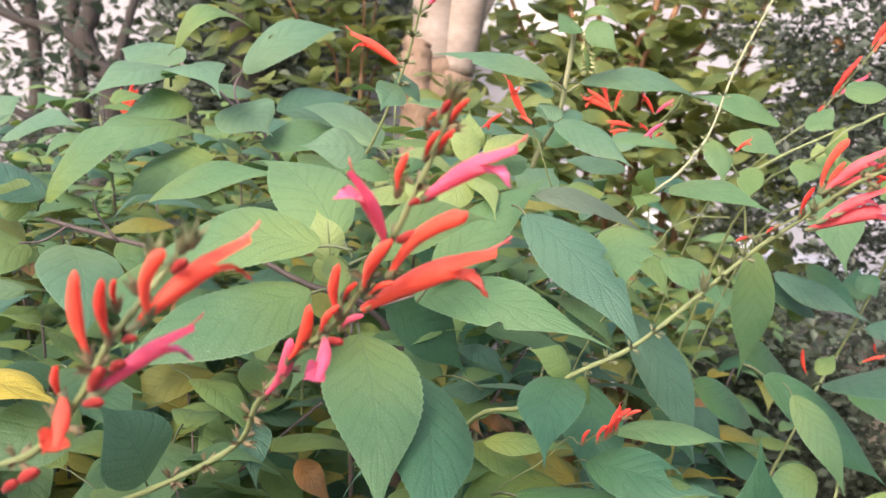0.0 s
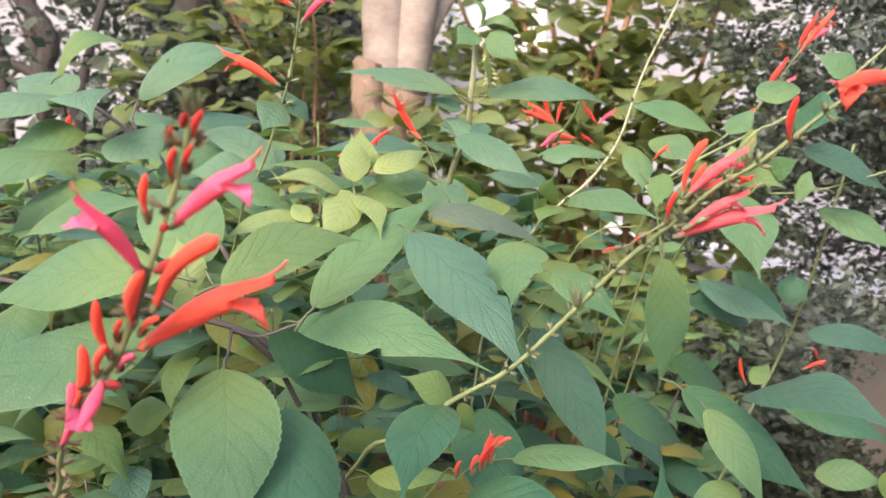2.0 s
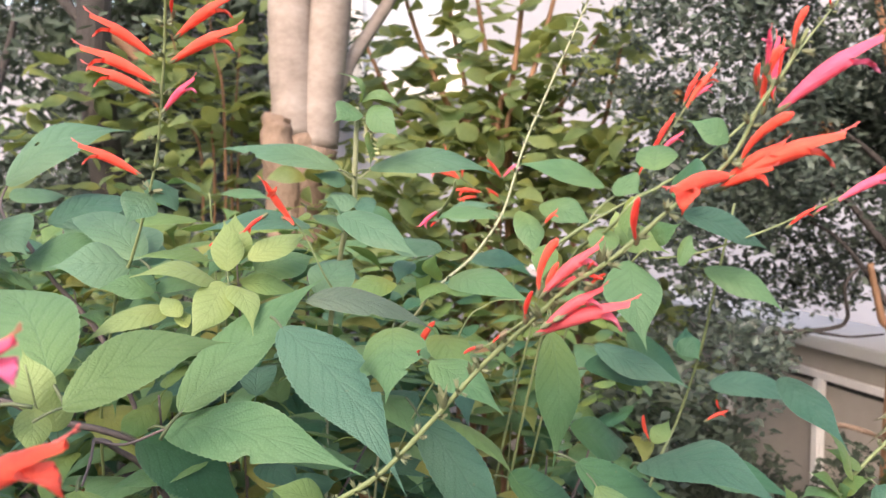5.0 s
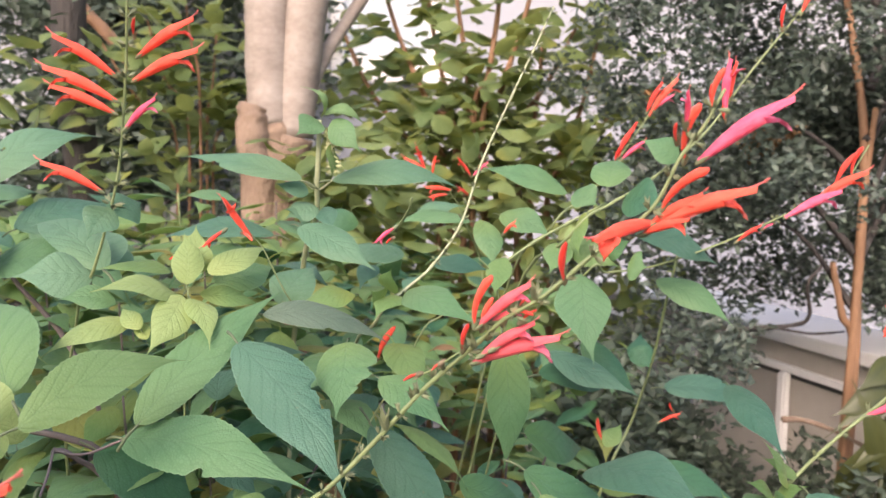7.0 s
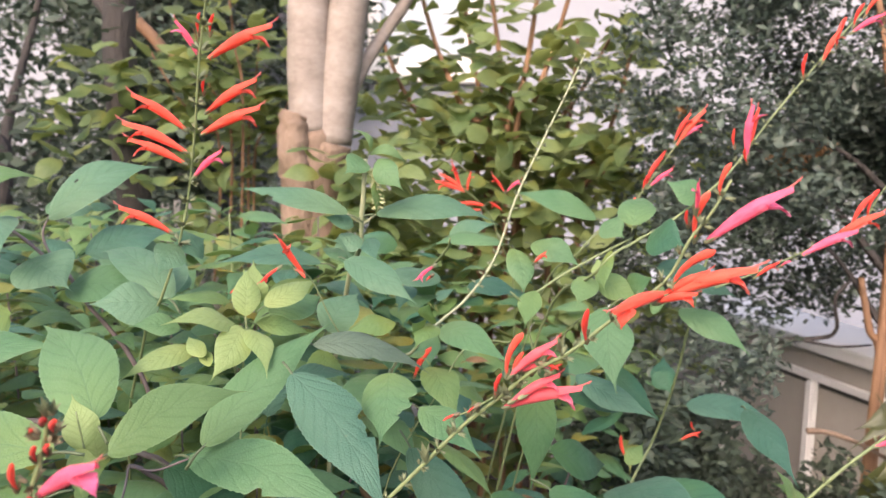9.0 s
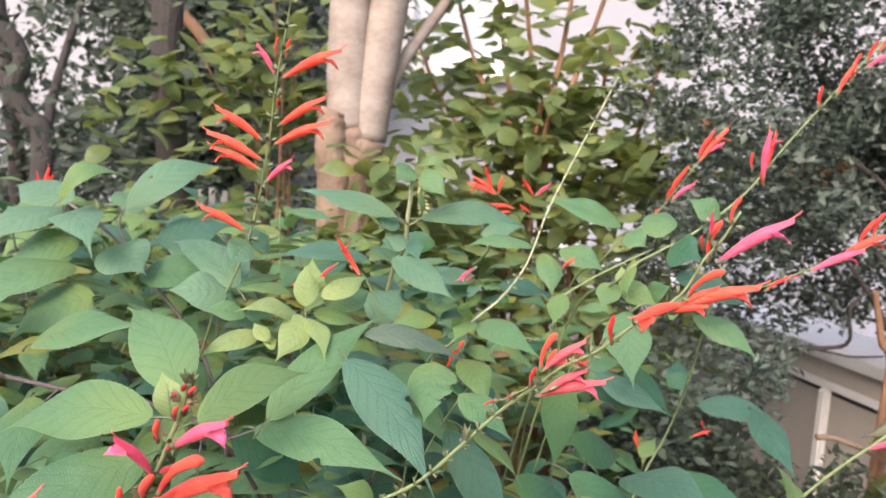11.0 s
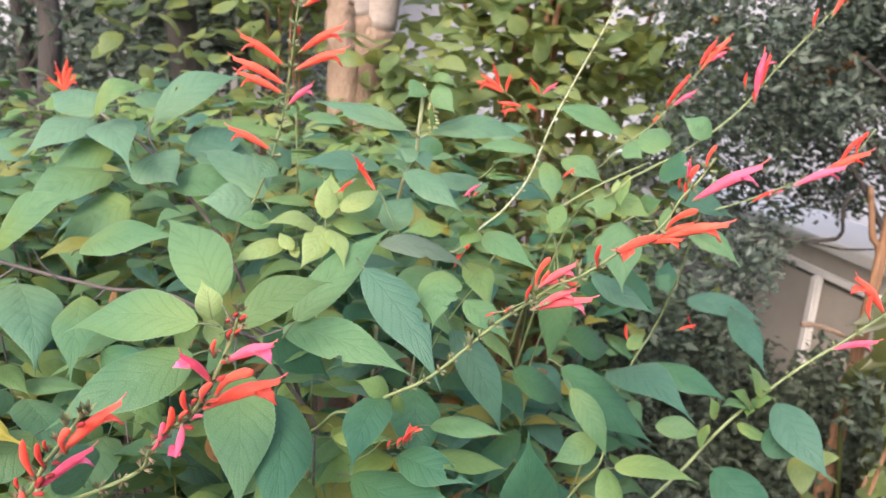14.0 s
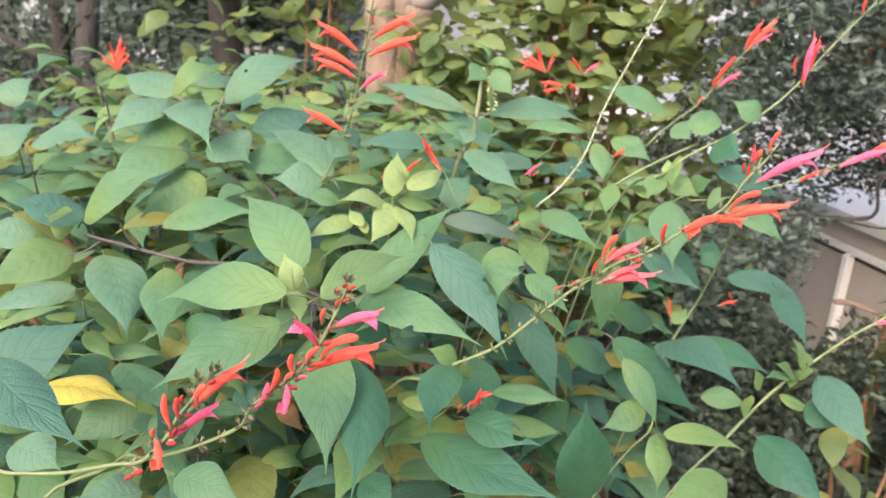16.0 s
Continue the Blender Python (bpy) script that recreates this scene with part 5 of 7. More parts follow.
# second row of leaves
leaf(second_shoot, (0.0947, 0.42, 1.0517), (0.0885, 0.37, 1.0281), 0.0309, (-0.2612, -0.3846, 0.8854), leaf_mid, 0.06, bites=((0.45, 1, 0.3, 0.06), (0.62, 1, 0.35, 0.05)))
leaf(second_shoot, (0.1097, 0.39, 1.0412), (0.1407, 0.37, 1.0211), 0.0210, (0.1601, -0.5647, 0.8096), leaf_mid, 0.06)
leaf(second_shoot, (0.052, 0.44, 1.063), (0.1231, 0.455, 1.0421), 0.0210, (0.3391, -0.504, 0.7943), leaf_purple, 0.1, bites=((0.45, -1, 0.2, 0.04),), sway=0.04)
leaf(second_shoot, (0.1273, 0.45, 1.0722), (0.156, 0.372, 1.0697), 0.0204, (-0.4911, -0.2078, 0.846), leaf_mid, 0.08)
leaf(second_shoot, (0.1848, 0.47, 1.0376), (0.188, 0.476, 0.957), 0.0261, (0.0279, -0.9971, -0.0707), leaf_dull, 0.04, sway=0.04)
leaf(second_shoot, (0.2401, 0.5, 1.0734), (0.236, 0.457, 1.028), 0.0340, (-0.0149, -0.7255, 0.6881), leaf_dull, 0.06)
leaf(second_shoot, (0.2272, 0.55, 0.9973), (0.309, 0.64, 0.9656), 0.0276, (0.6447, -0.3467, 0.6813), leaf_deep, 0.08)
leaf(second_shoot, (0.2593, 0.56, 1.018), (0.2953, 0.54, 0.9829), 0.0210, (0.0526, -0.8436, 0.5344), leaf_deep, 0.05)
leaf(second_shoot, (0.2722, 0.5, 1.1006), (0.3461, 0.528, 1.0741), 0.0231, (0.4573, -0.7395, 0.494), leaf_blue, 0.06)
leaf(second_shoot, (0.3083, 0.55, 1.0619), (0.3546, 0.524, 1.0341), 0.0230, (-0.0281, -0.7528, 0.6576), leaf_mid, 0.08)
leaf(second_shoot, (0.3204, 0.6, 0.9877), (0.3262, 0.62, 1.0113), 0.0204, (-0.1467, -0.7376, 0.6591), leaf_deep, 0.06)
leaf(second_shoot, (0.2971, 0.56, 1.013), (0.3071, 0.55, 0.9992), 0.0164, (-0.2965, -0.8617, 0.4118), leaf_deep, 0.06)
leaf(second_shoot, (0.3744, 0.685, 0.9465), (0.4630, 0.676, 0.9300), 0.0320, (0.0939, -0.5729, 0.8142), leaf_blue, 0.1)
leaf(second_shoot, (0.3698, 0.56, 0.9838), (0.3656, 0.47, 0.9605), 0.0250, (-0.2635, -0.2306, 0.9367), leaf_blue, 0.06)
leaf(second_shoot, (0.235, 0.465, 0.962), (0.263, 0.352, 0.979), 0.0320, (-0.4889, 0.0101, 0.8723), leaf_blue, 0.08, sway=0.05)
leaf(second_shoot, (0.2178, 0.55, 0.9563), (0.2782, 0.6, 0.9256), 0.0297, (0.694, -0.5613, 0.4509), leaf_deep, 0.08)
stem(second_shoot, [(0.199, 0.643, 0), (0.21, 0.6615, 0.3686), (0.2625, 0.6358, 0.7372), (0.299, 0.62, 0.8869), (0.3248, 0.63, 0.9362), (0.3289, 0.6, 0.9958), (0.3251, 0.57, 1.046), (0.3286, 0.55, 1.1053)], 0.00139, 0.00081, stem_green)
stem(second_shoot, [(0.0705, 0.5986, 0), (0.0672, 0.598, 0.4397), (0.084, 0.53, 0.8794), (0.1328, 0.5, 1.0228), (0.1531, 0.5, 1.0491), (0.1725, 0.48, 1.0548)], 0.00064, 0.00038, stem_green)
flower(second_shoot, (0.3581, 0.655, 0.9252), (0.3747, 0.65, 0.9339), (-0.4647, 0.0008, 0.8855), 'open', petal_orange)
flower(second_shoot, (0.3708, 0.655, 0.934), (0.365, 0.65, 0.9436), (-0.8791, 0.2389, -0.4123), 'bud', petal_red)
flower(second_shoot, (0.2978, 0.62, 0.9774), (0.2932, 0.62, 0.9906), (-0.9444, 0, -0.3289), 'bud', petal_red)
flower(second_shoot, (0.2986, 0.62, 0.9225), (0.293, 0.62, 0.9426), (-0.9632, 0, -0.2689), 'bud', petal_orange)
# low leaves beside the fence
leaf(low_shoot, (0.1604, 0.47, 0.9555), (0.2155, 0.5, 0.9189), 0.0284, (0.6501, -0.5345, 0.5401), leaf_deep, 0.08)
leaf(low_shoot, (0.1968, 0.46, 0.9662), (0.2797, 0.455, 0.904), 0.0347, (0.3574, -0.7642, 0.5369), leaf_deep, 0.06)
leaf(low_shoot, (0.2999, 0.56, 0.9268), (0.3704, 0.53, 0.9076), 0.0300, (0.0123, -0.5198, 0.8542), leaf_deep, 0.08)
leaf(low_shoot, (0.1659, 0.37, 0.8753), (0.1558, 0.355, 0.967), 0.0446, (0.2336, -0.9634, -0.1319), leaf_deep, 0.05)
leaf(low_shoot, (0.1965, 0.42, 0.9679), (0.2264, 0.405, 0.9162), 0.0206, (0.1615, -0.9187, 0.3604), leaf_dull, 0.06)
leaf(low_shoot, (0.2295, 0.4, 0.9154), (0.2957, 0.4, 0.9058), 0.0219, (0.1334, -0.3833, 0.9139), leaf_fresh, 0.08)
leaf(low_shoot, (0.2266, 0.41, 0.9093), (0.2243, 0.38, 0.8763), 0.0223, (0.2246, -0.7286, 0.6471), leaf_fresh, 0.05)
leaf(low_shoot, (0.2654, 0.36, 0.9043), (0.2064, 0.33, 0.8988), 0.0322, (0.178, -0.504, 0.8451), leaf_fresh, 0.06, bites=((0.3, 1, 0.3, 0.06),))
leaf(low_shoot, (0.3116, 0.42, 0.9054), (0.3478, 0.36, 0.8799), 0.0377, (-0.3003, -0.5219, 0.7984), leaf_deep, 0.06)
leaf(low_shoot, (0.3611, 0.44, 0.9528), (0.3821, 0.38, 0.9206), 0.0326, (-0.3207, -0.5326, 0.7833), leaf_blue, 0.06)
leaf(low_shoot, (0.3567, 0.44, 0.9297), (0.376, 0.41, 0.9226), 0.0282, (-0.5493, -0.5109, 0.6612), leaf_deep, 0.06)
leaf(low_shoot, (0.0431, 0.34, 0.9389), (0.1342, 0.27, 0.9421), 0.0377, (-0.3169, -0.3719, 0.8725), leaf_deep, 0.06)
leaf(low_shoot, (0.0714, 0.33, 0.9613), (0.1173, 0.29, 0.9674), 0.0243, (-0.4216, -0.3571, 0.8335), leaf_deep, 0.06, bites=((0.75, 1, 0.3, 0.05),), holes=((0.7, 0.3, 0.004), (0.62, 0.5, 0.0025)))
leaf(low_shoot, (0.0822, 0.4, 0.9732), (0.0855, 0.36, 0.9269), 0.0359, (0.2377, -0.7264, 0.6449), leaf_deep, 0.05)
leaf(low_shoot, (0.0064, 0.3, 0.9307), (0.0286, 0.27, 0.9326), 0.0221, (-0.4283, -0.2624, 0.8647), leaf_deep, 0.06)
leaf(low_shoot, (0.2809, 0.47, 0.9144), (0.3214, 0.46, 0.9115), 0.0190, (-0.1495, -0.7811, 0.6063), leaf_mid, 0.06)
leaf(low_shoot, (0.2243, 0.44, 0.9171), (0.1876, 0.43, 0.9003), 0.0242, (-0.139, -0.6886, 0.7117), leaf_mid, 0.06)
leaf(low_shoot, (0.3651, 0.46, 0.9558), (0.3411, 0.46, 0.9686), 0.0136, (0.4025, -0.5257, 0.7494), leaf_fresh, 0.06)
leaf(low_shoot, (0.323, 0.455, 0.9301), (0.3125, 0.45, 0.9525), 0.0127, (0.5927, -0.7993, 0.0987), leaf_fresh, 0.06)
leaf(low_shoot, (0.3405, 0.455, 0.9258), (0.3641, 0.44, 0.9172), 0.0146, (0.0502, -0.4363, 0.8984), leaf_fresh, 0.06)
leaf(low_shoot, (0.317, 0.455, 0.9245), (0.3078, 0.44, 0.9073), 0.0123, (-0.8313, -0.1166, 0.5434), leaf_fresh, 0.06)
stem(low_shoot, [(0.1514, 0.5596, 0), (0.1571, 0.5423, 0.3537), (0.1964, 0.4372, 0.7073), (0.2519, 0.43, 0.8403), (0.3006, 0.45, 0.8867), (0.3316, 0.456, 0.9248), (0.3651, 0.46, 0.9558), (0.3857, 0.455, 0.9796), (0.4102, 0.45, 1.0029), (0.4373, 0.44, 1.0348)], 0.00145, 0.00099, stem_green)
whorls(low_shoot, [(0.3651, 0.46, 0.9558), (0.3857, 0.455, 0.9796), (0.4102, 0.45, 1.0029), (0.4373, 0.44, 1.0348)], 0.018, 0.0048, calyx_green)
stem(low_shoot, [(0.1196, 0.565, 0), (0.1217, 0.55, 0.3462), (0.1522, 0.45, 0.6924), (0.1882, 0.42, 0.8439), (0.2099, 0.42, 0.887), (0.2215, 0.41, 0.914), (0.225, 0.42, 0.9381)], 0.00099, 0.0007, stem_green)
flower(low_shoot, (0.4011, 0.45, 0.9948), (0.4301, 0.44, 1.0063), (-0.3682, 0.0023, 0.9298), 'open', petal_pink)
flower(low_shoot, (0.4277, 0.44, 1.0315), (0.395, 0.43, 1.0589), (0.6368, 0.0171, 0.7709), 'open', petal_orange)
flower(low_shoot, (0.4197, 0.44, 1.0242), (0.41, 0.43, 1.0456), (-0.9245, 0.1397, -0.3547), 'bud', petal_orange)
# short budding shoot
stem(budding_shoot, [(0.0253, 0.5553, 0), (0.017, 0.5361, 0.4181), (0.0213, 0.4269, 0.8362), (0.0573, 0.34, 0.9594), (0.0668, 0.325, 0.9708), (0.0754, 0.312, 0.9842), (0.0828, 0.305, 0.9936)], 0.00046, 0.00029, stem_green)
flower(budding_shoot, (0.0646, 0.312, 0.9759), (0.0658, 0.306, 0.9841), (-0.9836, 0.0436, 0.175), 'bud', petal_red)
flower(budding_shoot, (0.0705, 0.312, 0.9769), (0.072, 0.306, 0.9863), (-0.9842, 0.0387, 0.1729), 'hood', petal_red)
flower(budding_shoot, (0.0751, 0.312, 0.98), (0.0771, 0.306, 0.9946), (-0.9884, 0.0351, 0.148), 'open', petal_red)
flower(budding_shoot, (0.0772, 0.312, 0.9814), (0.0804, 0.306, 0.9938), (-0.9686, -0.0078, 0.2484), 'hood', petal_red)
flower(budding_shoot, (0.0735, 0.312, 0.9787), (0.0752, 0.306, 0.9886), (-0.9813, 0.0259, 0.1907), 'bud', petal_red)
flower(budding_shoot, (0.0789, 0.306, 0.9899), (0.0833, 0.3, 0.9955), (-0.7565, 0.0556, 0.6516), 'bud', petal_orange)
# yellow-green young shoot
leaf(young_shoot, (0.0129, 0.445, 1.078), (0.01, 0.4604, 1.1037), 0.0165, (0.2, -0.9, 0.45), leaf_lime, 0.1)
leaf(young_shoot, (0.0121, 0.46, 1.0793), (0.0146, 0.4700, 1.1075), 0.0190, (0.15, -0.95, 0.30), leaf_lime, 0.1)
leaf(young_shoot, (0.0235, 0.45, 1.083), (0.0528, 0.4756, 1.0955), 0.0156, (0.2526, -0.6416, 0.7243), leaf_lime, 0.1)
leaf(young_shoot, (0.0086, 0.445, 1.0724), (-0.0244, 0.413, 1.0812), 0.0179, (0.4869, -0.2757, 0.8288), leaf_lime, 0.1)
leaf(young_shoot, (0.0005, 0.47, 1.0815), (-0.0362, 0.4572, 1.0853), 0.0150, (0.2084, -0.3247, 0.9226), leaf_fresh, 0.1)
leaf(young_shoot, (0.0162, 0.44, 1.0715), (0.0303, 0.408, 1.0531), 0.0150, (0.2489, -0.3978, 0.8831), leaf_lime, 0.1)
leaf(young_shoot, (0.0122, 0.44, 1.073), (-0.0012, 0.4144, 1.0483), 0.0198, (0.2298, -0.7348, 0.6382), leaf_lime, 0.1)
leaf(young_shoot, (-0.0067, 0.43, 1.0582), (-0.0189, 0.4454, 1.0668), 0.0099, (0.2, -0.9, 0.45), leaf_lime, 0.1)
leaf(young_shoot, (-0.0042, 0.43, 1.0526), (-0.0103, 0.4454, 1.0604), 0.0079, (0.2, -0.9, 0.45), leaf_lime, 0.1)
leaf(young_shoot, (-0.0141, 0.44, 1.0601), (-0.0479, 0.4118, 1.0505), 0.0172, (0.16, -0.4848, 0.8598), leaf_lime, 0.1)
leaf(young_shoot, (0.0176, 0.46, 1.0704), (0.0497, 0.4728, 1.0622), 0.0136, (0.4146, -0.6164, 0.6695), leaf_fresh, 0.1)
leaf(young_shoot, (0.0237, 0.47, 1.0751), (0.0552, 0.5, 1.0808), 0.0252, (0.2997, -0.4742, 0.8278), leaf_mid, 0.1)
stem(young_shoot, [(0.0121, 0.5804, 0), (0.0024, 0.5721, 0.4417), (0.003, 0.4868, 0.8835), (0.0111, 0.45, 1.0428), (0.0135, 0.448, 1.0662), (0.0116, 0.455, 1.0828)], 0.00075, 0.00044, stem_green)
stem(young_shoot, [(0.0682, 0.47, 1.0588), (0.0599, 0.46, 1.0754), (0.0504, 0.455, 1.0967), (0.0411, 0.45, 1.1071)], 0.00049, 0.00029, stem_green)
flower(young_shoot, (0.0466, 0.45, 1.1008), (0.033, 0.44, 1.1229), (-0.5972, 0.8021, -0.0035), 'open', petal_orange)
flower(young_shoot, (0.0326, 0.45, 1.1058), (0.0218, 0.445, 1.0971), (-0.333, -0.5764, 0.7462), 'open', petal_red)
flower(young_shoot, (0.0097, 0.46, 1.0926), (0.0042, 0.45, 1.0903), (0.3018, -0.3696, 0.8788), 'bud', petal_red)
flower(young_shoot, (0.041, 0.45, 1.1043), (0.0473, 0.44, 1.101), (0.1603, -0.215, 0.9634), 'bud', petal_orange)
# tall flowering spike
stem(tall_spike, [(-0.0542, 0.617, 0), (-0.0714, 0.6243, 0.4543), (-0.0892, 0.5738, 0.9086), (-0.0583, 0.5, 1.0479), (-0.0406, 0.475, 1.0818), (-0.0296, 0.462, 1.1074), (-0.0199, 0.452, 1.1379), (-0.0112, 0.435, 1.1819), (-0.0057, 0.42, 1.2163), (-0.0006, 0.41, 1.2404), (0.0044, 0.4, 1.2657)], 0.00104, 0.00052, stem_green)
whorls(tall_spike, [(-0.0296, 0.462, 1.1074), (-0.0199, 0.452, 1.1379), (-0.0112, 0.435, 1.1819), (-0.0057, 0.42, 1.2163), (-0.0006, 0.41, 1.2404), (0.0044, 0.4, 1.2657)], 0.012, 0.0063, calyx_green)
flower(tall_spike, (-0.024, 0.435, 1.1257), (-0.0505, 0.428, 1.1397), (0.4637, 0.0041, 0.886), 'open', petal_orange)
flower(tall_spike, (-0.0157, 0.435, 1.1815), (-0.0428, 0.428, 1.1991), (0.5452, -0.0021, 0.8383), 'open', petal_orange)
flower(tall_spike, (-0.0158, 0.435, 1.1697), (-0.0477, 0.428, 1.1843), (0.4223, -0.03, 0.9059), 'open', petal_orange)
flower(tall_spike, (-0.0165, 0.435, 1.1636), (-0.0445, 0.428, 1.1756), (0.4016, -0.0398, 0.9149), 'open', petal_orange)
flower(tall_spike, (-0.0074, 0.435, 1.1796), (0.0248, 0.428, 1.1939), (-0.4204, -0.0742, 0.9043), 'open', petal_orange)
flower(tall_spike, (-0.0051, 0.435, 1.1911), (0.0231, 0.428, 1.2087), (-0.5374, -0.0486, 0.8419), 'open', petal_orange)
flower(tall_spike, (-0.0033, 0.435, 1.22), (0.0314, 0.428, 1.237), (-0.4491, -0.0635, 0.8912), 'open', petal_orange)
flower(tall_spike, (-0.0124, 0.435, 1.1561), (0.0042, 0.428, 1.1708), (-0.6652, -0.0173, 0.7464), 'open', petal_pink)
flower(tall_spike, (-0.0086, 0.435, 1.2201), (-0.0197, 0.428, 1.238), (0.8605, -0.0607, 0.5059), 'open', petal_pink)
flower(tall_spike, (-0.0085, 0.435, 1.2319), (-0.0067, 0.428, 1.2425), (-0.9896, -0.0951, 0.1078), 'bud', petal_red)
flower(tall_spike, (-0.0026, 0.435, 1.2321), (0.0006, 0.428, 1.2422), (-0.9683, -0.1591, 0.1925), 'bud', petal_red)
flower(tall_spike, (-0.0065, 0.435, 1.2006), (-0.0045, 0.428, 1.209), (-0.9826, -0.1331, 0.1295), 'bud', petal_red)
leaf(tall_spike, (-0.025, 0.455, 1.1163), (-0.0334, 0.44, 1.1016), 0.0189, (0.3613, -0.7479, 0.5569), leaf_teal, 0.06)
leaf(tall_spike, (-0.0259, 0.455, 1.1149), (-0.0148, 0.48, 1.1188), 0.0215, (0.6419, -0.3869, 0.6621), leaf_teal, 0.08)
leaf(tall_spike, (-0.0367, 0.48, 1.0813), (-0.1034, 0.56, 1.103), 0.0301, (-0.0435, -0.2958, 0.9542), leaf_teal, 0.1)
leaf(tall_spike, (-0.0496, 0.5, 1.0732), (-0.0716, 0.6, 1.0972), 0.0437, (-0.1502, -0.2609, 0.9536), leaf_teal, 0.06)
leaf(tall_spike, (-0.0426, 0.48, 1.0783), (-0.0824, 0.47, 1.0802), 0.0296, (0.202, -0.6726, 0.712), leaf_teal, 0.1)
# upright leafy shoot with drooping tips
stem(upright_shoot, [(0.0469, 0.6638, 0), (0.041, 0.6911, 0.4639), (0.0513, 0.6852, 0.9278), (0.0658, 0.6, 1.0638), (0.0764, 0.56, 1.1043), (0.0779, 0.542, 1.1295), (0.0799, 0.535, 1.167)], 0.0023, 0.0015, stem_pale)
leaf(upright_shoot, (0.0682, 0.542, 1.1295), (-0.013, 0.577, 1.1466), 0.0206, (-0.0909, -0.5993, 0.7954), leaf_teal, 0.1, bites=((0.62, 1, 0.6, 0.05),))
leaf(upright_shoot, (0.0873, 0.542, 1.1294), (0.1799, 0.56, 1.1238), 0.0253, (0.1602, -0.5746, 0.8026), leaf_teal, 0.1)
leaf(upright_shoot, (0.0786, 0.535, 1.167), (0.0658, 0.52, 1.1574), 0.0185, (0.25, -0.75, 0.60), leaf_mid, 0.15)
leaf(upright_shoot, (0.081, 0.535, 1.1687), (0.0712, 0.53, 1.1883), 0.0070, (0.8077, -0.5244, 0.2695), leaf_light, 0.42)
leaf(upright_shoot, (0.0827, 0.535, 1.1704), (0.1085, 0.53, 1.1659), 0.0105, (-0.0116, -0.7006, 0.7135), leaf_light, 0.34)
leaf(upright_shoot, (0.0877, 0.53, 1.1666), (0.1054, 0.515, 1.1471), 0.0175, (-0.2499, -0.8628, 0.4394), leaf_mid, 0.1)
leaf(upright_shoot, (0.0875, 0.53, 1.1513), (0.0876, 0.52, 1.1304), 0.0140, (0.8683, -0.445, 0.219), leaf_fresh, 0.05)
leaf(upright_shoot, (0.0776, 0.55, 1.1118), (0.0574, 0.54, 1.1053), 0.0210, (0.1, -0.55, 0.83), leaf_teal, 0.08)
leaf(upright_shoot, (0.0819, 0.55, 1.1118), (0.0883, 0.53, 1.0983), 0.0144, (-0.1611, -0.5854, 0.7946), leaf_blue, 0.08)
leaf(upright_shoot, (0.0684, 0.505, 1.1031), (0.114, 0.475, 1.0795), 0.0234, (-0.0708, -0.6804, 0.7294), leaf_teal, 0.06)
stem(upright_shoot, [(0.0873, 0.542, 1.1294), (0.0778, 0.545, 1.1232), (0.0682, 0.542, 1.1295)], 0.0006, 0.0006, stem_pale)
stem(upright_shoot, [(0.0866, 0.53, 1.1605), (0.088, 0.527, 1.1461), (0.0884, 0.525, 1.1346)], 0.0006, 0.0004, stem_pale)
whorls(upright_shoot, [(0.0866, 0.53, 1.1605), (0.088, 0.527, 1.1461), (0.0884, 0.525, 1.1346)], 0.0018, 0.0044, calyx_pale)
# pale spent flower stem
stem(spent_stem, [(0.0587, 0.74, 0), (0.0652, 0.7, 0.4758), (0.0932, 0.6, 0.9515), (0.1132, 0.48, 1.0515), (0.1287, 0.49, 1.0658), (0.1465, 0.5, 1.0792), (0.166, 0.515, 1.1031), (0.1812, 0.53, 1.1407), (0.1978, 0.54, 1.1746), (0.2184, 0.55, 1.2149), (0.2327, 0.555, 1.2445)], 0.00104, 0.00058, stem_pale)
whorls(spent_stem, [(0.1465, 0.5, 1.0792), (0.166, 0.515, 1.1031), (0.1812, 0.53, 1.1407), (0.1978, 0.54, 1.1746), (0.2184, 0.55, 1.2149), (0.2327, 0.555, 1.2445)], 0.0066, 0.0039, calyx_green)
leaf(spent_stem, (0.1165, 0.48, 1.0626), (0.1088, 0.46, 1.0714), 0.0141, (0.74, -0.4887, -0.4621), leaf_fresh, 0.08)
leaf(spent_stem, (0.1213, 0.48, 1.0672), (0.1195, 0.46, 1.0833), 0.0129, (-0.6007, -0.4668, -0.6491), leaf_fresh, 0.08)
leaf(spent_stem, (0.1228, 0.48, 1.0656), (0.1094, 0.45, 1.0578), 0.0169, (-0.1107, -0.204, 0.9727), leaf_fresh, 0.08)
# flowering shoots on the hedge side
stem(hedge_shoot, [(0.1587, 0.96, 0), (0.1763, 0.92, 0.4926), (0.2519, 0.82, 0.9852), (0.2719, 0.7, 1.0852), (0.3026, 0.72, 1.1083), (0.3273, 0.726, 1.1276), (0.3499, 0.726, 1.1595), (0.3749, 0.726, 1.1962), (0.3909, 0.726, 1.2191)], 0.0011, 0.00052, stem_green)
whorls(hedge_shoot, [(0.3273, 0.726, 1.1276), (0.3499, 0.726, 1.1595), (0.3749, 0.726, 1.1962), (0.3909, 0.726, 1.2191)], 0.013, 0.0042, calyx_green)
flower(hedge_shoot, (0.3674, 0.726, 1.1839), (0.3913, 0.72, 1.2164), (-0.8012, 0.0376, 0.5973), 'open', petal_orange)
flower(hedge_shoot, (0.3648, 0.726, 1.1864), (0.3771, 0.72, 1.2134), (-0.8978, 0.0964, 0.4297), 'open', petal_red)
flower(hedge_shoot, (0.3699, 0.726, 1.1888), (0.3885, 0.72, 1.2028), (-0.6028, -0.009, 0.7979), 'open', petal_pink)
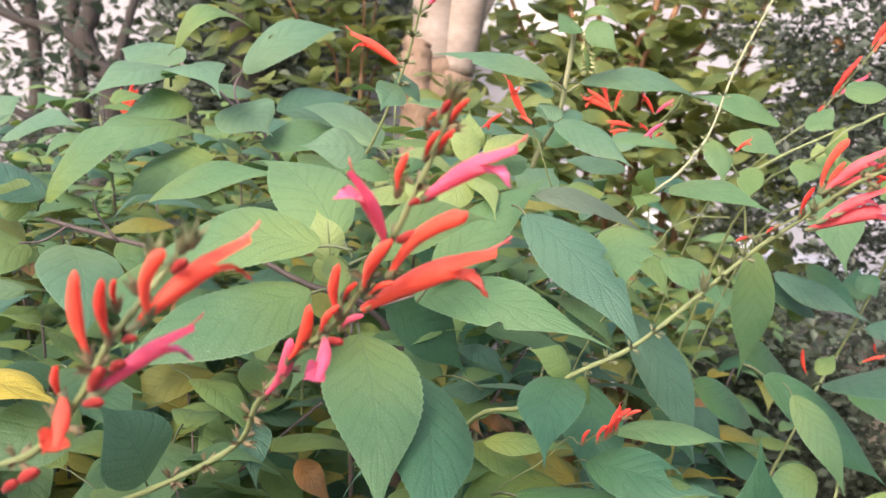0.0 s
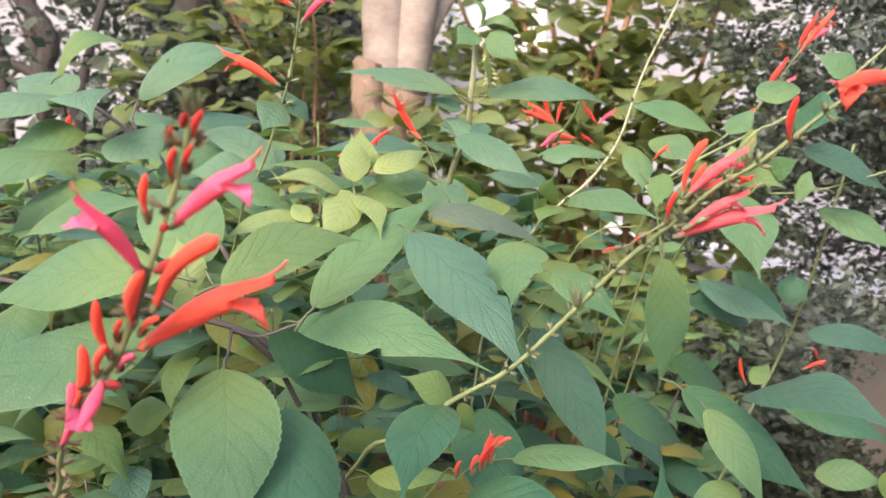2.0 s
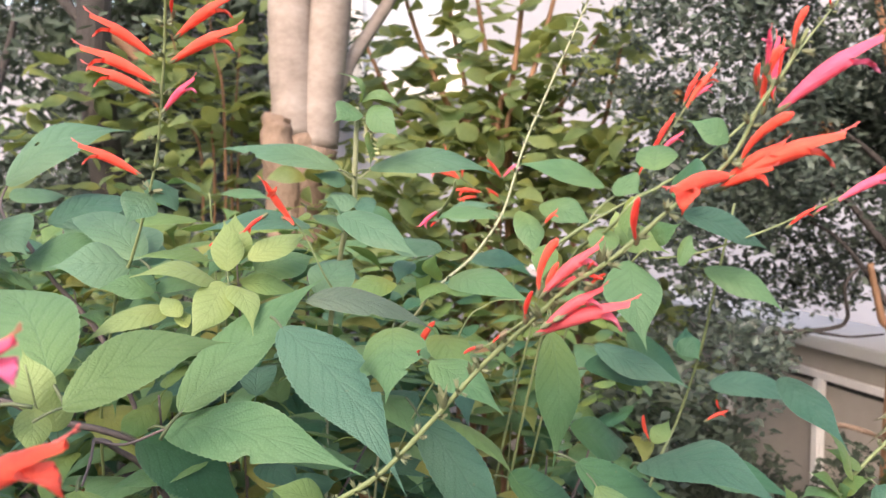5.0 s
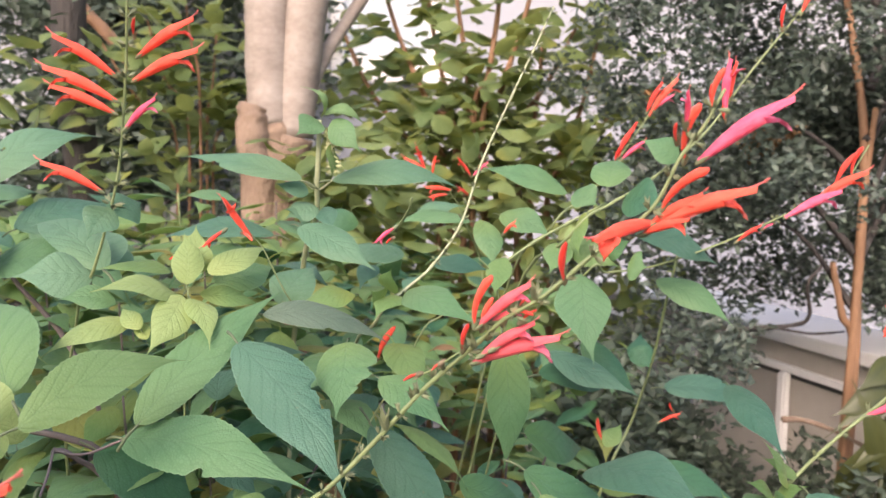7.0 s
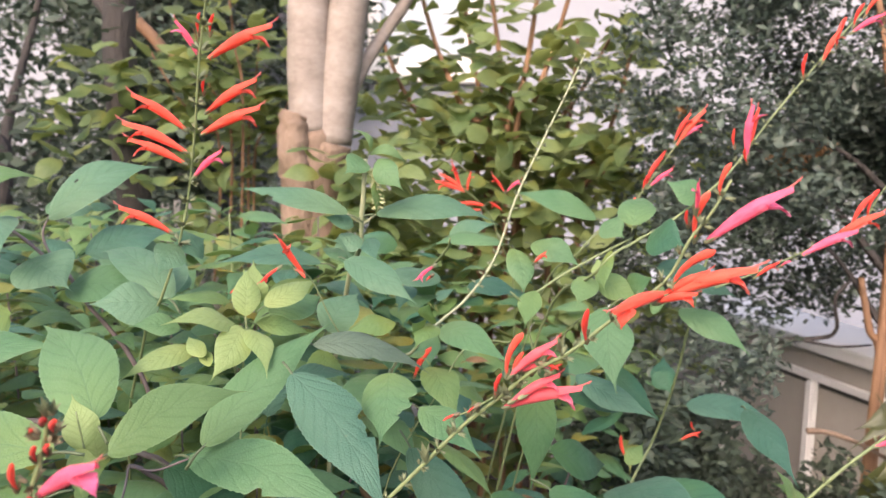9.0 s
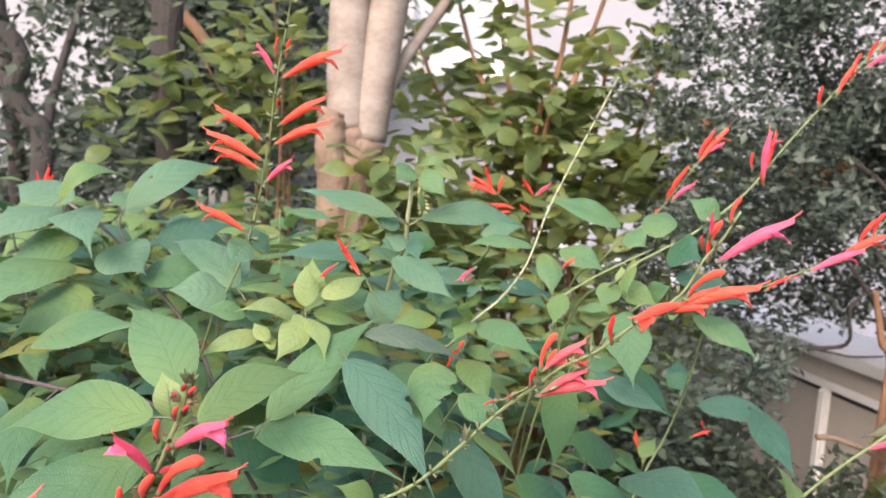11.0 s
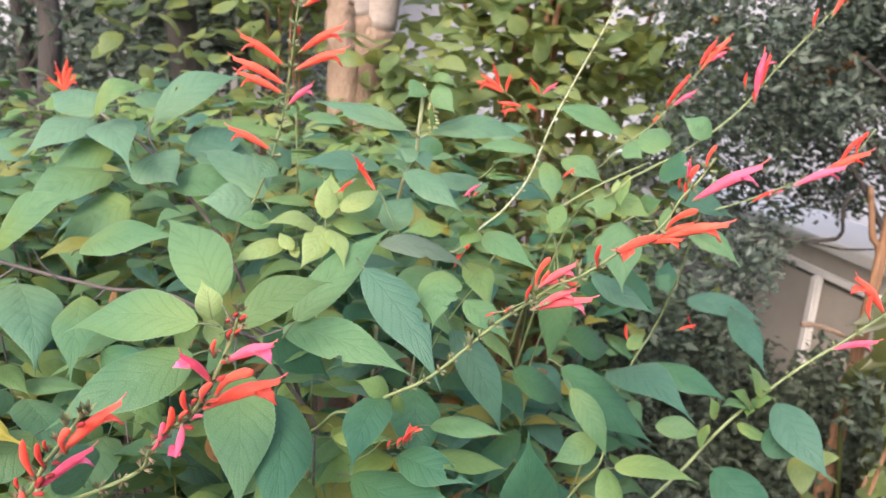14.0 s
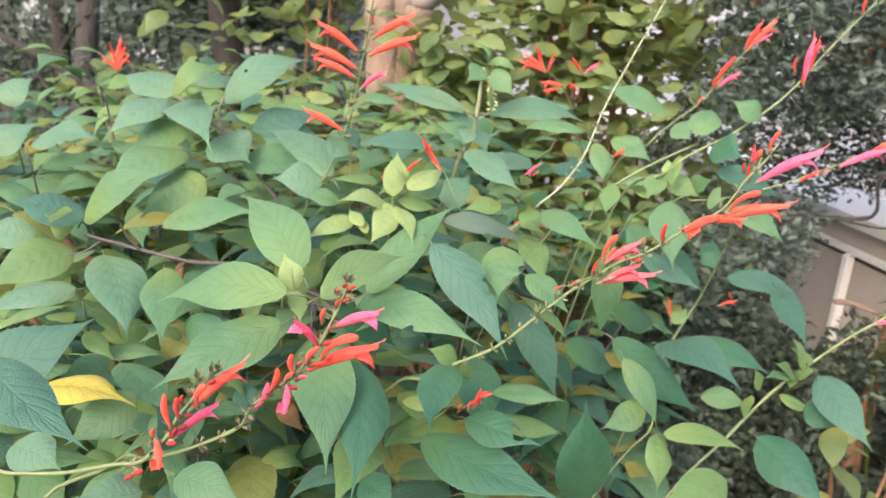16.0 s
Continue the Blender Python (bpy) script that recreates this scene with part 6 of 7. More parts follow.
flower(hedge_shoot, (0.3424, 0.726, 1.1438), (0.3628, 0.72, 1.1615), (-0.6562, 0.0095, 0.7545), 'open', petal_pink)
flower(hedge_shoot, (0.3398, 0.726, 1.1458), (0.3524, 0.72, 1.1737), (-0.9001, 0.0967, 0.4249), 'bud', petal_red)
flower(hedge_shoot, (0.3498, 0.726, 1.1619), (0.3548, 0.72, 1.1786), (-0.9135, 0.2075, 0.3499), 'bud', petal_red)
flower(hedge_shoot, (0.3248, 0.726, 1.1242), (0.3286, 0.72, 1.1349), (-0.8591, 0.2494, 0.447), 'bud', petal_orange)
flower(hedge_shoot, (0.3373, 0.726, 1.1423), (0.34, 0.72, 1.1567), (-0.912, 0.2919, 0.2881), 'bud', petal_red)
stem(bowed_shoot, [(0.1335, 0.76, 0), (0.1484, 0.72, 0.4987), (0.212, 0.62, 0.9975), (0.232, 0.5, 1.0975), (0.2582, 0.505, 1.1167), (0.2853, 0.51, 1.1314), (0.3254, 0.52, 1.1623), (0.3554, 0.53, 1.1971), (0.3859, 0.54, 1.2298), (0.4245, 0.55, 1.2711), (0.466, 0.56, 1.31)], 0.00116, 0.00058, stem_green)
whorls(bowed_shoot, [(0.3254, 0.52, 1.1623), (0.3554, 0.53, 1.1971), (0.3859, 0.54, 1.2298), (0.4245, 0.55, 1.2711), (0.466, 0.56, 1.31)], 0.012, 0.0042, calyx_green)
flower(bowed_shoot, (0.3408, 0.525, 1.1735), (0.3411, 0.52, 1.2096), (-0.9881, 0.1509, 0.0285), 'open', petal_pink)
flower(bowed_shoot, (0.3434, 0.525, 1.1832), (0.3452, 0.52, 1.2079), (-0.9761, 0.1872, 0.1105), 'open', petal_red)
flower(bowed_shoot, (0.3315, 0.525, 1.1802), (0.3284, 0.52, 1.1931), (-0.8477, 0.5305, -0.0015), 'bud', petal_red)
flower(bowed_shoot, (0.3411, 0.525, 1.1697), (0.3364, 0.52, 1.1803), (-0.6908, 0.7222, 0.0338), 'bud', petal_red)
flower(bowed_shoot, (0.3896, 0.525, 1.239), (0.3989, 0.52, 1.262), (-0.9164, 0.0927, 0.3893), 'open', petal_orange)
flower(bowed_shoot, (0.3771, 0.525, 1.2288), (0.3755, 0.52, 1.2444), (-0.9313, 0.3635, 0.0225), 'bud', petal_red)
flower(bowed_shoot, (0.3989, 0.525, 1.2495), (0.4014, 0.52, 1.2695), (-0.9659, 0.1931, 0.1723), 'bud', petal_red)
flower(bowed_shoot, (0.4082, 0.525, 1.2593), (0.4293, 0.52, 1.2724), (-0.5334, -0.0376, 0.845), 'open', petal_pink)
flower(bowed_shoot, (0.4098, 0.525, 1.2639), (0.4134, 0.52, 1.2792), (-0.9403, 0.19, 0.2823), 'bud', petal_red)
flower(bowed_shoot, (0.4173, 0.525, 1.2709), (0.4249, 0.52, 1.2852), (-0.8647, 0.0964, 0.493), 'bud', petal_orange)
leaf(bowed_shoot, (0.3025, 0.505, 1.145), (0.2778, 0.51, 1.1582), 0.0198, (0.0669, -0.8852, 0.4603), leaf_mid, 0.1)
leaf(bowed_shoot, (0.258, 0.51, 1.1273), (0.2778, 0.55, 1.1456), 0.0254, (-0.1417, -0.3527, 0.9249), leaf_mid, 0.1)
leaf(bowed_shoot, (0.267, 0.5, 1.1229), (0.2796, 0.47, 1.1185), 0.0265, (-0.7567, -0.394, 0.5217), leaf_deep, 0.08)
leaf(bowed_shoot, (0.2397, 0.5, 1.1111), (0.2314, 0.48, 1.0875), 0.0160, (-0.8621, -0.1953, 0.4677), leaf_fresh, 0.06)
leaf(bowed_shoot, (0.2558, 0.51, 1.0867), (0.2671, 0.49, 1.0962), 0.0150, (-0.8636, -0.5032, -0.0327), leaf_mid, 0.08)
leaf(bowed_shoot, (0.2697, 0.5, 1.0803), (0.2777, 0.49, 1.0794), 0.0196, (-0.7207, -0.6109, 0.3276), leaf_mid, 0.08)
stem(reaching_shoot, [(0.1397, 0.76, 0), (0.1553, 0.72, 0.4867), (0.2218, 0.62, 0.9734), (0.2418, 0.5, 1.0734), (0.2576, 0.505, 1.074), (0.2882, 0.51, 1.0768), (0.3306, 0.515, 1.0887), (0.3629, 0.52, 1.1004), (0.3923, 0.525, 1.1118), (0.4262, 0.53, 1.125), (0.4466, 0.53, 1.1559)], 0.00087, 0.00046, stem_green)
whorls(reaching_shoot, [(0.3629, 0.52, 1.1004), (0.3923, 0.525, 1.1118), (0.4262, 0.53, 1.125), (0.4466, 0.53, 1.1559)], 0.016, 0.0039, calyx_green)
flower(reaching_shoot, (0.3831, 0.52, 1.1073), (0.4198, 0.515, 1.1249), (-0.4357, -0.0337, 0.8995), 'open', petal_pink)
flower(reaching_shoot, (0.4028, 0.52, 1.1182), (0.4376, 0.515, 1.1377), (-0.4911, -0.0269, 0.8707), 'open', petal_orange)
flower(reaching_shoot, (0.3495, 0.52, 1.0911), (0.3645, 0.515, 1.1027), (-0.6131, -0.0122, 0.7899), 'open', petal_red)
flower(reaching_shoot, (0.4165, 0.52, 1.1275), (0.4278, 0.515, 1.1504), (-0.8869, 0.0761, 0.4557), 'bud', petal_red)
flower(reaching_shoot, (0.3673, 0.52, 1.0992), (0.3725, 0.515, 1.1039), (-0.6647, 0.0126, 0.747), 'bud', petal_pink)
flower(reaching_shoot, (0.4283, 0.52, 1.1344), (0.4315, 0.515, 1.1544), (-0.9615, 0.1851, 0.2031), 'hood', petal_red)
flower(reaching_shoot, (0.4071, 0.52, 1.1163), (0.4113, 0.515, 1.1287), (-0.9047, 0.1889, 0.382), 'bud', petal_orange)
# far small flowering shoots
stem(far_shoot, [(0.218, 0.8377, 0), (0.2311, 0.9396, 0.4648), (0.2888, 1.0994, 0.9295), (0.2497, 1.03, 1.0671), (0.2198, 1, 1.1109), (0.1994, 0.99, 1.1276), (0.1883, 0.99, 1.1507)], 0.00116, 0.00064, stem_green)
flower(far_shoot, (0.1998, 0.99, 1.1239), (0.1623, 0.98, 1.136), (0.2645, 0.1607, 0.9509), 'open', petal_orange)
flower(far_shoot, (0.1996, 0.99, 1.1254), (0.1675, 0.98, 1.1452), (0.4452, 0.2654, 0.8552), 'open', petal_orange)
flower(far_shoot, (0.1957, 0.99, 1.1274), (0.1826, 0.98, 1.1596), (0.2101, 0.9063, 0.3667), 'open', petal_red)
flower(far_shoot, (0.2035, 0.99, 1.1242), (0.2067, 0.98, 1.1481), (-0.7238, 0.5971, 0.3459), 'open', petal_orange)
flower(far_shoot, (0.2264, 0.99, 1.107), (0.1945, 0.98, 1.1102), (0.0612, 0.1156, 0.9914), 'open', petal_orange)
flower(far_shoot, (0.2223, 0.99, 1.1022), (0.1986, 0.98, 1.0985), (-0.1741, 0.0481, 0.9835), 'open', petal_orange)
flower(far_shoot, (0.2506, 0.99, 1.1239), (0.2324, 0.98, 1.1456), (0.4699, 0.5847, 0.6613), 'open', petal_red)
flower(far_shoot, (0.2521, 0.99, 1.124), (0.2697, 0.98, 1.1409), (-0.631, 0.1735, 0.7561), 'open', petal_pink)
flower(far_shoot, (0.2483, 0.99, 1.1011), (0.232, 0.98, 1.1114), (0.2888, 0.4192, 0.8607), 'open', petal_red)
stem(far_shoot, [(0.1251, 0.5, 1.1014), (0.13, 0.47, 1.1149), (0.1308, 0.46, 1.1224)], 0.00087, 0.00064, stem_green)
flower(far_shoot, (0.1219, 0.455, 1.1069), (0.1105, 0.45, 1.0984), (-0.5603, -0.1177, 0.8199), 'open', petal_pink)
flower(far_shoot, (0.1205, 0.455, 1.1009), (0.1163, 0.45, 1.0984), (-0.3889, -0.1295, 0.9121), 'bud', petal_red)
flower(far_shoot, (0.2061, 0.58, 1.0908), (0.2134, 0.57, 1.1012), (-0.5849, 0.3378, 0.7374), 'open', petal_orange)
flower(far_shoot, (0.1193, 0.6, 0.9979), (0.1312, 0.59, 1.0244), (-0.8018, 0.3436, 0.4889), 'bud', petal_orange)
stem(distant_shoot, [(-0.2875, 0.8506, 0), (-0.3305, 0.958, 0.4298), (-0.4131, 1.13, 0.8597), (-0.4149, 1.1, 1.0197), (-0.4156, 1.1, 1.0532), (-0.4165, 1.1, 1.0984)], 0.00087, 0.00035, stem_green)
flower(distant_shoot, (-0.4178, 1.1, 1.0737), (-0.436, 1.09, 1.0938), (0.5268, 0.4687, 0.7091), 'open', petal_orange)
flower(distant_shoot, (-0.4178, 1.1, 1.0737), (-0.4229, 1.09, 1.1108), (-0.2667, 0.939, 0.2169), 'open', petal_orange)
flower(distant_shoot, (-0.4178, 1.1, 1.0737), (-0.4011, 1.09, 1.1083), (-0.82, 0.3038, 0.485), 'open', petal_orange)
flower(distant_shoot, (-0.4178, 1.1, 1.0737), (-0.4062, 1.09, 1.1199), (-0.8716, 0.3853, 0.3032), 'open', petal_orange)
flower(distant_shoot, (-0.4178, 1.1, 1.0737), (-0.3968, 1.09, 1.0965), (-0.672, 0.2056, 0.7114), 'open', petal_orange)
# grey-stemmed shoot
stem(grey_shoot, [(-0.0302, 0.6104, 0), (-0.0447, 0.6149, 0.4694), (-0.0559, 0.5582, 0.9389), (-0.1119, 0.545, 1.0734), (-0.1285, 0.55, 1.0896), (-0.1491, 0.555, 1.1068), (-0.1773, 0.56, 1.1247)], 0.0017, 0.0011, stem_purple)
stem(grey_shoot, [(-0.1247, 0.55, 1.0862), (-0.1435, 0.57, 1.1077), (-0.1387, 0.575, 1.1261)], 0.0009, 0.0007, stem_purple)
leaf(grey_shoot, (-0.164, 0.508, 1.131), (-0.124, 0.523, 1.154), 0.0221, (-0.203, -0.6204, 0.7576), leaf_light, 0.34)
leaf(grey_shoot, (-0.1765, 0.56, 1.1249), (-0.2367, 0.6, 1.1346), 0.0360, (-0.1738, -0.4709, 0.8649), leaf_teal, 0.08)
leaf(grey_shoot, (-0.1809, 0.555, 1.1206), (-0.2183, 0.5, 1.0983), 0.0323, (0.1308, -0.4465, 0.8852), leaf_teal, 0.12)
leaf(grey_shoot, (-0.1811, 0.555, 1.1149), (-0.119, 0.439, 1.107), 0.0340, (-0.2416, -0.1937, 0.9509), leaf_teal, 0.08)
leaf(grey_shoot, (-0.1358, 0.56, 1.1219), (-0.0675, 0.6, 1.1606), 0.0361, (-0.0275, -0.6709, 0.7411), leaf_teal, 0.14, holes=((0.32, 0.35, 0.0021),))
leaf(grey_shoot, (-0.1351, 0.52, 1.0978), (-0.1016, 0.5, 1.0832), 0.0409, (0.0146, -0.5736, 0.819), leaf_teal, 0.08)
leaf(grey_shoot, (-0.111, 0.56, 1.0969), (-0.0579, 0.6, 1.1112), 0.0363, (0.1338, -0.4873, 0.8629), leaf_blue, 0.1)
leaf(grey_shoot, (-0.1146, 0.53, 1.0782), (-0.0385, 0.52, 1.0829), 0.0373, (-0.121, -0.5328, 0.8376), leaf_dull, 0.08)
leaf(grey_shoot, (-0.0705, 0.55, 1.0743), (-0.0808, 0.6, 1.1097), 0.0649, (0.5218, -0.419, 0.7431), leaf_teal, 0.06)
leaf(grey_shoot, (-0.1633, 0.54, 1.0994), (-0.2085, 0.52, 1.0814), 0.0325, (-0.0039, -0.664, 0.7478), leaf_dull, 0.08)
leaf(grey_shoot, (-0.1376, 0.5, 1.067), (-0.186, 0.48, 1.0391), 0.0463, (-0.1471, -0.6659, 0.7314), leaf_dull, 0.08)
leaf(grey_shoot, (-0.1582, 0.52, 1.0846), (-0.2137, 0.47, 1.0605), 0.0446, (0.0051, -0.4397, 0.8981), leaf_dull, 0.1)
leaf(grey_shoot, (-0.2083, 0.75, 1.1087), (-0.177, 0.8, 1.1111), 0.0307, (0.3735, -0.2768, 0.8854), leaf_teal, 0.1)
# brown-stemmed shoot
stem(brown_shoot, [(0.0096, 0.5681, 0), (-0.0005, 0.5544, 0.4618), (-0.0006, 0.4573, 0.9235), (-0.0793, 0.44, 1.0105), (-0.1411, 0.45, 1.0159), (-0.1944, 0.458, 1.0237), (-0.2212, 0.462, 1.0285)], 0.0019, 0.0013, stem_brown)
stem(brown_shoot, [(-0.1765, 0.455, 1.0194), (-0.1849, 0.45, 1.0322), (-0.1879, 0.445, 1.0446)], 0.0008, 0.0005, stem_brown)
stem(brown_shoot, [(-0.1411, 0.45, 1.0159), (-0.1512, 0.44, 1.0061), (-0.1547, 0.43, 1.0028)], 0.0008, 0.0005, stem_brown)
stem(brown_shoot, [(-0.2079, 0.46, 1.0254), (-0.2193, 0.455, 1.0172), (-0.2301, 0.45, 1.0159)], 0.0009, 0.0006, stem_brown)
leaf(brown_shoot, (-0.2205, 0.46, 1.0404), (-0.1521, 0.45, 1.0891), 0.0320, (-0.4543, -0.7474, 0.4848), leaf_mid, 0.12)
leaf(brown_shoot, (-0.2285, 0.46, 1.0354), (-0.2399, 0.44, 1.0493), 0.0262, (0.8938, -0.4356, 0.1066), leaf_lime, 0.08)
leaf(brown_shoot, (-0.2195, 0.46, 1.0427), (-0.2752, 0.46, 1.0547), 0.0370, (0.1931, -0.4015, 0.8953), leaf_blue, 0.08)
leaf(brown_shoot, (-0.2026, 0.45, 1.0167), (-0.1615, 0.375, 0.9829), 0.0430, (0.2364, -0.2881, 0.928), leaf_teal, 0.06)
leaf(brown_shoot, (-0.1552, 0.44, 1.0127), (-0.1349, 0.36, 0.986), 0.0315, (-0.0973, -0.3371, 0.9364), leaf_dull, 0.06)
leaf(brown_shoot, (-0.2392, 0.48, 1.0091), (-0.2842, 0.42, 0.9944), 0.0390, (0.3553, -0.4651, 0.8108), leaf_light, 0.08)
leaf(brown_shoot, (-0.2214, 0.44, 0.9918), (-0.2752, 0.4, 0.9833), 0.0289, (0.1345, -0.3764, 0.9166), leaf_teal, 0.08)
leaf(brown_shoot, (-0.2309, 0.3, 0.9843), (-0.1642, 0.333, 1.0189), 0.0425, (-0.0266, -0.6971, 0.7165), leaf_blue, 0.06)
leaf(brown_shoot, (-0.1751, 0.22, 1.0414), (-0.1049, 0.167, 1.0297), 0.0310, (-0.0578, -0.2883, 0.9558), leaf_blue, 0.06)
leaf(brown_shoot, (-0.1535, 0.34, 0.9834), (-0.1082, 0.3, 0.9684), 0.0311, (0.2453, -0.0843, 0.9658), leaf_dull, 0.06)
leaf(brown_shoot, (-0.1852, 0.29, 0.9885), (-0.122, 0.275, 0.9921), 0.0325, (-0.0591, -0.0062, 0.9982), leaf_yellow, 0.1, bites=((0.8, 1, 0.3, 0.08),), fold=0.5)
leaf(brown_shoot, (-0.1313, 0.3, 0.9825), (-0.1638, 0.27, 0.9642), 0.0280, (0.2694, -0.6962, 0.6654), leaf_dull, 0.06)
leaf(brown_shoot, (-0.1765, 0.24, 0.982), (-0.1418, 0.22, 0.9815), 0.0240, (-0.2475, -0.4522, 0.8569), leaf_teal, 0.06)
leaf(brown_shoot, (-0.1025, 0.22, 0.9719), (-0.1282, 0.2, 0.9811), 0.0226, (0.6019, -0.476, 0.6412), leaf_teal, 0.06)
leaf(brown_shoot, (-0.0911, 0.24, 0.9676), (-0.0506, 0.22, 0.9678), 0.0247, (-0.2694, -0.5351, 0.8007), leaf_dull, 0.06)
leaf(brown_shoot, (-0.3268, 0.62, 1.0643), (-0.2489, 0.58, 1.0793), 0.0354, (-0.3821, -0.4374, 0.814), leaf_teal, 0.1)
leaf(brown_shoot, (-0.359, 0.6, 1.0556), (-0.3201, 0.62, 1.0832), 0.0375, (-0.1259, -0.7109, 0.6919), leaf_teal, 0.1)
leaf(brown_shoot, (-0.4442, 0.8, 1.0681), (-0.413, 0.82, 1.0964), 0.0385, (-0.0533, -0.7868, 0.6149), leaf_teal, 0.1)
leaf(brown_shoot, (-0.1019, 0.29, 0.9584), (-0.1085, 0.26, 0.9997), 0.0291, (0.8345, -0.5007, -0.2299), leaf_blue, 0.05)
# further leaves of the middle rows
leaf(second_shoot, (0.2365, 0.56, 1.0104), (0.2896, 0.52, 0.9893), 0.0220, (-0.1726, -0.6287, 0.7582), leaf_blue, 0.06)
leaf(second_shoot, (0.2821, 0.57, 0.9377), (0.2983, 0.58, 0.9515), 0.0138, (-0.1969, -0.6676, 0.718), leaf_fresh, 0.06)
leaf(second_shoot, (0.2711, 0.58, 0.9747), (0.2507, 0.57, 0.9952), 0.0157, (0.3751, -0.9237, -0.0784), leaf_fresh, 0.06)
leaf(second_shoot, (0.2913, 0.716, 1.1152), (0.215, 0.75, 1.1392), 0.0281, (-0.0483, -0.6458, 0.762), leaf_mid, 0.1)
leaf(second_shoot, (0.1944, 0.6, 1.0999), (0.1979, 0.57, 1.0676), 0.0221, (0.1162, -0.7224, 0.6817), leaf_mid, 0.06)
leaf(second_shoot, (0.2078, 0.6, 1.1038), (0.2441, 0.58, 1.0881), 0.0222, (-0.1628, -0.7754, 0.6101), leaf_mid, 0.08)
leaf(second_shoot, (0.2313, 0.52, 1.0911), (0.2189, 0.5, 1.0742), 0.0189, (-0.1553, -0.5793, 0.8002), leaf_light, 0.06)
leaf(second_shoot, (0.2417, 0.52, 1.0891), (0.2401, 0.53, 1.1033), 0.0120, (-0.1557, -0.815, 0.5582), leaf_lime, 0.06)
leaf(second_shoot, (0.1903, 0.5, 1.0844), (0.1813, 0.48, 1.0636), 0.0155, (-0.2447, -0.6445, 0.7244), leaf_fresh, 0.06)
leaf(second_shoot, (0.237, 0.52, 1.0915), (0.2652, 0.5, 1.0777), 0.0186, (-0.3201, -0.8001, 0.5073), leaf_fresh, 0.08)
leaf(second_shoot, (0.2661, 0.6, 1.1227), (0.2753, 0.58, 1.1116), 0.0223, (-0.5165, -0.5849, 0.6254), leaf_mid, 0.06)
leaf(second_shoot, (0.2061, 0.72, 1.0902), (0.1345, 0.72, 1.0875), 0.0239, (-0.0338, -0.4546, 0.8901), leaf_mid, 0.1)
stem(second_shoot, [(0.203, 0.52, 1.0036), (0.1892, 0.5, 1.0539), (0.1816, 0.495, 1.0763), (0.1734, 0.49, 1.0854)], 0.00081, 0.00046, stem_green)
stem(second_shoot, [(0.1909, 0.52, 1.0759), (0.2223, 0.53, 1.094), (0.2678, 0.54, 1.1158)], 0.00099, 0.00075, stem_green)
leaf(upright_shoot, (0.0493, 0.56, 1.0928), (-0.034, 0.58, 1.089), 0.0243, (-0.1416, -0.4198, 0.8965), leaf_blue, 0.08)
leaf(upright_shoot, (0.0734, 0.55, 1.1052), (0.0582, 0.54, 1.1114), 0.0220, (0.1, -0.6, 0.8), leaf_teal, 0.06)
leaf(upright_shoot, (0.0722, 0.55, 1.121), (0.0508, 0.55, 1.1275), 0.0150, (0.05, -0.65, 0.75), leaf_teal, 0.06)
leaf(upright_shoot, (0.14, 0.62, 1.0716), (0.0895, 0.63, 1.0767), 0.0267, (-0.013, -0.5009, 0.8654), leaf_teal, 0.08)
leaf(upright_shoot, (0.0562, 0.51, 1.055), (0.0778, 0.55, 1.0748), 0.0291, (0.1192, -0.4926, 0.8621), leaf_teal, 0.06)
leaf(upright_shoot, (0.0996, 0.5, 1.0632), (0.066, 0.48, 1.0611), 0.0196, (0.1736, -0.3901, 0.9043), leaf_fresh, 0.08)
leaf(upright_shoot, (0.1665, 0.66, 1.0606), (0.2157, 0.66, 1.0541), 0.0251, (0.1123, -0.5121, 0.8516), leaf_blue, 0.08)
leaf(upright_shoot, (0.1077, 0.7, 1.0884), (0.0683, 0.7, 1.0968), 0.0203, (0.0654, -0.9494, 0.3073), leaf_deep, 0.08)
leaf(upright_shoot, (0.1691, 0.85, 1.0846), (0.2209, 0.85, 1.0982), 0.0309, (-0.2166, -0.5244, 0.8234), leaf_teal, 0.1)
leaf(middle_shoot, (-0.0284, 0.47, 1.065), (-0.0562, 0.46, 1.0685), 0.0149, (0.3285, -0.6775, 0.658), leaf_mid, 0.08)
leaf(middle_shoot, (-0.1281, 0.4, 0.9898), (-0.0839, 0.38, 0.9818), 0.0255, (-0.1789, -0.6821, 0.709), leaf_deep, 0.06)
leaf(brown_shoot, (-0.2687, 0.4, 0.9697), (-0.2107, 0.42, 0.9904), 0.0152, (-0.2688, -0.1965, 0.9429), leaf_light, 0.1)
leaf(brown_shoot, (-0.1685, 0.36, 0.9736), (-0.1959, 0.34, 0.9696), 0.0185, (0.3999, -0.6725, 0.6227), leaf_dull, 0.06)
leaf(brown_shoot, (-0.2779, 0.5, 1.0108), (-0.3223, 0.5, 1.0177), 0.0266, (0.0847, -0.8324, 0.5477), leaf_teal, 0.08)
flower(leaning_shoot, (0.1396, 0.298, 1.0834), (0.1576, 0.29, 1.1003), (-0.654, 0.1008, 0.7497), 'open', petal_coral)
flower(leaning_shoot, (0.1447, 0.3, 1.0849), (0.1557, 0.292, 1.0915), (-0.4831, 0.0553, 0.8738), 'open', petal_coral)
flower(leaning_shoot, (0.1386, 0.298, 1.084), (0.1432, 0.292, 1.1031), (-0.9753, -0.0849, 0.2038), 'hood', petal_orange)
flower(leaning_shoot, (0.151, 0.292, 1.0906), (0.1573, 0.286, 1.09), (0.0038, -0.1098, 0.9939), 'bud', petal_red)
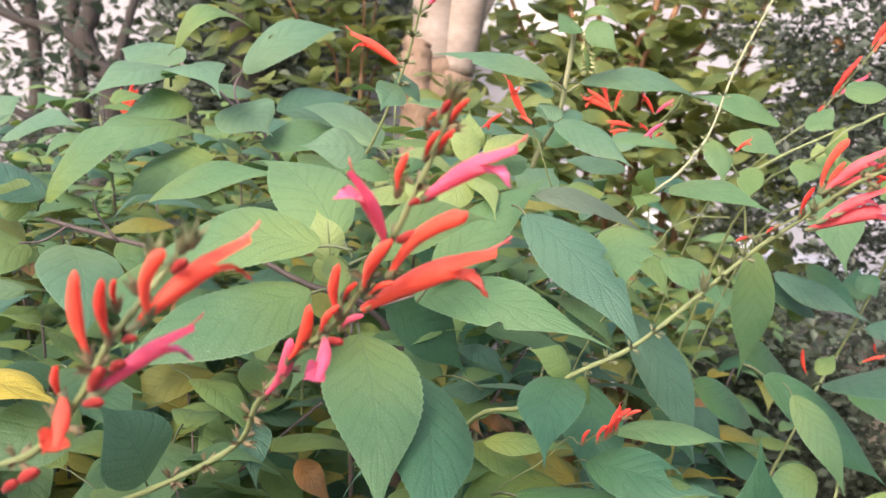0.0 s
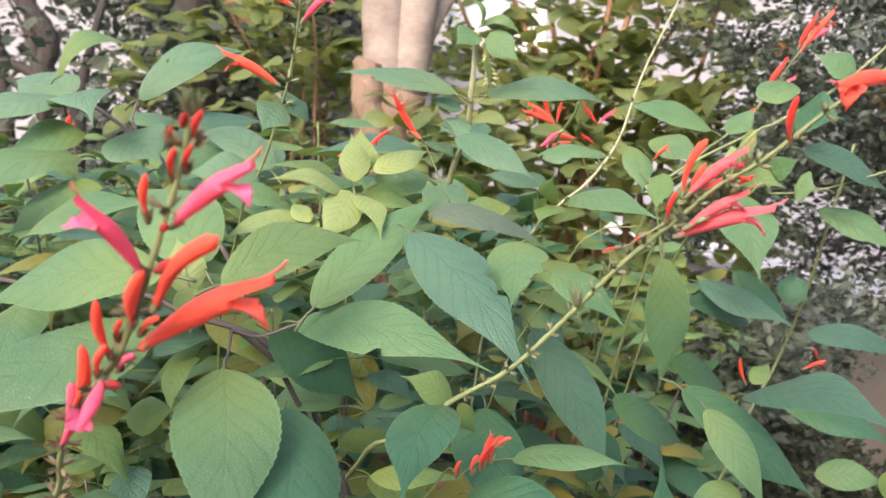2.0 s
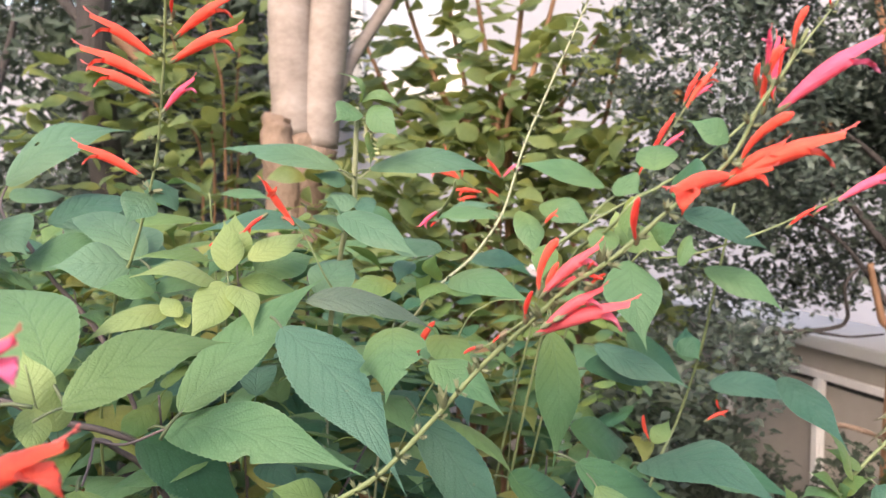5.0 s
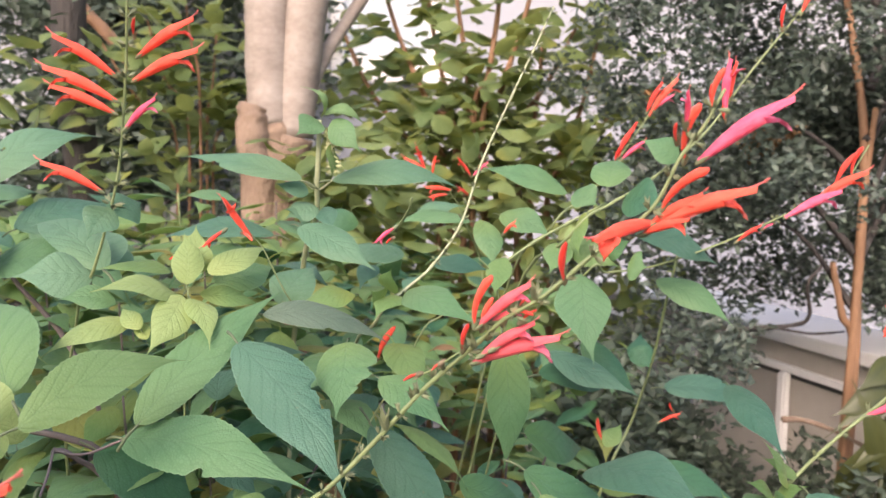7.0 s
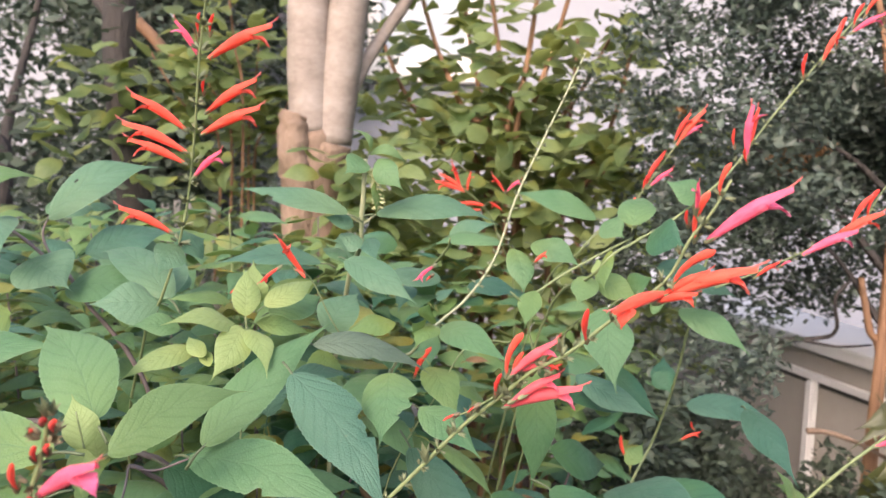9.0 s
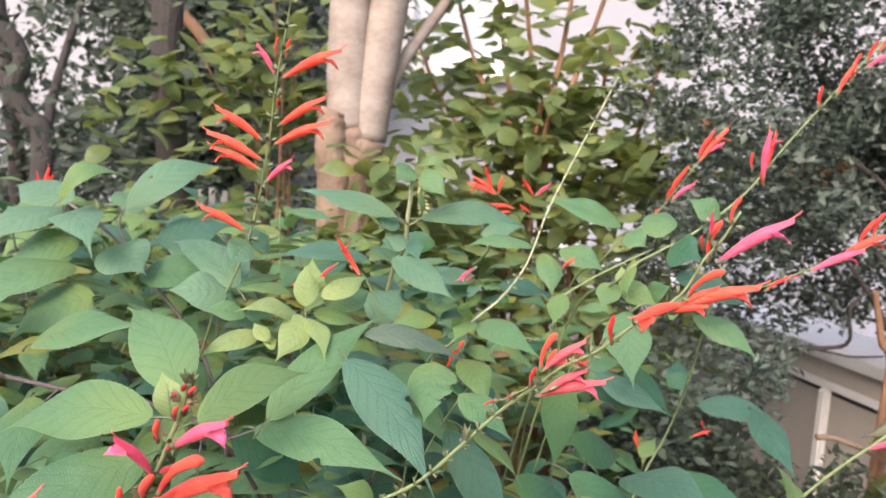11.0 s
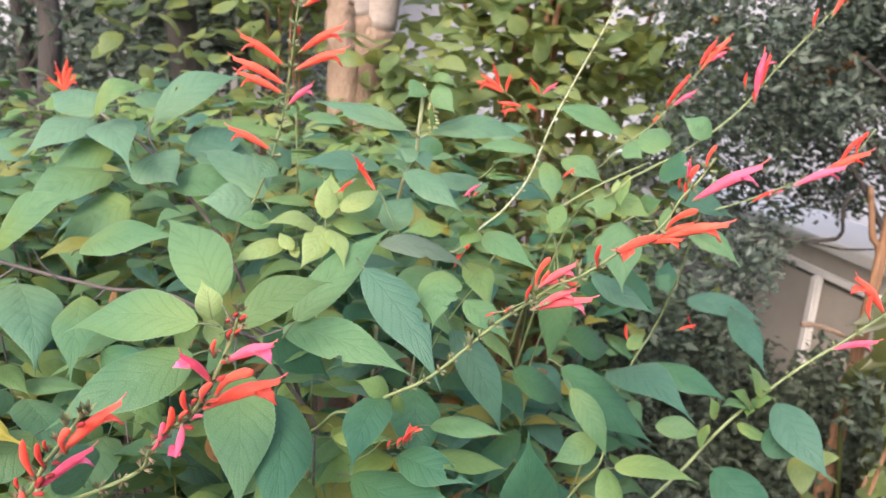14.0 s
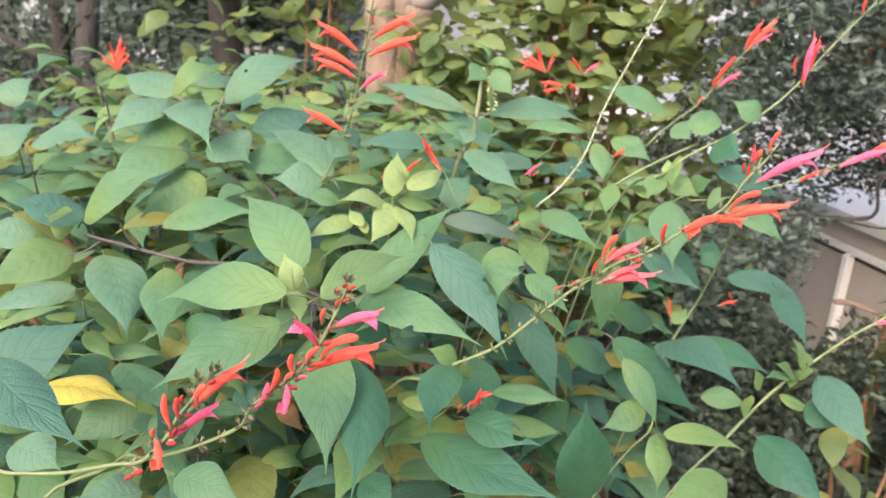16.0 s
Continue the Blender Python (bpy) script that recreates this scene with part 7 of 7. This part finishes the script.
flower(leaning_shoot, (0.1905, 0.27, 1.1219), (0.2059, 0.262, 1.1327), (-0.5517, 0.0589, 0.832), 'open', petal_orange)
leaf(low_shoot, (0.3582, 0.458, 0.9502), (0.3334, 0.445, 0.9859), 0.0179, (0.7586, -0.568, 0.3194), leaf_fresh, 0.08)
leaf(low_shoot, (0.3505, 0.458, 0.9415), (0.3247, 0.445, 0.9607), 0.0174, (0.6688, -0.4032, 0.6246), leaf_fresh, 0.08)
leaf(low_shoot, (0.3505, 0.458, 0.9415), (0.3502, 0.445, 0.9496), 0.0083, (-0.9989, -0.0006, -0.0471), leaf_mid, 0.08)
leaf(low_shoot, (0.3505, 0.458, 0.9415), (0.3638, 0.445, 0.9555), 0.0116, (-0.787, -0.1642, 0.5948), leaf_fresh, 0.08)
leaf(low_shoot, (0.3505, 0.458, 0.9415), (0.3192, 0.445, 0.9463), 0.0171, (0.1311, 0.0529, 0.99), leaf_mid, 0.08)
leaf(low_shoot, (0.3505, 0.458, 0.9415), (0.3426, 0.445, 0.9365), 0.0088, (-0.2642, -0.2026, 0.943), leaf_fresh, 0.08)


# ---- the rest of the sage: inner shoots below the outer leaves ----
def canopy(x, y):
    """The height up to which the inner leaves reach."""
    z = 0.985 + 0.52 * (min(y, 0.60) - 0.33) - 0.06 * max(0.0, y - 0.9)
    z -= 0.20 * min(0.17, max(0.0, -x - 0.03)) * (1.0 if y < 0.7 else max(0.0, 1.0 - 5 * (y - 0.7)))
    return z - 0.55 * max(0.0, x - 0.16) - 0.10 * max(0.0, -x - 0.45)


shrub = thing("sage_shrub", "dense inner shoots of the sage shrub with green leaves", "sage shrub", at=(0, 0.8, 0))
rng = random.Random(5)
inv = Matrix.Translation(-shrub.location)
kinds = [leaf_dull, leaf_mid, leaf_blue, leaf_deep, leaf_mid, leaf_olive, leaf_fresh, leaf_fresh, leaf_olive]
inner = []
for s in range(285):
    y = 0.35 + 1.15 * rng.random() ** 1.25
    x = rng.uniform(-0.22 - 0.72 * y, 0.13 + 0.34 * y)
    top = canopy(x, y) - rng.uniform(0.008, 0.19)
    if x > 0.05 + 0.12 * y and y < 0.9 and rng.random() < 0.55:
        continue
    if x > 0.06 + 0.12 * y and y < 0.85:
        top -= rng.uniform(0.10, 0.22)
    pts = [(x * 0.75, 0.45 + 0.6 * y, 0.0), (x * 0.88, 0.25 + 0.72 * y, 0.45), (x * 0.97, y + 0.02, top - 0.15), (x, y, top)]
    line = smooth_path(pts, 10)
    if y < 0.95 and s % 4 == 0:
        bm = bmesh.new()
        tube(bm, line, 0.0020, 0.0008, 6, 0.2, s)
        part("stem", bm, rng.choice((stem_green, stem_purple, stem_brown, stem_brown)), shrub, "", inv)
    for k in range(5):
        p = Vector(line[-1 - int(k * 2.6)])
        a0 = rng.uniform(0, 3.14) + k * 1.57
        for sgn in (0, math.pi):
            a = a0 + sgn
            way = Vector((math.cos(a), math.sin(a), rng.uniform(-0.6, 0.15))).normalized()
            L = rng.uniform(0.045, 0.085) * (0.7 if k == 0 else 1.0)
            b = p + way * 0.012
            m = inv @ aim(b, b + way, (rng.uniform(-0.4, 0.4), rng.uniform(-0.4, 0.25), 1)) @ Matrix.Scale(L / 0.07, 4)
            kind = rng.randrange(len(kinds))
            # left side swaps deep leaves for lighter ones, for the brighter light there
            if x < -0.05 and kinds[kind] is leaf_deep:
                kind = rng.choice((1, 2, 4, 7))
            if kinds[kind] is leaf_olive and k < 2:
                kind = 7
            inner.append((y + rng.uniform(0, 0.1), kind, rng.randrange(4), m))
# lower shoots in the shade below
lower = []
for s in range(330):
    y = 0.42 + 1.0 * rng.random()
    x = rng.uniform(-0.22 - 0.72 * y, 0.12 + 0.32 * y)
    if x > 0.07 + 0.06 * y and rng.random() < 0.62:
        continue
    p0 = Vector((x, y, canopy(x, y) - rng.uniform(0.16, 0.42)))
    for k in range(8):
        a = rng.uniform(0, 6.28)
        way = Vector((math.cos(a), math.sin(a), rng.uniform(-0.7, 0.1))).normalized()
        b = p0 + Vector((rng.uniform(-0.03, 0.03), rng.uniform(-0.03, 0.03), rng.uniform(-0.09, 0.0)))
        m = inv @ aim(b, b + way, (rng.uniform(-0.35, 0.35), rng.uniform(-0.6, 0.1), 1)) @ Matrix.Scale(rng.uniform(0.7, 1.25), 4)
        # leaf colours carry the light: lighter kinds left, darker kinds right
        lower.append((y, rng.choice((1, 8, 2, 4, 0, 3, 5) if x < 0.06 else (0, 2, 3, 3, 2, 0, 8)), rng.randrange(4), m))
inner.sort(key=lambda q: q[0])
for q in inner[:290]:
    part("leaf", SAGE[kinds[q[1]].name][q[2]], None, shrub, "", q[3])
for mat in (leaf_deep, leaf_mid, leaf_blue, leaf_fresh, leaf_dull, leaf_olive):
    joined_leaves("foliage", SAGE[mat.name], [(q[2], q[3]) for q in inner[290:] + lower if kinds[q[1]] is mat], shrub)

# dry leaves and dead twigs inside the shrub
dry = [(rng.uniform(-0.45, 0.20), rng.uniform(0.42, 0.95), rng.uniform(0.66, 0.97), 0.07) for i in range(105)]
drys = []
for x, y, z, q in dry:
    way = Vector((rng.uniform(-1, 1), rng.uniform(-1, 1), rng.uniform(-1.2, 0.2))).normalized()
    b = Vector((x, y, z))
    drys.append((rng.randrange(4), inv @ aim(b, b + way, (rng.uniform(-0.6, 0.6), rng.uniform(-0.9, 0.1), 0.7)) @ Matrix.Diagonal((0.5, rng.uniform(0.3, 0.6), 0.9, 1))))
joined_leaves("dry_leaves", SAGE[leaf_dry.name], drys, shrub)
for k in range(20):
    p = Vector((rng.uniform(-0.4, 0.25), rng.uniform(0.45, 0.9), rng.uniform(0.6, 0.85)))
    q = p + Vector((rng.uniform(-0.15, 0.15), rng.uniform(-0.08, 0.08), rng.uniform(0.05, 0.16)))
    bm = bmesh.new()
    tube(bm, smooth_path([tuple(p), tuple(p.lerp(q, 0.5) + Vector((0.01, 0, 0.01))), tuple(q)], 4), 0.002, 0.0009, 5)
    part("twig", bm, stem_brown, shrub, "", inv)
